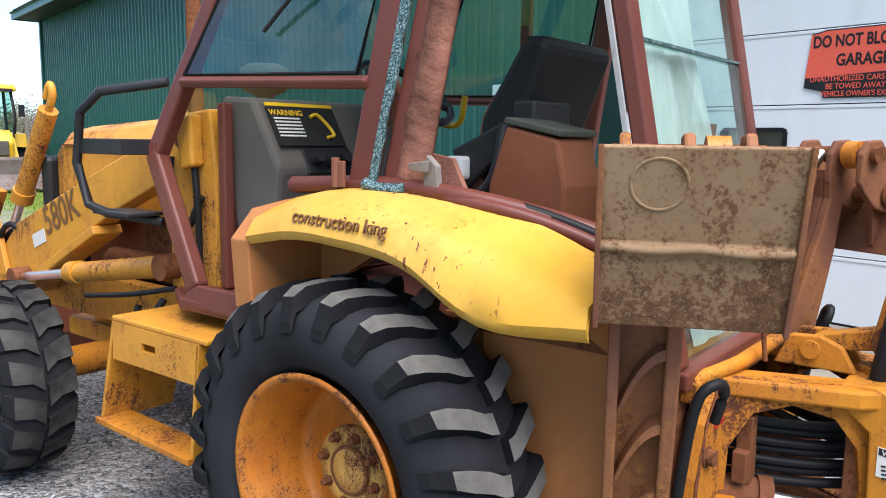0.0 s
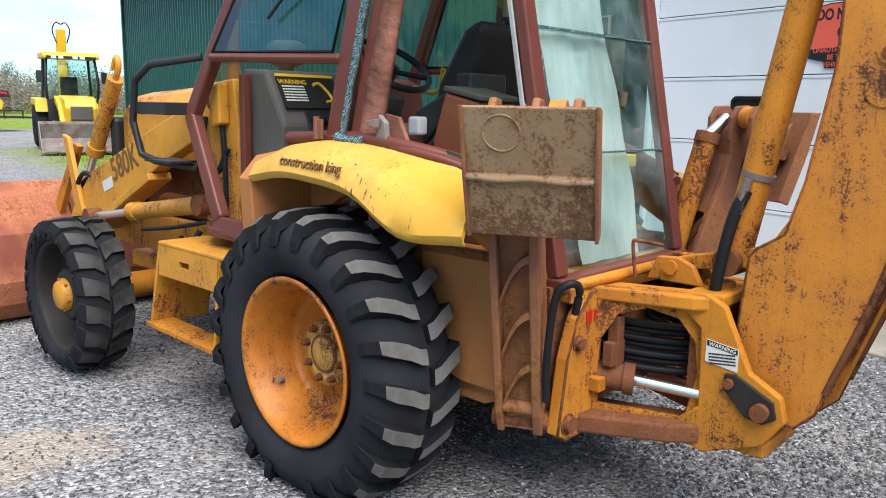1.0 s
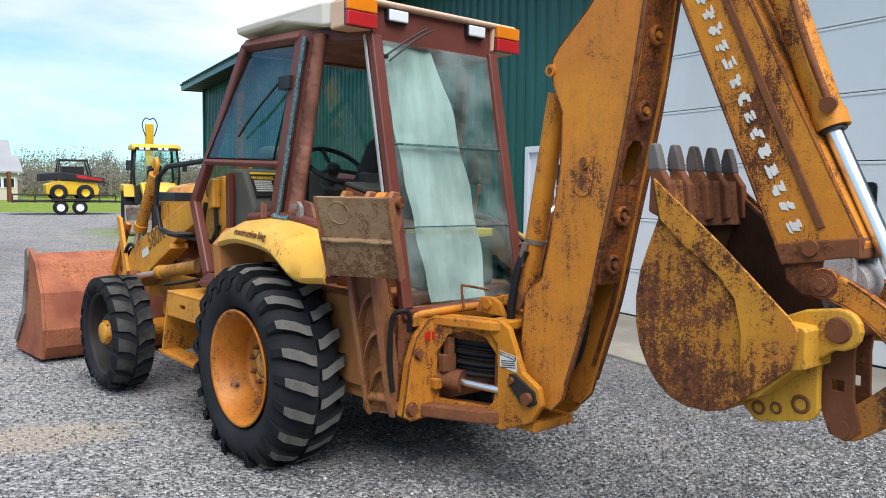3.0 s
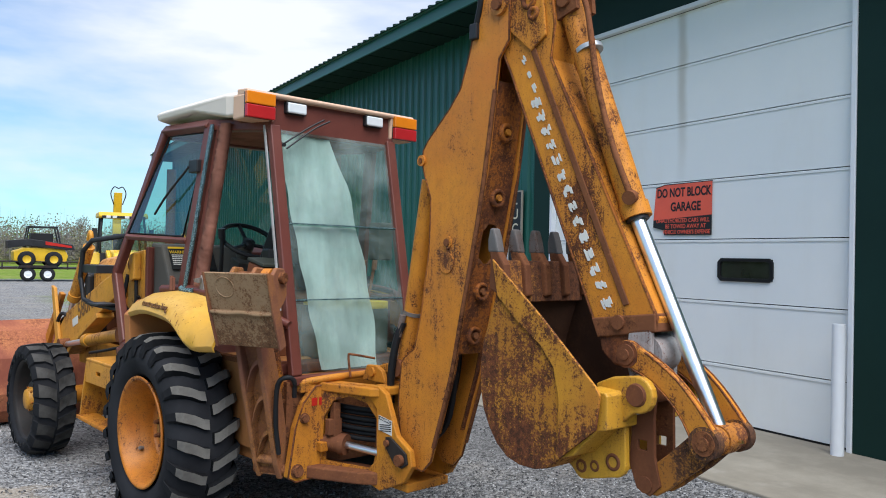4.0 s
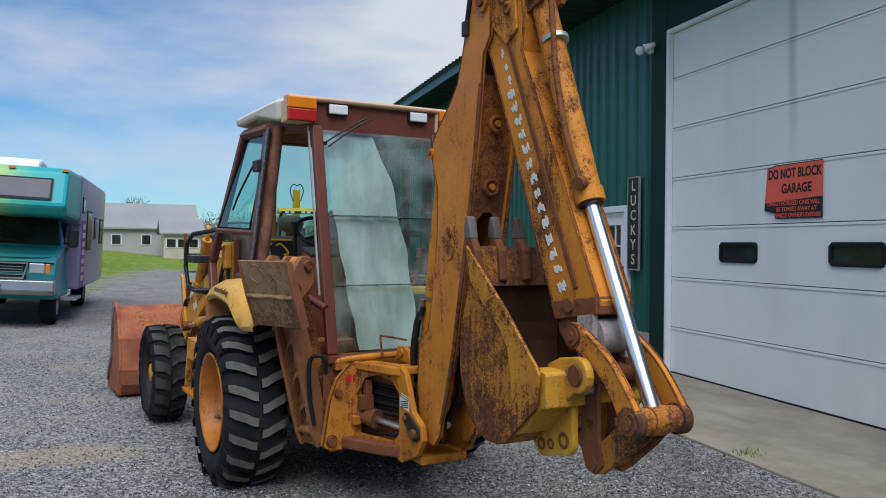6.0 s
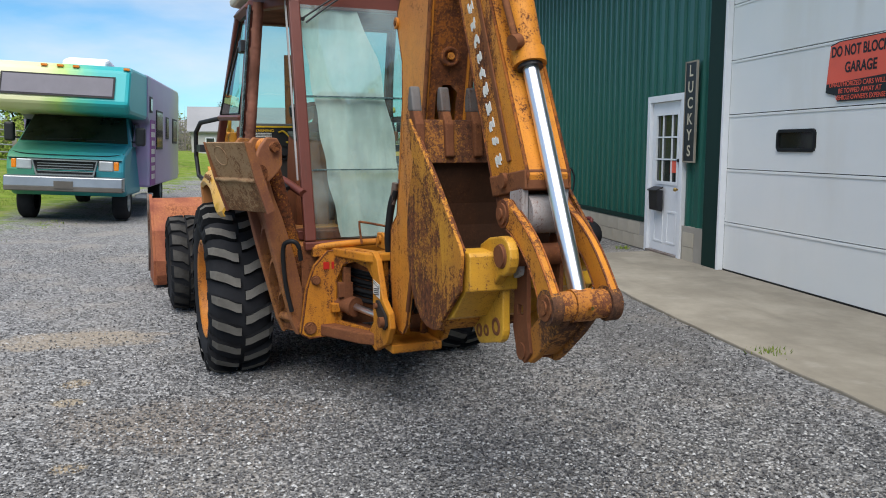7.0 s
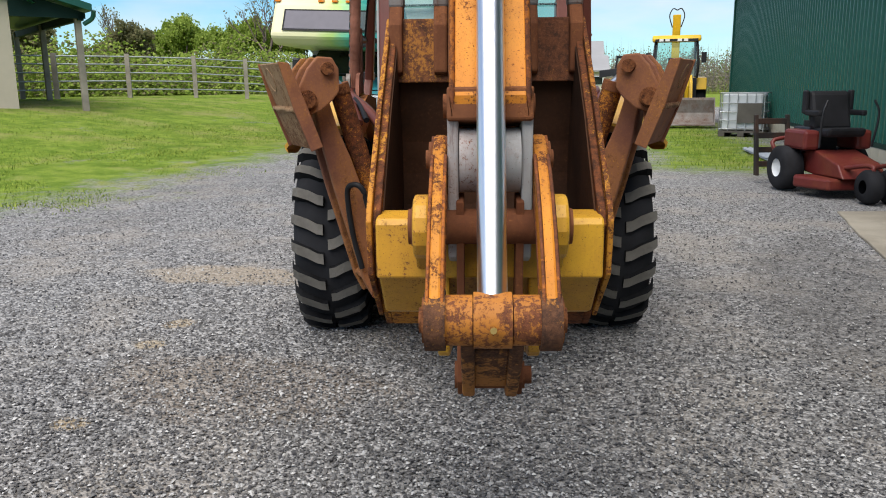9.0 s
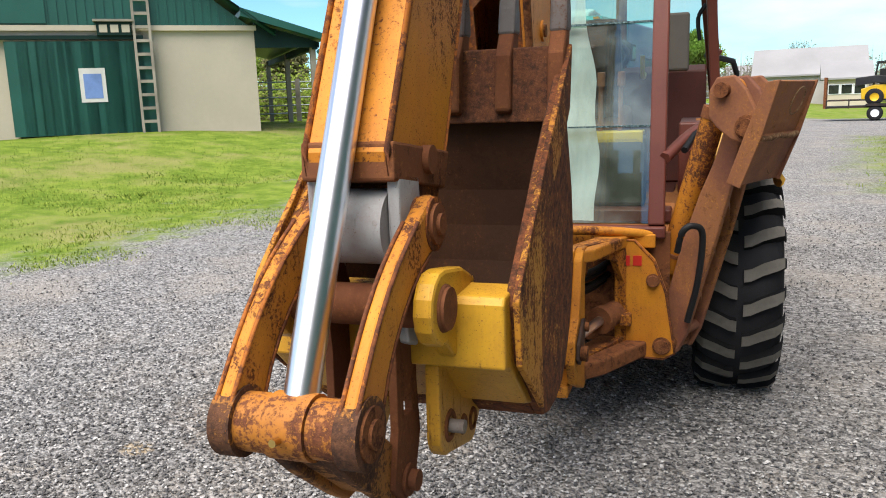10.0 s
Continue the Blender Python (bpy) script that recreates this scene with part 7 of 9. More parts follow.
# -- dipper --
DW = 0.09
dip_out = [(-1.895, 3.165), (-1.905, 3.205), (-1.94, 3.228), (-1.99, 3.225), (-2.01, 3.262), (-2.065, 3.264), (-2.175, 3.215), (-2.27, 3.075), (-2.40, 2.86), (-2.42, 2.70), (-2.40, 2.55), (-2.99, 1.40), (-2.985, 1.36), (-2.93, 1.345), (-2.70, 1.32), (-2.66, 1.40), (-2.16, 2.50), (-2.04, 2.74), (-1.97, 2.95)]
dip = part("dipper", Shape().prism(dip_out, -DW, DW, "x"), "dipper", hoe, "rust-streaked yellow dipper with a peeling white decal", bevel=0.012, at=ARM)
part("side_rib", Shape().prism([(-2.245, 2.68), (-2.275, 2.69), (-2.86, 1.45), (-2.83, 1.44)], -DW - 0.008, -DW, "x"), "rust", dip, bevel=0.004)
part("end_band", Shape().prism([(-2.985, 1.42), (-2.99, 1.345), (-2.70, 1.30), (-2.665, 1.38)], -DW - 0.008, DW + 0.008, "x"), "rust", dip, bevel=0.006)
for s in (-1, 1):
    part("head_plate", Shape().prism([(-1.885, 3.16), (-1.90, 3.21), (-1.94, 3.235), (-1.985, 3.225), (-2.09, 3.05), (-2.16, 2.98), (-2.28, 2.94), (-2.36, 2.84), (-2.38, 2.66), (-2.29, 2.60), (-2.15, 2.72), (-2.02, 2.80), (-1.95, 2.95)], DW * s, (DW + 0.016) * s, "x"), "dipper", dip, bevel=0.006)
    for by, bz_, br in ((-1.931, 3.172, 0.036), (-2.274, 2.842, 0.036), (-2.304, 2.774, 0.024), (-1.998, 3.02, 0.014)):
        hb = part("head_boss", Shape().lathe([(0.012, br + 0.012), (0.026, br + 0.008), (0.026, br * 0.62), (0.014, br * 0.55), (0.014, 0.0)], (0, 0, 0), "x", 20), "boomrust", dip, at=pose(DW * s if s > 0 else -DW, by, bz_, 0, 0, 0 if s > 0 else 180))
    part("side_bolt", Shape().rod((DW * s, -2.812, 1.372), ((DW + 0.022) * s, -2.812, 1.372), 0.030, n=18), "rust", dip)
for s in (-1, 1):
    part("worn_edge", Shape().tube([((DW - 0.004) * s, y, z) for y, z in dip_out + dip_out[:1]], 0.0075, n=5, fine=1), "boomrust", dip)
# peeling white decal: flakes in a stripe along the side
r5 = random.Random(21)
flakes = Shape()
for i in range(17):
    t = i / 16
    cy, cz = -2.222 - 0.520 * t, 2.565 - 1.115 * t
    for k in range(2 if i < 3 else 5):
        # torn scraps that together make one worn block
        a0, b0 = (k - 2) * 0.0095 + r5.uniform(-0.004, 0.004), r5.uniform(-0.010, 0.010)
        w, h = r5.uniform(0.005, 0.0085), r5.uniform(0.013, 0.024)
        corner = [(a0 - w * r5.uniform(0.5, 1), b0 - h), (a0 + w * r5.uniform(0.4, 1), b0 - h * r5.uniform(0.5, 1)), (a0 + w, b0 + h * r5.uniform(0.3, 1)), (a0 + w * r5.uniform(-0.4, 0.4), b0 + h), (a0 - w * r5.uniform(0.6, 1), b0 + h * r5.uniform(0.4, 1))]
        flakes.prism([(cy + 0.9 * a + 0.43 * b, cz - 0.43 * a + 0.9 * b) for a, b in corner], -DW - 0.003 - 0.0002 * r5.random(), -DW + 0.003, "x")
tagged(part("peeling_decal", flakes, "paper", dip), kind="stuff")
for s in (-1, 1):
    part("fork_plate", Shape().prism([(-2.97, 1.36), (-2.86, 1.345), (-2.85, 1.22), (-2.875, 1.12), (-2.90, 1.00), (-2.95, 1.02), (-2.97, 1.12)], 0.072 * s, 0.098 * s, "x"), "greypaint", dip, bevel=0.006)
part("dipper_foot", Shape().prism([(-2.86, 1.34), (-2.70, 1.31), (-2.715, 1.24), (-2.78, 1.19), (-2.88, 1.185), (-2.90, 1.25)], -0.086, 0.086, "x"), "boomrust", dip, bevel=0.01)
part("fork_web", Shape().rod((-0.07, -2.93, 1.25), (0.07, -2.93, 1.25), 0.075, n=20), "greypaint", dip)
# bucket cylinder along the back of the dipper
cy0, cy1, lk = Vector((0, -2.44, 2.80)), Vector((0, -2.824, 1.810)), Vector((0, -3.232, 0.955))
buc = part("bucket_cylinder", Shape().rod(cy0, cy1, 0.058, n=24).rod(cy1 + (cy0 - cy1) * 0.06, cy1, 0.066, n=24), "dipper", hoe, "yellow bucket cylinder", at=ARM)
part("rod", Shape().rod(cy1, lk, 0.0315, n=24), "chrome", buc, "bright chrome cylinder rod")
part("gland", Shape().rod(cy1 + (cy0 - cy1) * 0.004, cy1 - (cy0 - cy1) * 0.012, 0.05, n=20), "black", buc)
part("port", Shape().rod((-0.05, -2.83, 1.90), (-0.085, -2.84, 1.89), 0.03, n=14), "rust", buc)
part("feed_pipe", Shape().tube([(-0.07, -2.83, 1.92), (-0.085, -2.76, 2.1), (-0.07, -2.66, 2.38), (-0.05, -2.60, 2.62), (-0.03, -2.55, 2.78), (-0.03, -2.48, 2.92)], 0.014), "rust", buc)
part("tie_band", Shape().rod((0, -2.545, 2.585), (0, -2.553, 2.565), 0.064, n=20), "galv", buc)
part("cylinder_mount", Shape().prism([(-2.33, 3.0), (-2.52, 2.86), (-2.53, 2.76), (-2.40, 2.72), (-2.33, 2.8)], -0.07, -0.045, "x").prism([(-2.33, 3.0), (-2.52, 2.86), (-2.53, 2.76), (-2.40, 2.72), (-2.33, 2.8)], 0.045, 0.07, "x").rod((-0.085, -2.46, 2.81), (0.085, -2.46, 2.81), 0.035), "rust", dip)
# hoses looping over the head
part("loop_hose", Shape().tube([(-0.12, -1.925, 2.76), (-0.125, -1.963, 2.96), (-0.13, -1.823, 3.12), (-0.13, -1.66, 3.25), (-0.13, -1.595, 3.385), (-0.12, -1.66, 3.50), (-0.11, -1.79, 3.54), (-0.10, -1.925, 3.52), (-0.08, -2.075, 3.41), (-0.06, -2.15, 3.27)], 0.015), "hose", hoe, "black hydraulic hose looping over the dipper head", at=ARM)
part("loop_hose", Shape().tube([(0.06, -1.86, 3.12), (0.05, -1.85, 3.27), (0.04, -1.87, 3.38), (0.03, -1.95, 3.445), (0.02, -2.045, 3.46), (0.02, -2.13, 3.39), (0.02, -2.164, 3.25)], 0.015), "hose", hoe, at=ARM)
part("feed_hose", Shape().tube([(-0.06, -2.10, 3.28), (-0.10, -2.16, 3.14), (-0.11, -2.28, 3.0), (-0.08, -2.42, 2.87)], 0.017), "hose", hoe, at=ARM)
part("feed_hose", Shape().tube([(0.02, -2.16, 3.25), (0.0, -2.24, 3.08), (-0.03, -2.36, 2.95), (-0.03, -2.45, 2.86)], 0.017), "hose", hoe, at=ARM)
part("hose_pivot", Shape().rod((-0.07, -2.12, 3.265), (0.05, -2.14, 3.25), 0.028, n=14), "boomrust", hoe, at=ARM)
part("hose_clip", Shape().box((-0.14, -1.95, 2.72), (-0.10, -1.90, 2.80)), "black", hoe, bevel=0.006, at=ARM)
parts("pipe_joint", Shape().rod((-0.035, -2.47, 2.93), (-0.035, -2.50, 2.86), 0.024, n=12).rod((-0.075, -2.46, 2.92), (-0.07, -2.485, 2.85), 0.024, n=12), "galv", hoe, at=ARM)

# -- bucket linkage --
PIN_U, PIN_B, PIN_L, PIN_H = (-2.877, 1.248), (-2.96, 1.098), (-3.232, 0.952), (-2.94, 0.724)
def strap(p, q, r0, r1, bow=0.0, waist=0.7):
    """Outline of a bar with round ends from p to q, its middle bowed to one side."""
    d = math.atan2(q[1] - p[1], q[0] - p[0])
    deg, span = math.degrees(d), math.hypot(q[0] - p[0], q[1] - p[1])
    nx, ny = -math.sin(d), math.cos(d)
    left, right = [], []
    for i in range(1, 8):
        t = i / 8
        b = bow * (1 - (2 * t - 1) ** 2)
        w = (r0 + (r1 - r0) * t) * (waist + (1 - waist) * abs(2 * t - 1) ** 3)
        cy, cz = p[0] + (q[0] - p[0]) * t + nx * b, p[1] + (q[1] - p[1]) * t + ny * b
        left.append((cy + nx * w, cz + ny * w))
        right.append((cy - nx * w, cz - ny * w))
    return arc(p[0], p[1], r0, deg + 90, deg + 270, 8) + right + arc(q[0], q[1], r1, deg - 90, deg + 90, 8) + left[::-1]
for s in (-1, 1):
    lkp = part("side_link", Shape().prism(strap(PIN_U, PIN_L, 0.058, 0.060, bow=-0.05, waist=0.72), 0.100 * s, 0.134 * s, "x"), "link", hoe, "worn yellow bucket side link", bevel=0.010, at=ARM)
    for e in (0.102, 0.132):
        part("worn_edge", Shape().tube([(e * s, y, z) for y, z in strap(PIN_U, PIN_L, 0.0565, 0.0585, bow=-0.05, waist=0.72)[9:]], 0.0045, n=5, fine=1), "boomrust", lkp)
    part("link_hub", Shape().rod((0.096 * s, *PIN_L), (0.138 * s, *PIN_L), 0.063, n=24), "caststeel", lkp, bevel=0.006)
    part("link_hub", Shape().rod((0.097 * s, *PIN_U), (0.137 * s, *PIN_U), 0.055, n=24), "boomrust", lkp, bevel=0.006)
    parts("link_pin", Shape().rod((0.13 * s, *PIN_U), (0.144 * s, *PIN_U), 0.042, n=20).rod((0.13 * s, *PIN_L), (0.143 * s, *PIN_L), 0.047, n=20).rod((0.14 * s, *PIN_L), (0.150 * s, *PIN_L), 0.026, n=14).rod((0.142 * s, *PIN_U), (0.152 * s, *PIN_U), 0.022, n=14), "rust", lkp)
cross = parts("link_cross_pin", Shape().rod((-0.100, *PIN_L), (-0.041, *PIN_L), 0.052, n=24).rod((0.041, *PIN_L), (0.100, *PIN_L), 0.052, n=24), "crossrust", hoe, at=ARM, bevel=0.004)[0]
part("rod_eye", Shape().rod((-0.039, *PIN_L), (0.039, *PIN_L), 0.058, n=24), "crossrust", cross, bevel=0.006)
part("grease_nipple", Shape().rod((0, PIN_L[0] - 0.065, PIN_L[1]), (0, PIN_L[0] - 0.082, PIN_L[1] + 0.003), 0.007, n=8), "brass", cross)
low = [(PIN_L[0] - 0.035, PIN_L[1] + 0.01), (-3.235, 0.895), (-3.17, 0.83), (-3.03, 0.715), (-2.985, 0.685), (-2.935, 0.685), (-2.905, 0.72), (-2.93, 0.775), (-3.03, 0.86), (-3.12, 0.945), (-3.17, 0.985)]
hl = part("lower_link", Shape().prism(low, -0.066, -0.036, "x").prism(low, 0.036, 0.066, "x").prism([(-3.19, 0.87), (-3.02, 0.725), (-2.955, 0.70), (-2.94, 0.745), (-3.02, 0.80), (-3.16, 0.90)], -0.040, 0.040, "x"), "caststeel", hoe, "rusty cast lower bucket link", bevel=0.007, at=ARM)
parts("link_pin", Shape().rod((-0.085, *PIN_H), (0.085, *PIN_H), 0.034, n=18).rod((0.085, *PIN_H), (0.102, *PIN_H), 0.022, n=12), "rust", hl)
for s in (-1, 1):
    part("coupler_plate", Shape().ring([(-2.99, 1.16), (-2.90, 1.17), (-2.865, 1.10), (-2.87, 0.92), (-2.86, 0.80), (-2.90, 0.70), (-2.96, 0.68), (-3.01, 0.73), (-2.98, 0.84), (-2.975, 1.0)], [(-2.945, 0.86), (-2.90, 0.86), (-2.90, 0.90), (-2.945, 0.90)], 0.060 * s, 0.078 * s, "x", n=16), "rust", hoe, "rusty coupler plate", bevel=0.004, at=ARM)
part("pivot_tube", Shape().rod((-0.19, *PIN_B), (0.19, *PIN_B), 0.042, n=20), "rust", hoe, at=ARM)

# -- digging bucket, open side to the rear --
KW = 0.29
shell = [(-2.27, 1.60), (-2.28, 1.46), (-2.235, 1.34), (-2.203, 1.25), (-2.186, 1.14), (-2.19, 1.03), (-2.212, 0.94), (-2.25, 0.865), (-2.30, 0.80), (-2.365, 0.752), (-2.44, 0.732), (-2.53, 0.732), (-2.60, 0.75), (-2.645, 0.785), (-2.72, 0.86), (-2.82, 0.95)]
ins = [(y + 0.024 * (-2.5 - y) / max(0.05, math.hypot(y + 2.5, z - 1.12)), z + 0.024 * (1.12 - z) / max(0.05, math.hypot(y + 2.5, z - 1.12))) for y, z in shell]
kb = part("digging_bucket", Shape().prism(shell + ins[::-1], -KW + 0.02, KW - 0.02, "x"), "bucket", hoe, "rusty yellow digging bucket with worn teeth", at=ARM, bevel=0.004)
# thin sheets over the inner faces, much darker brown than the outside
part("scoop_lining", Shape().prism(ins + [(y - 0.004 if z > 0.8 else y, z + 0.004) for y, z in ins][::-1], -KW + 0.022, KW - 0.022, "x"), "scoop", kb, "dark brown inside of the bucket")
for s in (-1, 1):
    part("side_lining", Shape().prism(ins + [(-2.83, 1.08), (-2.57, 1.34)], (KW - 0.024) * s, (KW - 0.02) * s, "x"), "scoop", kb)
    part("side_plate", Shape().prism(shell + [(-2.855, 1.08), (-2.84, 1.115), (-2.57, 1.355)], (KW - 0.02) * s, KW * s, "x"), "bucket", kb, bevel=0.004)
    part("side_cutter", Shape().prism([(-2.262, 1.625), (-2.30, 1.46), (-2.43, 1.35), (-2.56, 1.265), (-2.635, 1.18), (-2.665, 1.06), (-2.668, 0.93), (-2.655, 0.79), (-2.72, 0.845), (-2.858, 0.955), (-2.876, 1.095), (-2.852, 1.13), (-2.57, 1.378)], KW * s, (KW + 0.014) * s, "x"), "cutter", kb, bevel=0.003)
part("lip_plate", Shape().prism([(-2.262, 1.62), (-2.285, 1.43), (-2.325, 1.43), (-2.30, 1.62)], -KW, KW, "x"), "lip", kb, bevel=0.004)
for i in range(5):
    x = -KW + 0.018 + i * (2 * KW - 0.036) / 4
    part("tooth_adapter", Shape().prism([(-2.235, 1.49), (-2.24, 1.62), (-2.225, 1.69), (-2.265, 1.69), (-2.33, 1.60), (-2.345, 1.46), (-2.325, 1.45)], x - 0.021, x + 0.021, "x"), "rust", kb, bevel=0.008)
    part("tooth", Shape().prism([(-2.225, 1.655), (-2.222, 1.71), (-2.235, 1.765), (-2.258, 1.765), (-2.275, 1.72), (-2.292, 1.655)], x - 0.023, x + 0.023, "x"), "toothsteel", kb, "worn bare-steel tooth", bevel=0.008)
# yellow hinge box and its ears
part("hinge_box", Shape().prism([(-2.78, 1.11), (-2.885, 1.105), (-2.895, 1.09), (-2.895, 0.957), (-2.85, 0.947), (-2.725, 0.825), (-2.64, 0.795), (-2.62, 0.82), (-2.70, 0.93)], -KW + 0.012, KW - 0.012, "x"), "bright", kb, bevel=0.006)
for s in (-1, 1):
    part("hinge_ear", Shape().prism([(-2.76, 1.12), (-2.84, 1.155)] + arc(PIN_B[0], PIN_B[1] , 0.075, 80, 280, 8) + [(-2.86, 0.95), (-2.76, 0.90)], 0.138 * s, 0.178 * s, "x"), "bright", kb, bevel=0.008)
    part("ear_pin", Shape().lathe([(0.176 * s, 0.048), (0.183 * s, 0.046), (0.183 * s, 0.034), (0.177 * s, 0.030), (0.177 * s, 0.0)], (0, *PIN_B), n=22), "rust", kb)
    # plate with three bored bosses below the box
    ear = part("lower_ear", Shape().prism([(-2.56, 0.77), (-2.70, 0.90), (-2.80, 0.96), (-2.875, 0.962)] + arc(-2.82, 0.795, 0.062, 165, 270, 6) + arc(-2.66, 0.742, 0.048, 250, 330, 5), 0.098 * s, 0.130 * s, "x"), "bright", kb, bevel=0.006)
    for cy, cz, r in ((-2.818, 0.797, 0.034), (-2.725, 0.762, 0.022), (-2.655, 0.748, 0.026)):
        part("ear_boss", Shape().lathe([(0.128 * s, r + 0.004), (0.134 * s, r), (0.134 * s, r * 0.66), (0.118 * s, r * 0.6), (0.118 * s, 0.0)], (0, cy, cz), n=20), "rust", ear)
part("ear_pin", Shape().rod((0.13, -2.818, 0.797), (0.165, -2.818, 0.797), 0.015, n=12), "steel", kb)



# ---- motorhome on the edge of the grass ----
def blend_paint(name, stops, axis, lo, hi, rough=0.4):
    """Airbrushed paint that runs through several colours along one axis."""
    m, nt, b = mat_base(name, rough)
    co = nt.nodes.new("ShaderNodeTexCoord")
    sp = nt.nodes.new("ShaderNodeSeparateXYZ")
    nt.links.new(co.outputs["Object"], sp.inputs[0])
    wob = math_node(nt, "MULTIPLY", math_node(nt, "SUBTRACT", noise_node(nt, 1.6, 5), 0.5), (hi - lo) * 0.35)
    t = nt.nodes.new("ShaderNodeMapRange")
    t.inputs["From Min"].default_value, t.inputs["From Max"].default_value = lo, hi
    nt.links.new(math_node(nt, "ADD", sp.outputs[axis], wob), t.inputs["Value"])
    r = nt.nodes.new("ShaderNodeValToRGB")
    els = r.color_ramp.elements
    els[0].position, els[0].color = stops[0][0], (*stops[0][1], 1)
    els[1].position, els[1].color = stops[-1][0], (*stops[-1][1], 1)
    for p, c in stops[1:-1]:
        els.new(p).color = (*c, 1)
    nt.links.new(t.outputs["Result"], r.inputs["Fac"])
    nt.links.new(r.outputs["Color"], b.inputs["Base Color"])
    return m


M["rv_front"] = blend_paint("cream_lime_turquoise_paint", [(0.0, (0.66, 0.62, 0.40)), (0.36, (0.60, 0.62, 0.33)), (0.52, (0.36, 0.52, 0.15)), (0.64, (0.08, 0.40, 0.27)), (0.78, (0.02, 0.34, 0.33)), (1.0, (0.02, 0.32, 0.35))], "X", -1.15, 1.15)
M["coverglass"] = plain("grey_violet_window_cover", (0.085, 0.08, 0.105), 0.35, vary=0.1, bump=0.02)
M["rv_cab"] = blend_paint("turquoise_paint", [(0.0, (0.08, 0.27, 0.15)), (0.5, (0.03, 0.25, 0.22)), (1.0, (0.03, 0.22, 0.28))], "X", -1.0, 1.0)
M["rv_side"] = blend_paint("purple_mural_paint", [(0.0, (0.10, 0.26, 0.26)), (0.3, (0.29, 0.19, 0.38)), (0.7, (0.36, 0.30, 0.45)), (1.0, (0.46, 0.48, 0.30))], "Y", 1.0, 7.5)
rv = thing("motorhome", pose(-3.02, 12.0, 0.05, 0, 2.6, 5.0) @ Matrix.Diagonal((1.065, 1.0, 1.0, 1.0)), "turquoise and purple painted motorhome parked on the grass edge", "motorhome")
part("coach_body", Shape().prism([(2.5, 0.62), (7.6, 0.62), (7.7, 0.8), (7.7, 2.94), (7.5, 3.04), (2.2, 3.04), (2.2, 2.1), (2.5, 2.0)], -1.19, 1.19, "x"), "rv_side", rv, bevel=0.05)
oc = part("overcab", Shape().prism([(0.05, 2.28), (0.25, 2.12), (2.3, 2.08), (2.3, 3.04), (0.55, 3.02), (0.32, 2.94)], -1.17, 1.17, "x"), "rv_front", rv, "cream to turquoise overcab bunk", bevel=0.07)
part("overcab_window", Shape().prism([(0.095, 2.42), (0.238, 2.77), (0.218, 2.775), (0.075, 2.425)], -0.90, 0.90, "x"), "coverglass", oc, "long grey covered window", bevel=0.006)
part("window_gasket", Shape().ring([(-0.93, 2.39), (0.93, 2.39), (0.93, 2.80), (-0.93, 2.80)], [(-0.90, 2.42), (0.90, 2.42), (0.90, 2.77), (-0.90, 2.77)], -0.008, 0.004, "y").lean(0.082, 2.42, 0.143 / 0.35), "gasket", oc)
for x in (-1.1, -0.26, 0.0, 0.26, 1.1):
    part("marker_lamp", Shape().box((x - 0.05, 0.30, 2.945), (x + 0.05, 0.40, 2.985)), "amber", oc)
part("air_conditioner", Shape().prism([(1.9, 3.03), (3.0, 3.03), (2.95, 3.26), (2.4, 3.32), (2.0, 3.24)], -0.35, 0.45, "x"), "white", rv, bevel=0.06)
van = Shape().prism([(0.75, 0.62), (0.62, 1.0), (0.66, 1.24), (0.80, 1.36), (1.35, 1.52), (1.95, 2.1), (2.6, 2.1), (2.6, 0.5), (0.95, 0.5)], -1.0, 1.0, "x")
van.v = [(x * (0.85 if z > 2 else 1.0), y, z) for x, y, z in van.v]
cabv = part("van_cab", van, "rv_cab", rv, "turquoise van cab", bevel=0.06)
scr = Shape().prism([(1.40, 1.545), (1.365, 1.555), (1.90, 2.085), (1.93, 2.07)], -0.95, 0.95, "x")
scr.v = [(x * (0.87 if z > 2 else 1.0), y, z) for x, y, z in scr.v]
part("windscreen", scr, "darkglass", cabv)
part("hood_line", Shape().tube([(-0.97, 0.80, 1.345), (-0.6, 0.70, 1.30), (0.6, 0.70, 1.30), (0.97, 0.80, 1.345)], 0.008, n=4), "gasket", cabv)
part("lamp_line", Shape().box((-0.96, 0.612, 1.215), (0.96, 0.66, 1.227)), "gasket", cabv)
part("wiper", Shape().tube([(-0.5, 1.40, 1.585), (0.0, 1.42, 1.61), (0.12, 1.44, 1.63)], 0.014, n=5).tube([(0.2, 1.40, 1.585), (0.7, 1.42, 1.61)], 0.014, n=5), "black", cabv)
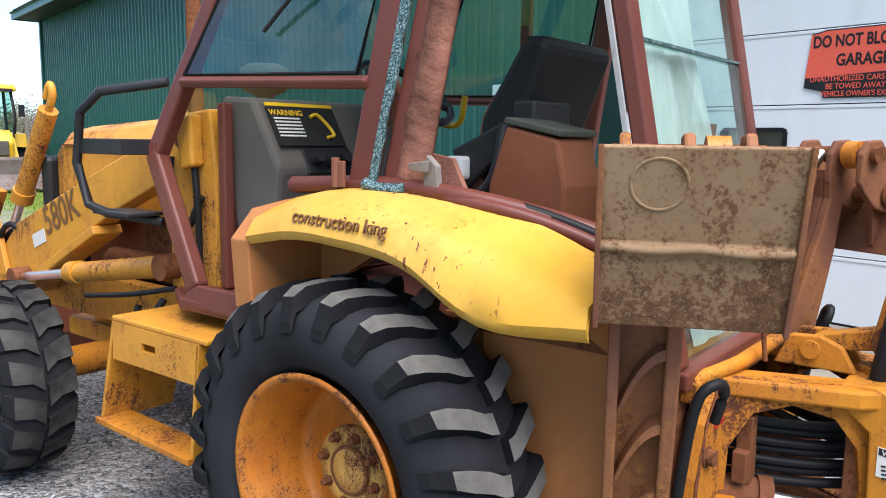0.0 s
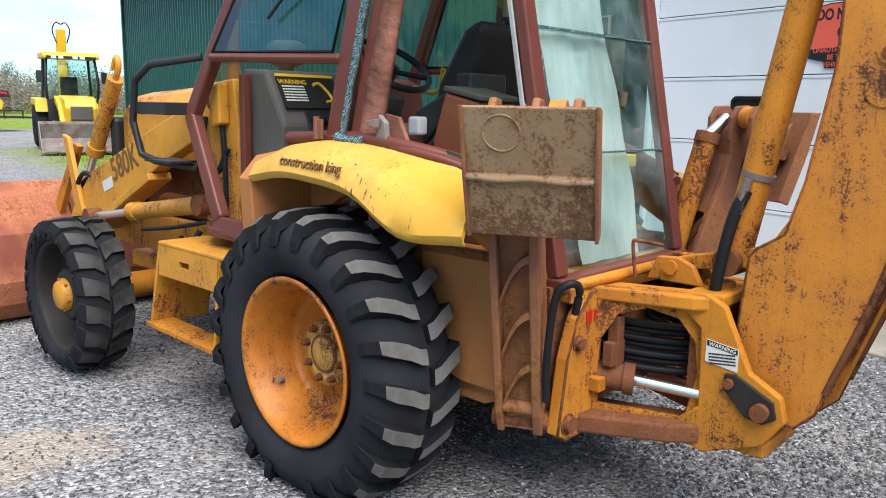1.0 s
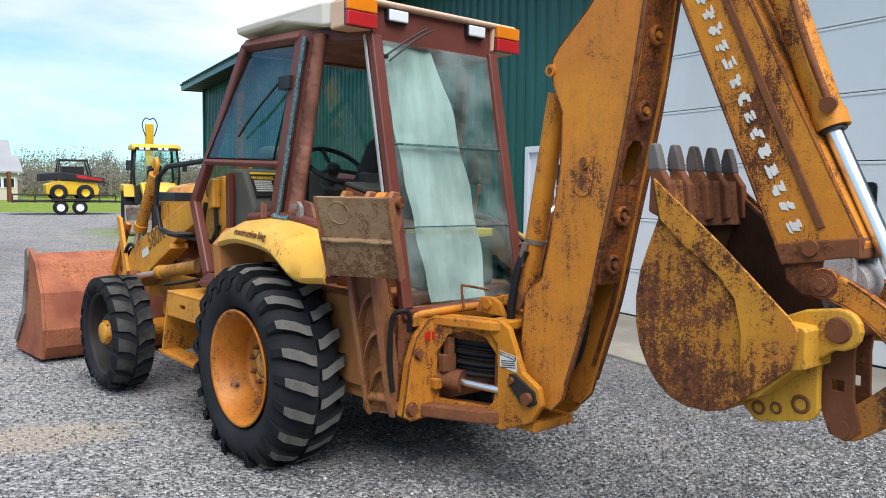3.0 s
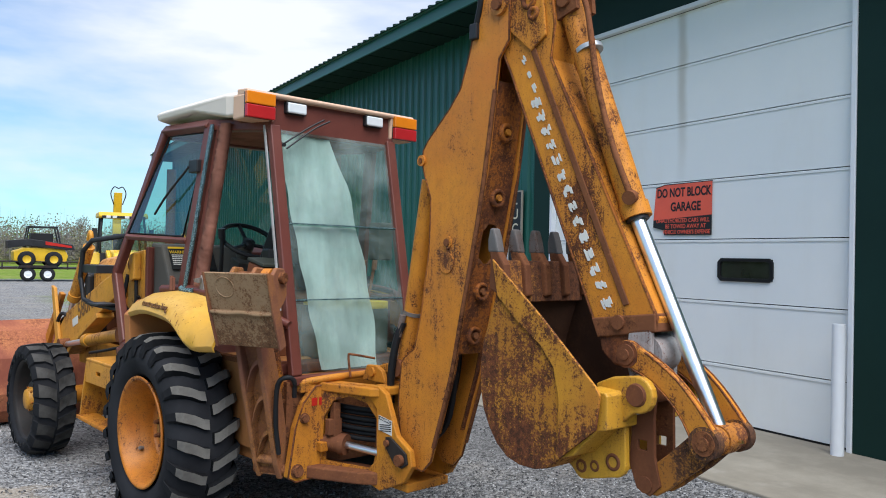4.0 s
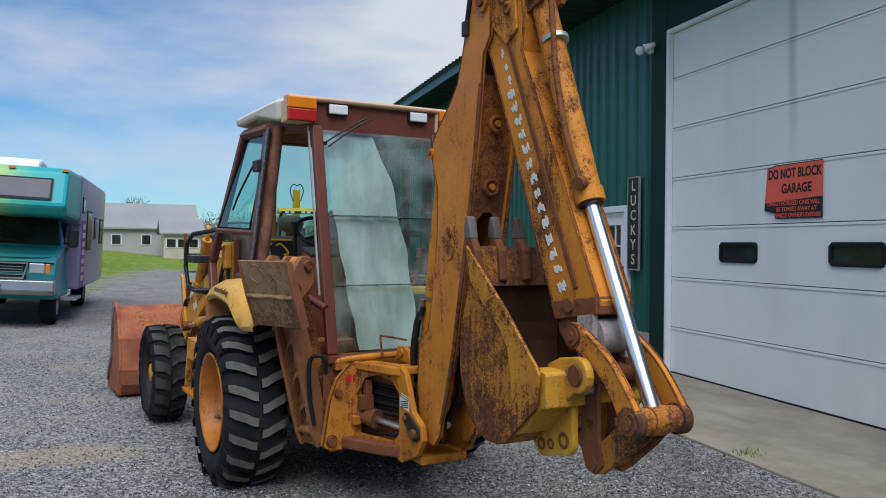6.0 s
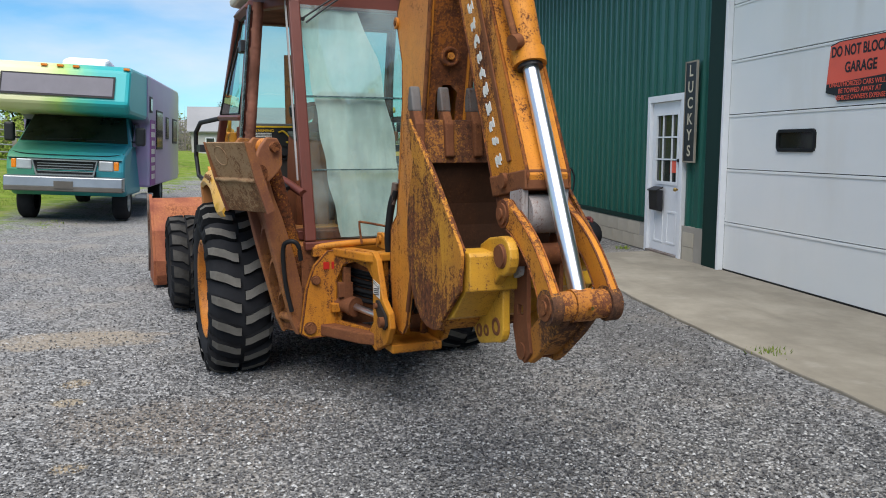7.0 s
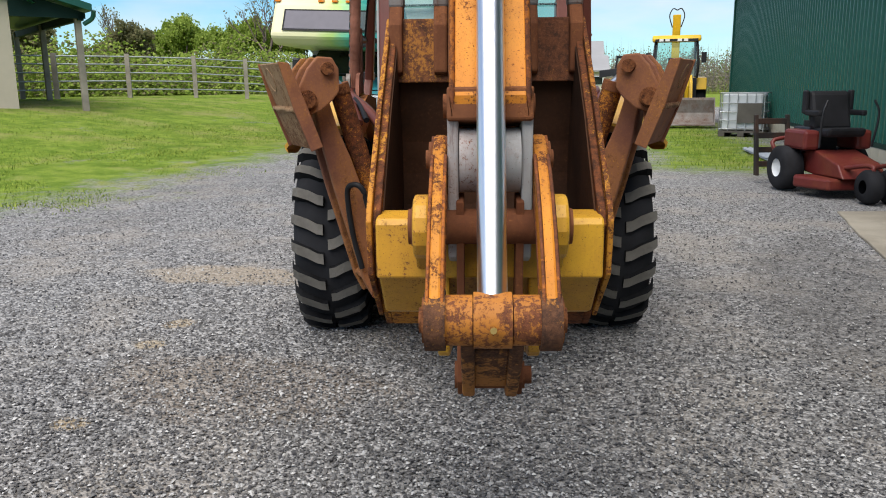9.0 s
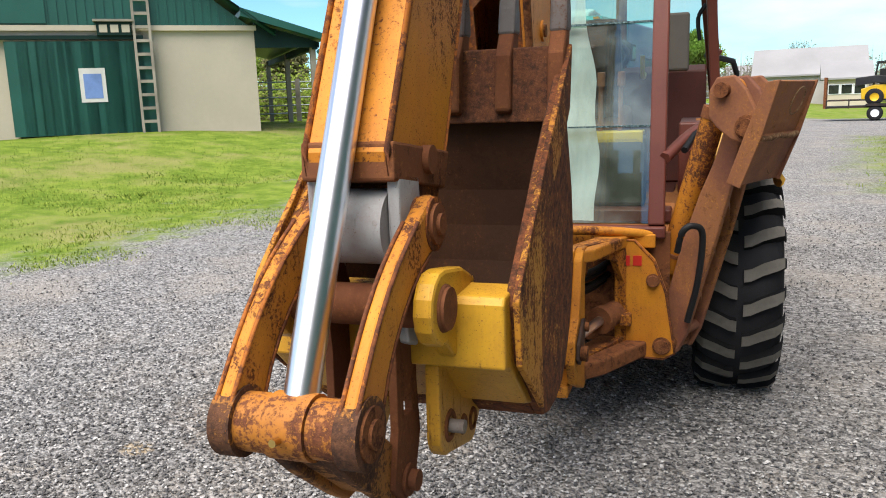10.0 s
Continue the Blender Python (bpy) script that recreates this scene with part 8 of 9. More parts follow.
for s in (-1, 1):
    part("side_window", Shape().prism([(1.65, 1.50), (1.95, 1.98), (2.5, 1.98), (2.5, 1.50)], 0.975 * s, 0.99 * s, "x"), "darkglass", cabv)
    part("headlamp", Shape().box((0.69 * s - 0.13, 0.60, 1.01), (0.69 * s + 0.13, 0.68, 1.205)), "galv", cabv, bevel=0.02)
    part("indicator", Shape().box((0.865 * s - 0.045, 0.615, 1.02), (0.865 * s + 0.045, 0.68, 1.20)), "amber", cabv, bevel=0.02)
    part("door_mirror", Shape().box((1.16 * s - 0.09, 1.42, 1.52), (1.16 * s + 0.09, 1.55, 1.90)), "black", rv, bevel=0.04)
    part("mirror_arm", Shape().tube([(0.95 * s, 1.6, 1.6), (1.1 * s, 1.52, 1.6), (1.16 * s, 1.5, 1.62)], 0.02, n=6), "black", rv)
    for y0 in (1.42, 6.0):
        w = part("wheel", Shape().lathe([(0.70 * s, 0.2), (0.70 * s, 0.33), (0.73 * s, 0.37), (0.92 * s, 0.37), (0.96 * s, 0.33), (0.96 * s, 0.2)], (0, y0, 0.37), n=28), "tyre", rv)
        part("wheel_rim", Shape().lathe([(0.955 * s, 0.215), (0.93 * s, 0.19), (0.91 * s, 0.1), (0.96 * s, 0.06), (0.96 * s, 0.0)], (0, y0, 0.37), n=20), "galv", w)
part("grille", Shape().ring([(-0.49, 0.90), (0.49, 0.90), (0.56, 1.21), (-0.56, 1.21)], [(-0.465, 0.93), (0.465, 0.93), (0.535, 1.185), (-0.535, 1.185)], 0.56, 0.66, "y"), "bumper", cabv)
for z in (0.98, 1.03, 1.08, 1.13):
    part("grille_bar", Shape().box((-0.47, 0.605, z - 0.007), (0.47, 0.63, z + 0.007)), "bumper", cabv)
part("grille_back", Shape().box((-0.52, 0.622, 0.91), (0.52, 0.645, 1.20)), "ink", cabv)
part("bumper", Shape().prism([(0.48, 0.62), (0.44, 0.70), (0.46, 0.88), (0.70, 0.90), (0.70, 0.60)], -1.0, 1.0, "x"), "bumper", rv, bevel=0.02)
part("bumper_strip", Shape().box((-1.0, 0.44, 0.60), (1.0, 0.60, 0.70)), "greyplastic", rv, bevel=0.02)
part("number_plate", Shape().box((-0.16, 0.425, 0.66), (0.16, 0.44, 0.80)), "greyplastic", rv)
part("side_step", Shape().box((0.98, 2.0, 0.42), (1.2, 2.9, 0.48)), "galv", rv)
for y0, y1, z0, z1 in ((3.4, 4.4, 1.45, 2.35), (2.45, 2.8, 2.25, 2.6), (5.0, 5.5, 1.7, 2.25), (6.3, 7.2, 1.6, 2.25)):
    part("coach_window", Shape().box((1.185, y0, z0), (1.205, y1, z1)), "gasket", rv, bevel=0.01)
    part("coach_pane", Shape().box((1.20, y0 + 0.05, z0 + 0.05), (1.212, y1 - 0.05, z1 - 0.05)), "darkglass", rv)
M["magenta"] = plain("purple_painted_panel", (0.20, 0.035, 0.22), 0.5)
part("text_panel", Shape().box((1.186, 2.55, 0.66), (1.20, 3.25, 2.1)), "magenta", rv)
rng = random.Random(9)
bars("painted_print", [0.5, 0.55, 0.42, 0.5, 0.55, 0.48, 0.5], 0.11, 0.075, rv, pose(1.202, 2.9, 2.02) @ Matrix.Rotation(radians(90), 4, "Z"), "paper", rng)

# ---- second backhoe loader, parked far down the yard, facing this way ----
far = thing("yellow_backhoe_loader", pose(3.42, 24.5, 0.05, 0, 0, 1), "clean yellow backhoe loader with a glazed cab and lowered bucket", "backhoe loader")
part("bucket", Shape().prism([(-0.8, 0.02), (-0.15, 0.1), (-0.02, 0.35), (0.0, 0.75), (-0.12, 0.88), (-0.14, 0.80), (-0.06, 0.4), (-0.2, 0.16), (-0.8, 0.06)], -1.22, 1.22, "x"), "steel", far, "scuffed steel loader bucket", bevel=0.01)
for s in (-1, 1):
    part("bucket_side", Shape().prism([(-0.8, 0.02), (-0.15, 0.1), (-0.02, 0.35), (0.0, 0.75), (-0.12, 0.88), (-0.35, 0.5)], 1.2 * s, 1.23 * s, "x"), "steel", far)
    part("loader_arm", Shape().prism([(0.0, 0.35), (0.5, 0.75), (1.1, 1.35), (1.9, 1.60), (1.9, 1.42), (1.2, 1.15), (0.6, 0.55), (0.1, 0.2)], 0.44 * s, 0.56 * s, "x"), "cleanyel", far, bevel=0.01)
    part("front_tyre", Shape().lathe([(0.62 * s, 0.2), (0.60 * s, 0.36), (0.66 * s, 0.42), (0.9 * s, 0.42), (0.96 * s, 0.36), (0.94 * s, 0.2), (0.9 * s, 0.0)], (0, 0.95, 0.42), n=24), "tyre", far)
    part("rear_tyre", Shape().lathe([(0.60 * s, 0.3), (0.58 * s, 0.6), (0.66 * s, 0.68), (1.0 * s, 0.68), (1.06 * s, 0.6), (1.04 * s, 0.3), (0.98 * s, 0.0)], (0, 3.0, 0.68), n=28), "tyre", far)
    part("rear_fender", Shape().prism([(2.2, 1.1), (2.3, 1.5), (3.6, 1.55), (3.8, 1.2), (3.6, 1.35), (2.5, 1.3)], 0.62 * s, 1.06 * s, "x"), "cleanyel", far, bevel=0.02)
    parts("cab_post", Shape().tube([(0.72 * s, 2.15, 1.5), (0.74 * s, 2.05, 2.0), (0.68 * s, 2.2, 2.75)], 0.045, n=6).tube([(0.72 * s, 3.4, 1.5), (0.66 * s, 3.35, 2.75)], 0.045, n=6), "black", far)
    part("cab_glass", Shape().add([(0.72 * s, 2.15, 1.5), (0.72 * s, 3.4, 1.5), (0.66 * s, 3.35, 2.72), (0.68 * s, 2.2, 2.72)], [(0, 1, 2, 3)]), "glass", far).visible_shadow = False
    part("mirror", Shape().box((0.92 * s - 0.08, 2.0, 2.0), (0.92 * s + 0.08, 2.06, 2.35)), "black", far)
part("hood", Shape().prism([(0.5, 0.8), (0.42, 1.25), (0.6, 1.52), (2.1, 1.62), (2.1, 0.8)], -0.44, 0.44, "x"), "cleanyel", far, bevel=0.05)
part("grille", Shape().box((-0.30, 0.41, 0.9), (0.30, 0.47, 1.3)), "greyplastic", far, bevel=0.02)
part("chassis", Shape().box((-0.4, 0.6, 0.45), (0.4, 3.8, 0.85)), "black", far)
part("cab_base", Shape().box((-0.72, 2.1, 0.85), (0.72, 3.5, 1.5)), "black", far)
part("seat", Shape().box((-0.25, 2.8, 1.5), (0.25, 2.95, 2.2)), "vinyl", far, bevel=0.03)
part("windscreen", Shape().add([(-0.70, 2.12, 1.55), (0.70, 2.12, 1.55), (0.66, 2.18, 2.7), (-0.66, 2.18, 2.7)], [(0, 1, 2, 3)]), "glass", far).visible_shadow = False
part("cab_roof", Shape().prism([(1.95, 2.72), (1.95, 2.84), (2.2, 2.93), (3.4, 2.93), (3.55, 2.75)], -0.80, 0.80, "x"), "cleanyel", far, "yellow cab roof", bevel=0.04)
part("lamp_bar", Shape().box((-0.7, 1.93, 2.715), (0.7, 1.99, 2.80)), "black", far)
for x in (-0.5, -0.3, 0.1, 0.3):
    part("work_lamp", Shape().box((x - 0.07, 1.90, 2.72), (x + 0.07, 1.94, 2.80)), "lens", far)
part("boom", Shape().prism([(3.9, 0.9), (4.2, 2.6), (4.0, 3.75), (4.25, 3.75), (4.5, 2.6), (4.3, 0.9)], -0.14, 0.14, "x"), "cleanyel", far, bevel=0.02)
parts("boom_hose", Shape().tube([(-0.15, 4.0, 3.3), (-0.26, 4.0, 3.7), (-0.15, 4.0, 3.95), (0.0, 4.0, 3.9)], 0.02).tube([(0.15, 4.0, 3.3), (0.26, 4.0, 3.7), (0.15, 4.0, 3.95), (0.0, 4.0, 3.9)], 0.02), "hose", far)

# ---- trailer with a skid steer ----
tr = thing("utility_trailer", pose(0.6, 43.5, 0.0, 0, 0, 6), "black tandem-axle utility trailer with a raised ramp", "trailer")
part("deck", Shape().box((-2.6, -1.0, 0.62), (2.2, 1.0, 0.72)), "darkrim", tr)
part("rail", Shape().tube([(-2.6, -1.0, 1.0), (2.2, -1.0, 1.0)], 0.035, n=6, fine=1).tube([(-2.6, 1.0, 1.0), (2.2, 1.0, 1.0)], 0.035, n=6, fine=1), "darkrim", tr)
for x in (-2.6, -1.6, -0.6, 0.4, 1.4, 2.2):
    part("stake", Shape().box((x - 0.03, -1.03, 0.6), (x + 0.03, -0.97, 1.0)), "darkrim", tr)
part("ramp", Shape().box((-2.75, -0.9, 0.62), (-2.62, 0.9, 2.15)), "rust", tr, "raised rusty mesh ramp")
for x in (-0.45, 0.45):
    w = part("wheel", Shape().lathe([(-1.22, 0.18), (-1.24, 0.30), (-1.2, 0.36), (-1.02, 0.36), (-1.0, 0.2)], (0, 0, 0), "x", 22), "tyre", tr, at=pose(x, 0, 0.36) @ Matrix.Rotation(radians(90), 4, "Z"))
    part("wheel_rim", Shape().lathe([(-1.245, 0.19), (-1.21, 0.1), (-1.24, 0.05), (-1.24, 0.0)], (0, 0, 0), "x", 16), "white", w, "white spoked wheel rim")
part("mudguard", Shape().prism([(-0.95, 0.62), (-0.85, 0.82), (0.85, 0.82), (0.95, 0.62), (0.85, 0.70), (-0.85, 0.70)], -1.28, -1.0, "y"), "darkrim", tr)
part("drawbar", Shape().tube([(2.2, -0.7, 0.66), (3.5, 0, 0.62)], 0.05, n=6, fine=1).tube([(2.2, 0.7, 0.66), (3.5, 0, 0.62)], 0.05, n=6, fine=1), "darkrim", tr)
sk = thing("skid_steer", pose(0.75, 43.4, 0.72, 0, 0, 6), "black and yellow skid steer loader standing on the trailer", "skid steer")
part("chassis", Shape().prism([(-1.2, 0.3), (-1.25, 0.8), (-0.7, 1.0), (1.1, 1.0), (1.3, 0.6), (1.2, 0.25)], -0.75, 0.75, "y"), "cleanyel", sk, bevel=0.04)
part("boom_arm", Shape().prism([(-1.5, 0.95), (-1.5, 1.35), (-0.6, 1.45), (1.5, 1.2), (1.6, 0.9), (1.3, 0.9), (-0.6, 1.1)], -0.85, -0.76, "y"), "black", sk, bevel=0.02)
part("boom_arm", Shape().prism([(-1.5, 0.95), (-1.5, 1.35), (-0.6, 1.45), (1.5, 1.2), (1.6, 0.9), (1.3, 0.9), (-0.6, 1.1)], 0.76, 0.85, "y"), "black", sk, bevel=0.02)
part("cab_frame", Shape().tube([(-0.7, -0.5, 1.0), (-0.55, -0.5, 2.05), (0.75, -0.5, 2.1), (1.0, -0.5, 1.0)], 0.05, n=6, fine=1).tube([(-0.7, 0.5, 1.0), (-0.55, 0.5, 2.05), (0.75, 0.5, 2.1), (1.0, 0.5, 1.0)], 0.05, n=6, fine=1).box((-0.6, -0.55, 2.03), (0.8, 0.55, 2.12)), "black", sk)
part("cab_mesh", Shape().box((-0.45, -0.45, 1.0), (0.6, 0.45, 1.75)), "ink", sk)
part("red_band", Shape().prism([(0.2, 1.16), (1.45, 1.02), (1.45, 1.12), (0.2, 1.34)], -0.87, -0.855, "y"), "reddecal", sk)
for x in (-0.65, 0.6):
    for s in (-1, 1):
        w = part("wheel", Shape().lathe([(0.70 * s, 0.2), (0.70 * s, 0.36), (0.75 * s, 0.41), (0.98 * s, 0.41), (1.02 * s, 0.36), (1.0 * s, 0.2)], (0, 0, 0), "y", 22), "tyre", sk, at=pose(x, 0, 0.41))
        part("wheel_rim", Shape().lathe([(1.0 * s, 0.21), (0.96 * s, 0.16), (0.96 * s, 0.0)], (0, 0, 0), "y", 16), "cleanyel", w)

# ---- intermediate bulk tank beside the building ----
ibc = thing("bulk_water_tank", pose(5.25, 20.3, 0.0, 0, 0, -14), "milky plastic bulk tank in a galvanised cage on a pallet", "tank")
part("bottle", Shape().box((-0.50, -0.44, 0.16), (0.50, 0.44, 1.10)), "tank", ibc, bevel=0.06)
part("pallet", Shape().box((-0.56, -0.5, 0.10), (0.56, 0.5, 0.15)).box((-0.56, -0.5, 0.0), (-0.4, 0.5, 0.1)).box((0.4, -0.5, 0.0), (0.56, 0.5, 0.1)).box((-0.08, -0.5, 0.0), (0.08, 0.5, 0.1)), "greyplastic", ibc)
for z in (0.2, 0.42, 0.64, 0.86, 1.12):
    part("cage_hoop", Shape().tube([(-0.55, -0.49, z), (0.55, -0.49, z), (0.55, 0.49, z), (-0.55, 0.49, z), (-0.55, -0.49, z)], 0.014, n=6, fine=1), "galv", ibc)
for k in range(6):
    x = -0.55 + 0.22 * k
    part("cage_bar", Shape().tube([(x, -0.49, 0.15), (x, -0.49, 1.12)], 0.013, n=6, fine=1), "galv", ibc)
    part("cage_bar", Shape().tube([(-0.55, -0.49 + 0.196 * k, 0.15), (-0.55, -0.49 + 0.196 * k, 1.12)], 0.013, n=6, fine=1), "galv", ibc)
part("label_plate", Shape().box((-0.10, -0.512, 0.36), (0.5, -0.505, 0.86)), "greyplastic", ibc)
sheets = thing("tin_sheets", pose(5.5, 14.0, 0.0, 0, 0, 6), "grey corrugated sheets lying by the wall", "metal sheets")
for k in range(2):
    sh = Shape()
    for i in range(10):
        sh.prism([(-0.5 + 0.1 * i, 0.03 + 0.03 * k), (-0.45 + 0.1 * i, 0.06 + 0.03 * k), (-0.4 + 0.1 * i, 0.03 + 0.03 * k), (-0.45 + 0.1 * i, 0.05 + 0.03 * k)], -1.2 + 0.2 * k, 1.3, "y")
    part("sheet", sh, "galv", sheets)

# ---- zero-turn mowers by the wall ----
def mower(at, label):
    mw = thing("riding_mower", at, label, "mower")
    part("frame", Shape().prism([(-0.55, 0.30), (-0.55, 0.48), (0.2, 0.55), (0.75, 0.42), (0.9, 0.25), (0.2, 0.24)], -0.28, 0.28, "x"), "mred", mw, bevel=0.02)
    part("rear_guard", Shape().tube([(-0.30, -0.6, 0.35), (-0.36, -0.72, 0.62), (0.36, -0.72, 0.62), (0.30, -0.6, 0.35)], 0.03, n=8).prism([(-0.22, 0.32), (-0.34, 0.50), (0.34, 0.50), (0.22, 0.32)], -0.70, -0.66, "y"), "mred", mw)
    part("engine", Shape().box((-0.2, -0.55, 0.50), (0.2, -0.1, 0.82)).rod((0, -0.35, 0.82), (0, -0.35, 0.90), 0.14, n=16), "black", mw, bevel=0.03)
    part("oil_filter", Shape().rod((-0.2, -0.5, 0.6), (-0.2, -0.62, 0.6), 0.05, n=12), "cleanyel", mw)
    parts("fuel_tank", Shape().box((-0.45, -0.3, 0.55), (-0.24, 0.25, 0.80)).box((0.24, -0.3, 0.55), (0.45, 0.25, 0.80)), "mred", mw, bevel=0.04)
    part("seat_base", Shape().prism([(0.0, 0.72), (0.42, 0.72), (0.46, 0.84), (0.0, 0.82)], -0.25, 0.25, "x"), "vinyl", mw, bevel=0.04)
    part("seat_back", Shape().prism([(-0.02, 0.80), (0.10, 0.80), (-0.02, 1.28), (-0.12, 1.30), (-0.16, 1.22)], -0.26, 0.26, "x"), "vinyl", mw, bevel=0.05)
    for s in (-1, 1):
        part("armrest", Shape().box((0.29 * s - 0.035, -0.05, 0.98), (0.29 * s + 0.035, 0.30, 1.05)).box((0.30 * s - 0.03, -0.12, 1.0), (0.30 * s + 0.03, -0.03, 1.3)), "vinyl", mw, bevel=0.02)
        part("control_lever", Shape().tube([(0.34 * s, 0.42, 0.6), (0.36 * s, 0.48, 1.0), (0.30 * s, 0.46, 1.18)], 0.014, n=6), "black", mw)
        w = part("drive_wheel", Shape().lathe([(0.30 * s, 0.12), (0.30 * s, 0.24), (0.34 * s, 0.29), (0.54 * s, 0.29), (0.58 * s, 0.24), (0.57 * s, 0.12)], (0, -0.2, 0.29), n=26), "tyre", mw)
        part("wheel_rim", Shape().lathe([(0.57 * s, 0.13), (0.53 * s, 0.10), (0.54 * s, 0.0)], (0, -0.2, 0.29), n=16), "lens", w)
        part("caster_arm", Shape().tube([(0.2 * s, 0.7, 0.36), (0.13 * s, 1.22, 0.44), (0.13 * s, 1.22, 0.28)], 0.03, n=6), "mred", mw)
        part("caster_wheel", Shape().lathe([(-0.09, 0.08), (-0.09, 0.17), (-0.05, 0.20), (0.05, 0.20), (0.09, 0.17), (0.09, 0.08)], (0.13 * s, 1.22, 0.20), n=18), "tyre", mw)
    for k in range(4):
        part("rack_slat", Shape().box((0.0, -0.98 - 0.03 * k, 0.22 + 0.2 * k), (0.5, -0.94 - 0.03 * k, 0.30 + 0.2 * k)), "darkrim", mw, bevel=0.006)
    for x in (0.0, 0.46):
        part("rack_upright", Shape().prism([(-0.90, 0.10), (-0.98, 0.10), (-1.10, 0.95), (-1.04, 0.95)], x, x + 0.05, "x"), "darkrim", mw, bevel=0.006)
    part("cutting_deck", Shape().prism([(-0.55, 0.3), (-0.4, 0.8), (0.4, 0.8), (0.58, 0.3), (0.5, 0.15), (-0.5, 0.15)], 0.10, 0.24, "z"), "mred", mw, bevel=0.03)
    return mw


m1 = mower(pose(5.44, 9.03, 0.0, 0, 0, -160), "red zero-turn mower with a high black seat parked by the wall")

# ---- barn with a lean-to, beyond the meadow ----
BARN = Matrix.Translation((-13.2, 14.9, land(-13.2, 14.9) + 0.1)) @ Matrix.Rotation(radians(54), 4, "Z")      # its -y side faces the yard; x runs along it, the lean-to at the +x end
barn = thing("barn", BARN, "tan block barn with a green steel gable, sliding door and lean-to", "barn")
bz = 2.75
parts("block_wall", Shape().box((-3.2, 0, -0.3), (0, 0.3, bz)).box((-9.5, 0, -0.3), (-6.3, 0.3, bz)).box((-6.3, 0, 2.35), (-3.2, 0.3, bz)), "beige", barn)
part("end_wall", Shape().box((-0.3, 0.3, -0.3), (0, 9, bz)).box((-9.5, 0.3, -0.3), (-9.2, 9, bz)).box((-9.2, 8.7, -0.3), (-0.3, 9, bz)), "beige", barn)
gab = Shape()
gab.prism([(-9.8, bz), (0.0, bz), (-4.75, bz + 3.6)], -0.06, 0.2, "y")
part("gable", gab, "green", barn)
for i in range(42):
    x = -9.7 + 0.229 * i
    part("gable_rib", Shape().box((x, -0.085, bz), (x + 0.06, -0.06, bz + min((x + 9.8) * 0.70, (-0.1 - x) * 0.72) + 0.05)), "green", barn)
part("gable_sill", Shape().box((-9.8, -0.12, bz - 0.02), (0.05, 0.0, bz + 0.12)), "beige", barn)
part("sliding_door", Shape().box((-6.40, -0.16, 0.0), (-3.1, -0.06, 2.45)), "green", barn, "green ribbed sliding door, closed")
for i in range(15):
    part("door_rib", Shape().box((-6.35 + 0.22 * i, -0.18, 0.0), (-5.89 + 0.22 * i, -0.16, 2.45)), "green", barn)
part("door_track", Shape().box((-9.4, -0.2, 2.5), (-3.0, -0.06, 2.6)), "darkgreen", barn)
part("upper_door", Shape().box((-9.3, -0.13, bz + 0.16), (-5.35, -0.085, bz + 2.2)), "green", barn)
lv = part("louvre_box", Shape().box((-4.15, -0.26, bz - 0.16), (-3.28, -0.12, bz + 0.20)), "darkgreen", barn, bevel=0.01)
part("louvre_top", Shape().box((-4.22, -0.34, bz + 0.20), (-3.22, -0.10, bz + 0.26)), "wood", lv)
for k in range(3):
    part("louvre_opening", Shape().box((-4.08 + 0.28 * k, -0.27, bz - 0.08), (-3.88 + 0.28 * k, -0.258, bz + 0.12)), "beige", lv)
pl = part("notice_plate", Shape().box((-4.70, -0.2, 0.85), (-4.05, -0.18, 1.75)), "paper", barn)
M["bluepaint"] = plain("pale_blue_print", (0.16, 0.26, 0.52), 0.6)
part("notice_print", Shape().box((-4.60, -0.206, 0.95), (-4.15, -0.2, 1.6)), "bluepaint", pl)
roofs = Shape()
roofs.add([(-4.75, -0.5, bz + 3.68), (0.55, -0.5, bz - 0.15 + 0.05), (0.55, 9.3, bz - 0.1), (-4.75, 9.3, bz + 3.68), (-10.3, -0.5, bz - 0.1), (-10.3, 9.3, bz - 0.1)], [(0, 1, 2, 3), (4, 0, 3, 5)])
roofs.add([(-4.75, -0.5, bz + 3.60), (0.55, -0.5, bz - 0.18), (0.55, 9.3, bz - 0.18), (-4.75, 9.3, bz + 3.6), (-10.3, -0.5, bz - 0.18), (-10.3, 9.3, bz - 0.18)], [(3, 2, 1, 0), (5, 3, 0, 4)])
part("roof", roofs, "green", barn)
part("lean_to_roof", Shape().prism([(-0.4, bz + 0.35), (1.95, bz - 0.32), (1.95, bz - 0.14), (-0.4, bz + 0.58)], -0.45, 9.2, "y"), "green", barn)
part("lean_to_beam", Shape().prism([(0.0, bz + 0.2), (1.85, bz - 0.35), (1.85, bz - 0.5), (0.0, bz - 0.5)], -0.1, 0.0, "y").box((1.65, -0.1, bz - 0.55), (1.8, 9, bz - 0.35)), "darkgreen", barn)
for x, y in ((1.6, 0.0), (1.6, 4.4), (1.6, 8.7)):
    part("post", Shape().box((x, y, -0.3), (x + 0.16, y + 0.16, bz - 0.38)), "wood", barn, bevel=0.01)
part("gutter_pipe", Shape().tube([(2.0, -0.4, bz - 0.3), (1.97, -0.3, bz - 0.5), (1.78, -0.15, bz - 0.65)], 0.06, n=8), "green", barn)
lad = thing("ladder", BARN, "weathered wooden ladder leaning on the barn wall", "ladder")
for x in (-3.25, -2.85):
    part("rail", Shape().prism([(-0.42, -0.05), (-0.34, -0.05), (-0.16, 3.9), (-0.24, 3.9)], x, x + 0.07, "x"), "wood", lad)
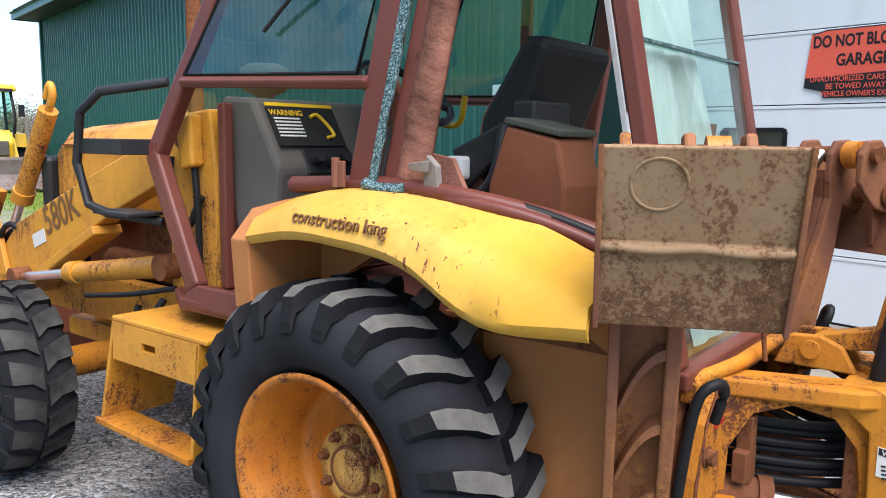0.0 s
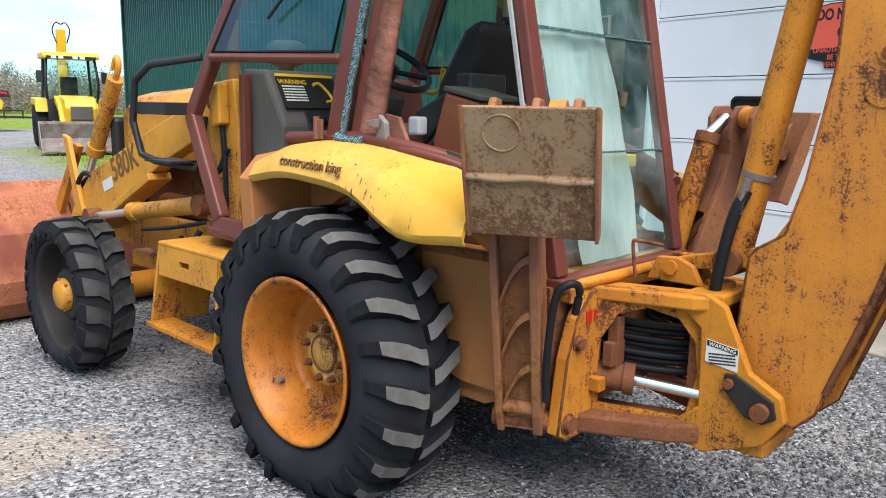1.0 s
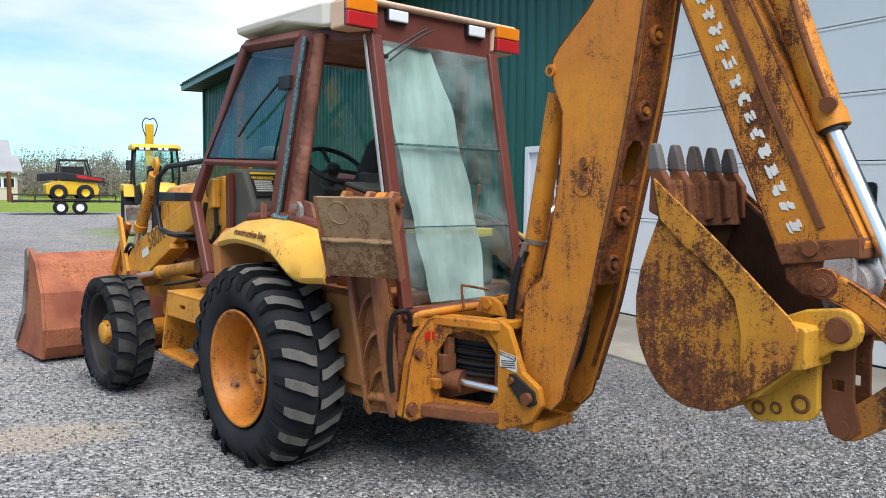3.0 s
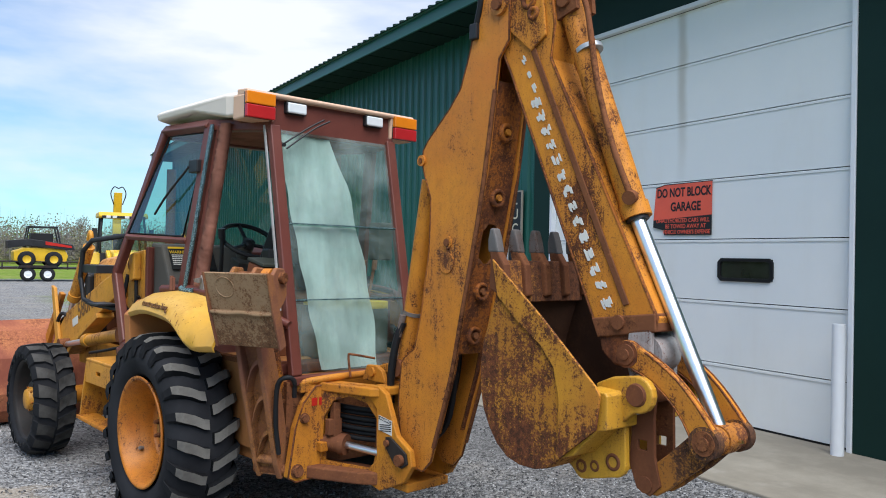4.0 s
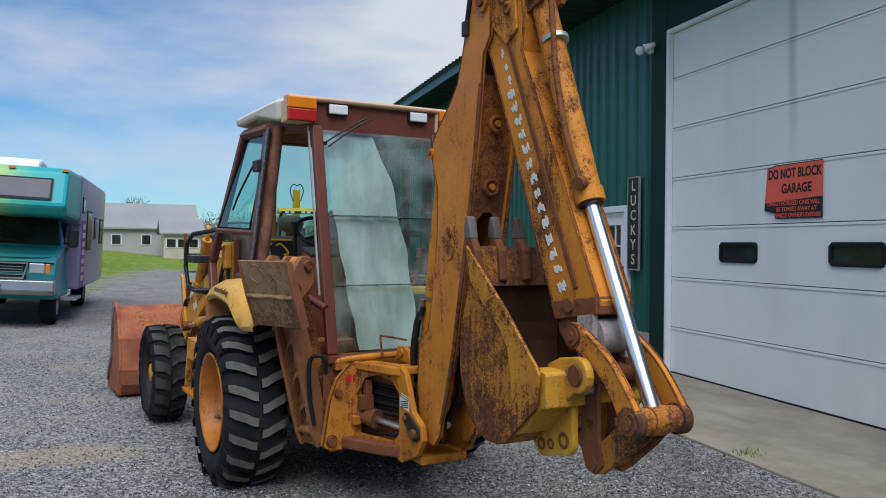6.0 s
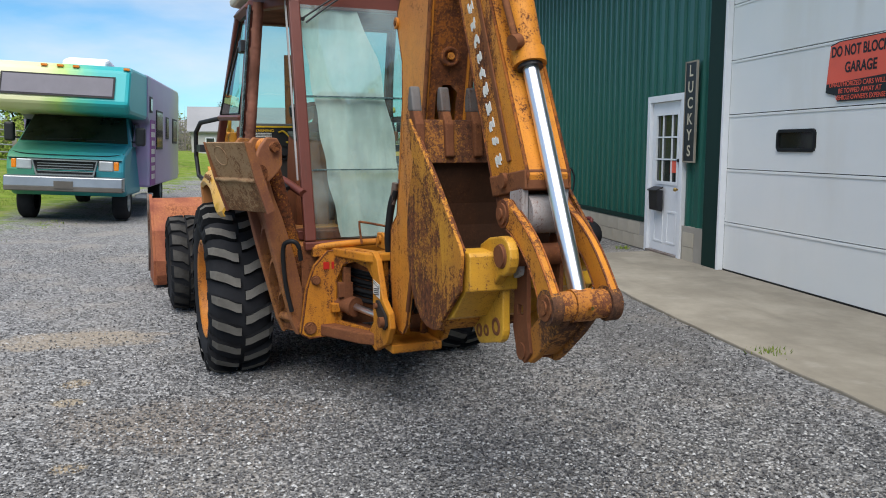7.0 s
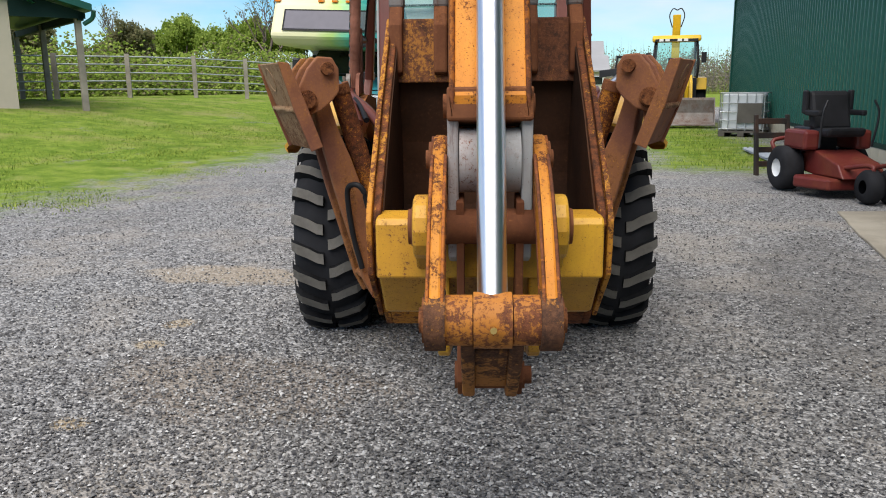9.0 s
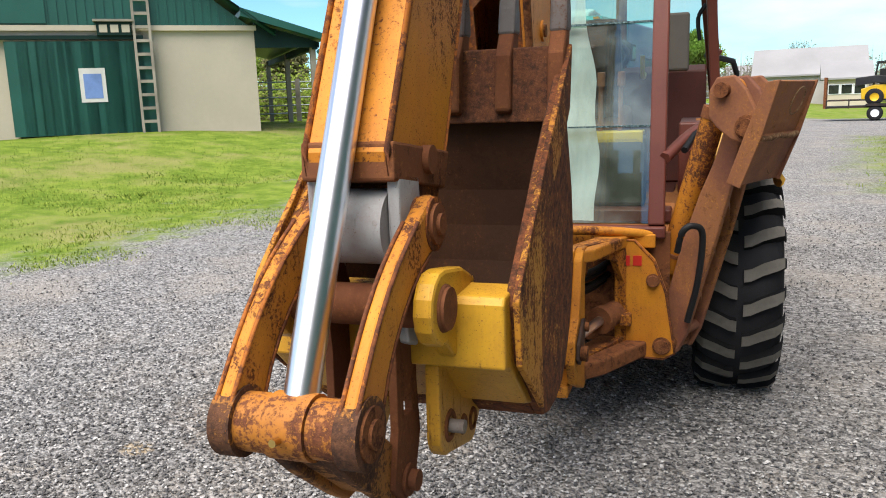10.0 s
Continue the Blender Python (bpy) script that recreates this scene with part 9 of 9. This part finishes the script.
for i in range(10):
    z = 0.25 + 0.36 * i
    part("rung", Shape().box((-3.25, -0.41 + 0.046 * z, z), (-2.80, -0.33 + 0.046 * z, z + 0.08)), "wood", lad)

# ---- pasture fence ----
fence = thing("pasture_fence", Matrix.Identity(4), "weathered wooden post fence with pipe rails round the pasture", "fence")
line = [(-20.5, 17.2), (-17.6, 21.2), (-14.6, 25.2), (-12.2, 28.8), (-9.8, 32.4), (-7.4, 36.0), (-5.0, 39.6)]
post_me = Shape().box((-0.08, -0.08, -0.2), (0.08, 0.08, 1.58)).mesh("fence_post", [M["wood"]])
fence_spots = []
for (x0, y0), (x1, y1) in zip(line, line[1:]):
    for k in (0, 0.5):
        fence_spots.append((x0 + (x1 - x0) * k, y0 + (y1 - y0) * k))
for x, y in fence_spots:
    piece("fence_post", post_me, fence, pose(x, y, land(x, y), 0, 0, 30))
for h in (0.3, 0.6, 0.9, 1.2, 1.48):
    for (x0, y0), (x1, y1) in zip(fence_spots, fence_spots[1:]):
        part("rail", Shape().tube([(x0, y0, land(x0, y0) + h), (x1, y1, land(x1, y1) + h)], 0.028, n=5, fine=1), "galv", fence)
fence2 = [(x * 1.0 - 6, y + 12) for x, y in line]
far_f = thing("far_fence", Matrix.Identity(4), "grey post and rail fence farther out in the pasture", "fence")
for (x0, y0), (x1, y1) in zip(fence2, fence2[1:]):
    for k in (0, 0.5):
        piece("fence_post", post_me, far_f, pose(x0 + (x1 - x0) * k, y0 + (y1 - y0) * k, 0.95, 0, 0, 30))
    for h in (0.5, 0.9, 1.3):
        part("rail", Shape().tube([(x0, y0, 0.95 + h), (x1, y1, 0.95 + h)], 0.03, n=5, fine=1), "wood", far_f)

# ---- far buildings ----
def house(at, w, d, h, ridge, label, wall="white", roof="roofgrey"):
    ho = thing("farm_building", at, label, "house", group="far farm buildings")
    part("wall", Shape().box((-w / 2, -d / 2, -1), (w / 2, d / 2, h)).prism([(-d / 2, h), (d / 2, h), (0, h + ridge)], -w / 2, w / 2, "x"), wall, ho)
    part("roof", Shape().prism([(-d / 2 - 0.4, h - 0.15), (0, h + ridge + 0.05), (d / 2 + 0.4, h - 0.15), (d / 2 + 0.4, h), (0, h + ridge + 0.25), (-d / 2 - 0.4, h)], -w / 2 - 0.4, w / 2 + 0.4, "x"), roof, ho)
    for k in (-0.3, 0.0, 0.3):
        wn2 = part("window", Shape().box((w * k - 0.5, -d / 2 - 0.05, h * 0.35), (w * k + 0.5, -d / 2, h * 0.75)), "white", ho)
        part("pane", Shape().box((w * k - 0.4, -d / 2 - 0.08, h * 0.38), (w * k + 0.4, -d / 2 - 0.05, h * 0.72)), "darkglass", wn2)
    return ho
house(pose(-9.6, 86, 0.45, 0, 0, 9), 9.5, 7.0, 2.7, 2.4, "white farm building with a grey metal roof beyond the road", "palewall")
house(pose(-5.4, 79, 0.4, 0, 0, 9), 3.4, 5, 2.2, 1.2, "low pale shed with a grey roof beside the farm building", "beige")
house(pose(-22, 150, 1.0, 0, 0, 20), 22, 9, 3.0, 2.2, "long pale farm building far across the fields", "white")

# ---- trees ----
def leaf_material(name, a, b3):
    m, nt, b = mat_base(name, 0.8)
    g = nt.nodes.new("ShaderNodeNewGeometry")
    hue = mix_node(nt, g.outputs["Random Per Island"], a, b3)
    df, tl, mx = nt.nodes.new("ShaderNodeBsdfDiffuse"), nt.nodes.new("ShaderNodeBsdfTranslucent"), nt.nodes.new("ShaderNodeMixShader")
    nt.links.new(hue, df.inputs["Color"])
    nt.links.new(hue, tl.inputs["Color"])
    nt.links.new(df.outputs[0], mx.inputs[1])
    nt.links.new(tl.outputs[0], mx.inputs[2])
    nt.links.new(mx.outputs[0], nt.nodes["Material Output"].inputs["Surface"])
    return m
M["leaf"] = leaf_material("spring_leaf", (0.15, 0.24, 0.03), (0.40, 0.48, 0.12))
M["bud"] = leaf_material("pale_bud", (0.15, 0.16, 0.07), (0.26, 0.24, 0.13))
M["twig"] = plain("bare_twig", (0.17, 0.135, 0.11), 0.95, vary=0.25, bump=0.0)


def tree(at, height, spread, leaves, label, seed, leafmat="leaf", size=0.085):
    """A tapered trunk with forking limbs, and small leaves scattered round the outer twigs."""
    r = random.Random(seed)
    t = thing("tree", at, label, "tree", group="trees beyond the fence")
    limbs = Shape()
    tips = []
    def grow(p, d, length, rad, depth):
        q = p + d * length
        mid = p + d * length * 0.5 + Vector((r.gauss(0, 1), r.gauss(0, 1), 0)) * length * 0.05
        limbs.tube([p, mid, q], rad, n=5 if depth < 2 else 3, fine=2 if depth < 2 else 1, taper=0.62)
        if depth >= 2:
            tips.append((mid, q))
        if depth == 4:
            return
        for _ in range(3 if depth else 5):
            nd = (d + Vector((r.gauss(0, 0.55), r.gauss(0, 0.55), r.uniform(-0.1, 0.45))) * spread).normalized()
            grow(p + d * length * r.uniform(0.55, 1.0), nd, length * r.uniform(0.55, 0.78), rad * 0.55, depth + 1)
    grow(Vector((0, 0, -0.3)), Vector((0.03, 0.02, 1)).normalized(), height * 0.36, height * 0.018, 0)
    part("trunk", limbs, "twig" if leaves < 1200 else "bark", t)
    if leaves:
        base = np.array([(-1, 0, 0), (0, -0.6, 0.15), (1, 0, 0), (0, 0.7, -0.1)]) * size
        V, Fa = [], []
        for i in range(leaves):
            a, b3 = tips[r.randrange(len(tips))]
            p = a.lerp(b3, r.random()) + Vector((r.gauss(0, 1), r.gauss(0, 1), r.gauss(0, 0.8))) * height * 0.03
            rot = np.array(Euler((r.uniform(0, 6), r.uniform(0, 6), r.uniform(0, 6))).to_matrix()) * r.uniform(0.6, 1.3)
            V.append(base @ rot.T + np.array(p))
            Fa.append([4 * i, 4 * i + 1, 4 * i + 2, 4 * i + 3])
        me = bpy.data.meshes.new("crown")
        me.from_pydata(np.concatenate(V).tolist(), [], Fa)
        me.materials.append(M[leafmat])
        ob = new("crown", me)
        ob.parent = t
    return t


def on_land(x, y, rz=0, s=1.0):
    return pose(x, y, land(x, y), 0, 0, rz)
big = tree(on_land(-14, 46), 6.0, 1.0, 15000, "leafy green tree beyond the pasture fence", 1)
bare = tree(on_land(-21, 43), 8.0, 0.75, 300, "bare tall tree with fine twigs beyond the fence", 2, "bud")
scrub = tree(on_land(-29, 40), 5.0, 1.1, 14000, "budding scrub tree beyond the fence", 3, "bud")
for x, y, rz in ((-10, 47, 40), (-18, 50, 100), (-12, 52, 200), (-16, 44, 310), (-23, 45, 80), (-26, 42, 150), (-20, 47, 230), (-35, 38, 10), (-30, 46, 280), (-37, 33, 190), (-27, 49, 330), (-41, 31, 60)):
    copy_thing(big, on_land(x, y, rz))
for x, y, rz in ((-33, 44, 50), (-38, 38, 120), (-16, 58, 210), (-31, 34, 10)):
    copy_thing(scrub, on_land(x, y, rz))
for x, y, rz in ((5.5, 112, 90), (-36, 48, 250), (11, 105, 30), (-11, 90, 140)):
    copy_thing(bare, on_land(x, y, rz))

# far woods all round the horizon: twiggy stems and scattered leaf clumps
rng = random.Random(17)
spots = []
for i in range(1900):
    a = radians(rng.uniform(-75, 40))
    d = rng.uniform(97, 140)
    x, y = d * math.sin(a) + 2, d * math.cos(a)
    h = rng.uniform(3.0, 5.4)
    kind = rng.choice((0, 1, 1, 2, 2))
    for k in range(110):
        t = rng.random() ** 2.3
        wide = (1.5 if t > 0.25 else 1.3) * (1.1 - 0.75 * t)
        px_, py_, pz_ = x + rng.gauss(0, wide), y + rng.gauss(0, wide), 0.6 + h * t
        sz = rng.uniform(0.12, 0.27) * (1.0 - 0.5 * t)
        spots.append((turn_matrix(rng) @ np.array(Euler((rng.uniform(0, 6), rng.uniform(0, 6), 0)).to_matrix()) * sz, np.array((px_, py_, pz_)), kind))
# distance haze is put into these colours: paler than the near leaves and twigs
M["haze_leaf"] = leaf_material("hazed_green_leaf", (0.17, 0.21, 0.08), (0.30, 0.33, 0.15))
M["haze_bud"] = leaf_material("hazed_bud", (0.25, 0.23, 0.16), (0.38, 0.35, 0.25))
M["haze_twig"] = leaf_material("hazed_twig", (0.24, 0.22, 0.19), (0.34, 0.31, 0.28))
scatter("far_woods", [(-1, 0, 0), (0.1, -0.8, 0.2), (1, 0.1, 0), (0, 0.8, -0.2), (0.2, 0.1, 0.9)], [(0, 1, 4), (1, 2, 4), (2, 3, 4), (3, 0, 4)], spots, ["haze_leaf", "haze_bud", "haze_twig"], "distant mixed woods in early spring leaf", "woods")
spots = []
for i in range(5200):
    a = radians(rng.uniform(-75, 40))
    d = rng.uniform(92, 165)
    h = rng.uniform(3, 6.5)
    spots.append((np.diag((0.045, 0.045, h)) @ np.array(Euler((rng.gauss(0, 0.08), rng.gauss(0, 0.08), 0)).to_matrix()), np.array((d * math.sin(a) + 2, d * math.cos(a), 0.3)), 0))
scatter("far_stems", [(-1, -0.6, 0), (1, -0.6, 0), (0, 1, 0), (0, 0, 1)], [(0, 1, 3), (1, 2, 3), (2, 0, 3)], spots, ["haze_twig"], "thin bare stems standing in the distant woods", "stems")
# hedge of brush behind the fence
spots = []
for i in range(46000):
    k = rng.random() * 5.999
    (x0, y0), (x1, y1) = line[int(k)], line[int(k) + 1]
    f = k - int(k)
    off = abs(rng.gauss(9, 2.2))
    x, y = x0 + (x1 - x0) * f - off * 0.8, y0 + (y1 - y0) * f + off * 0.62
    z = min(1.8, abs(rng.gauss(0, 0.8))) * (1.15 + 0.8 * noise.noise((x * 0.22, y * 0.22, 4.0)))
    spots.append((turn_matrix(rng) * rng.uniform(0.05, 0.12), np.array((x, y, land(x, y) + max(0.0, z))), rng.choice((0, 0, 0, 1))))
scatter("brush", [(-1, 0, 0), (0.1, -0.8, 0.2), (1, 0.1, 0), (0, 0.8, -0.2), (0.2, 0.1, 0.9)], [(0, 1, 4), (1, 2, 4), (2, 3, 4), (3, 0, 4)], spots, ["leaf", "bud"], "green brush growing behind the fence", "brush")
# weeds at the wall
spots = []
for cx, cy in ((5.46, 1.82), (6.45, 7.8)):
    for i in range(70):
        s = rng.uniform(0.02, 0.06)
        spots.append((turn_matrix(rng) * np.array((s * 0.15, s * 0.3, s)), np.array((cx + rng.gauss(0, 0.06), cy + rng.gauss(0, 0.06), 0.0)), 0))
scatter("weeds", [(-1, 0, 0), (1, 0, 0), (0.3, 0.9, 1)], [(0, 1, 2)], spots, [blade_m], "small green weeds along the concrete edge", "weeds")
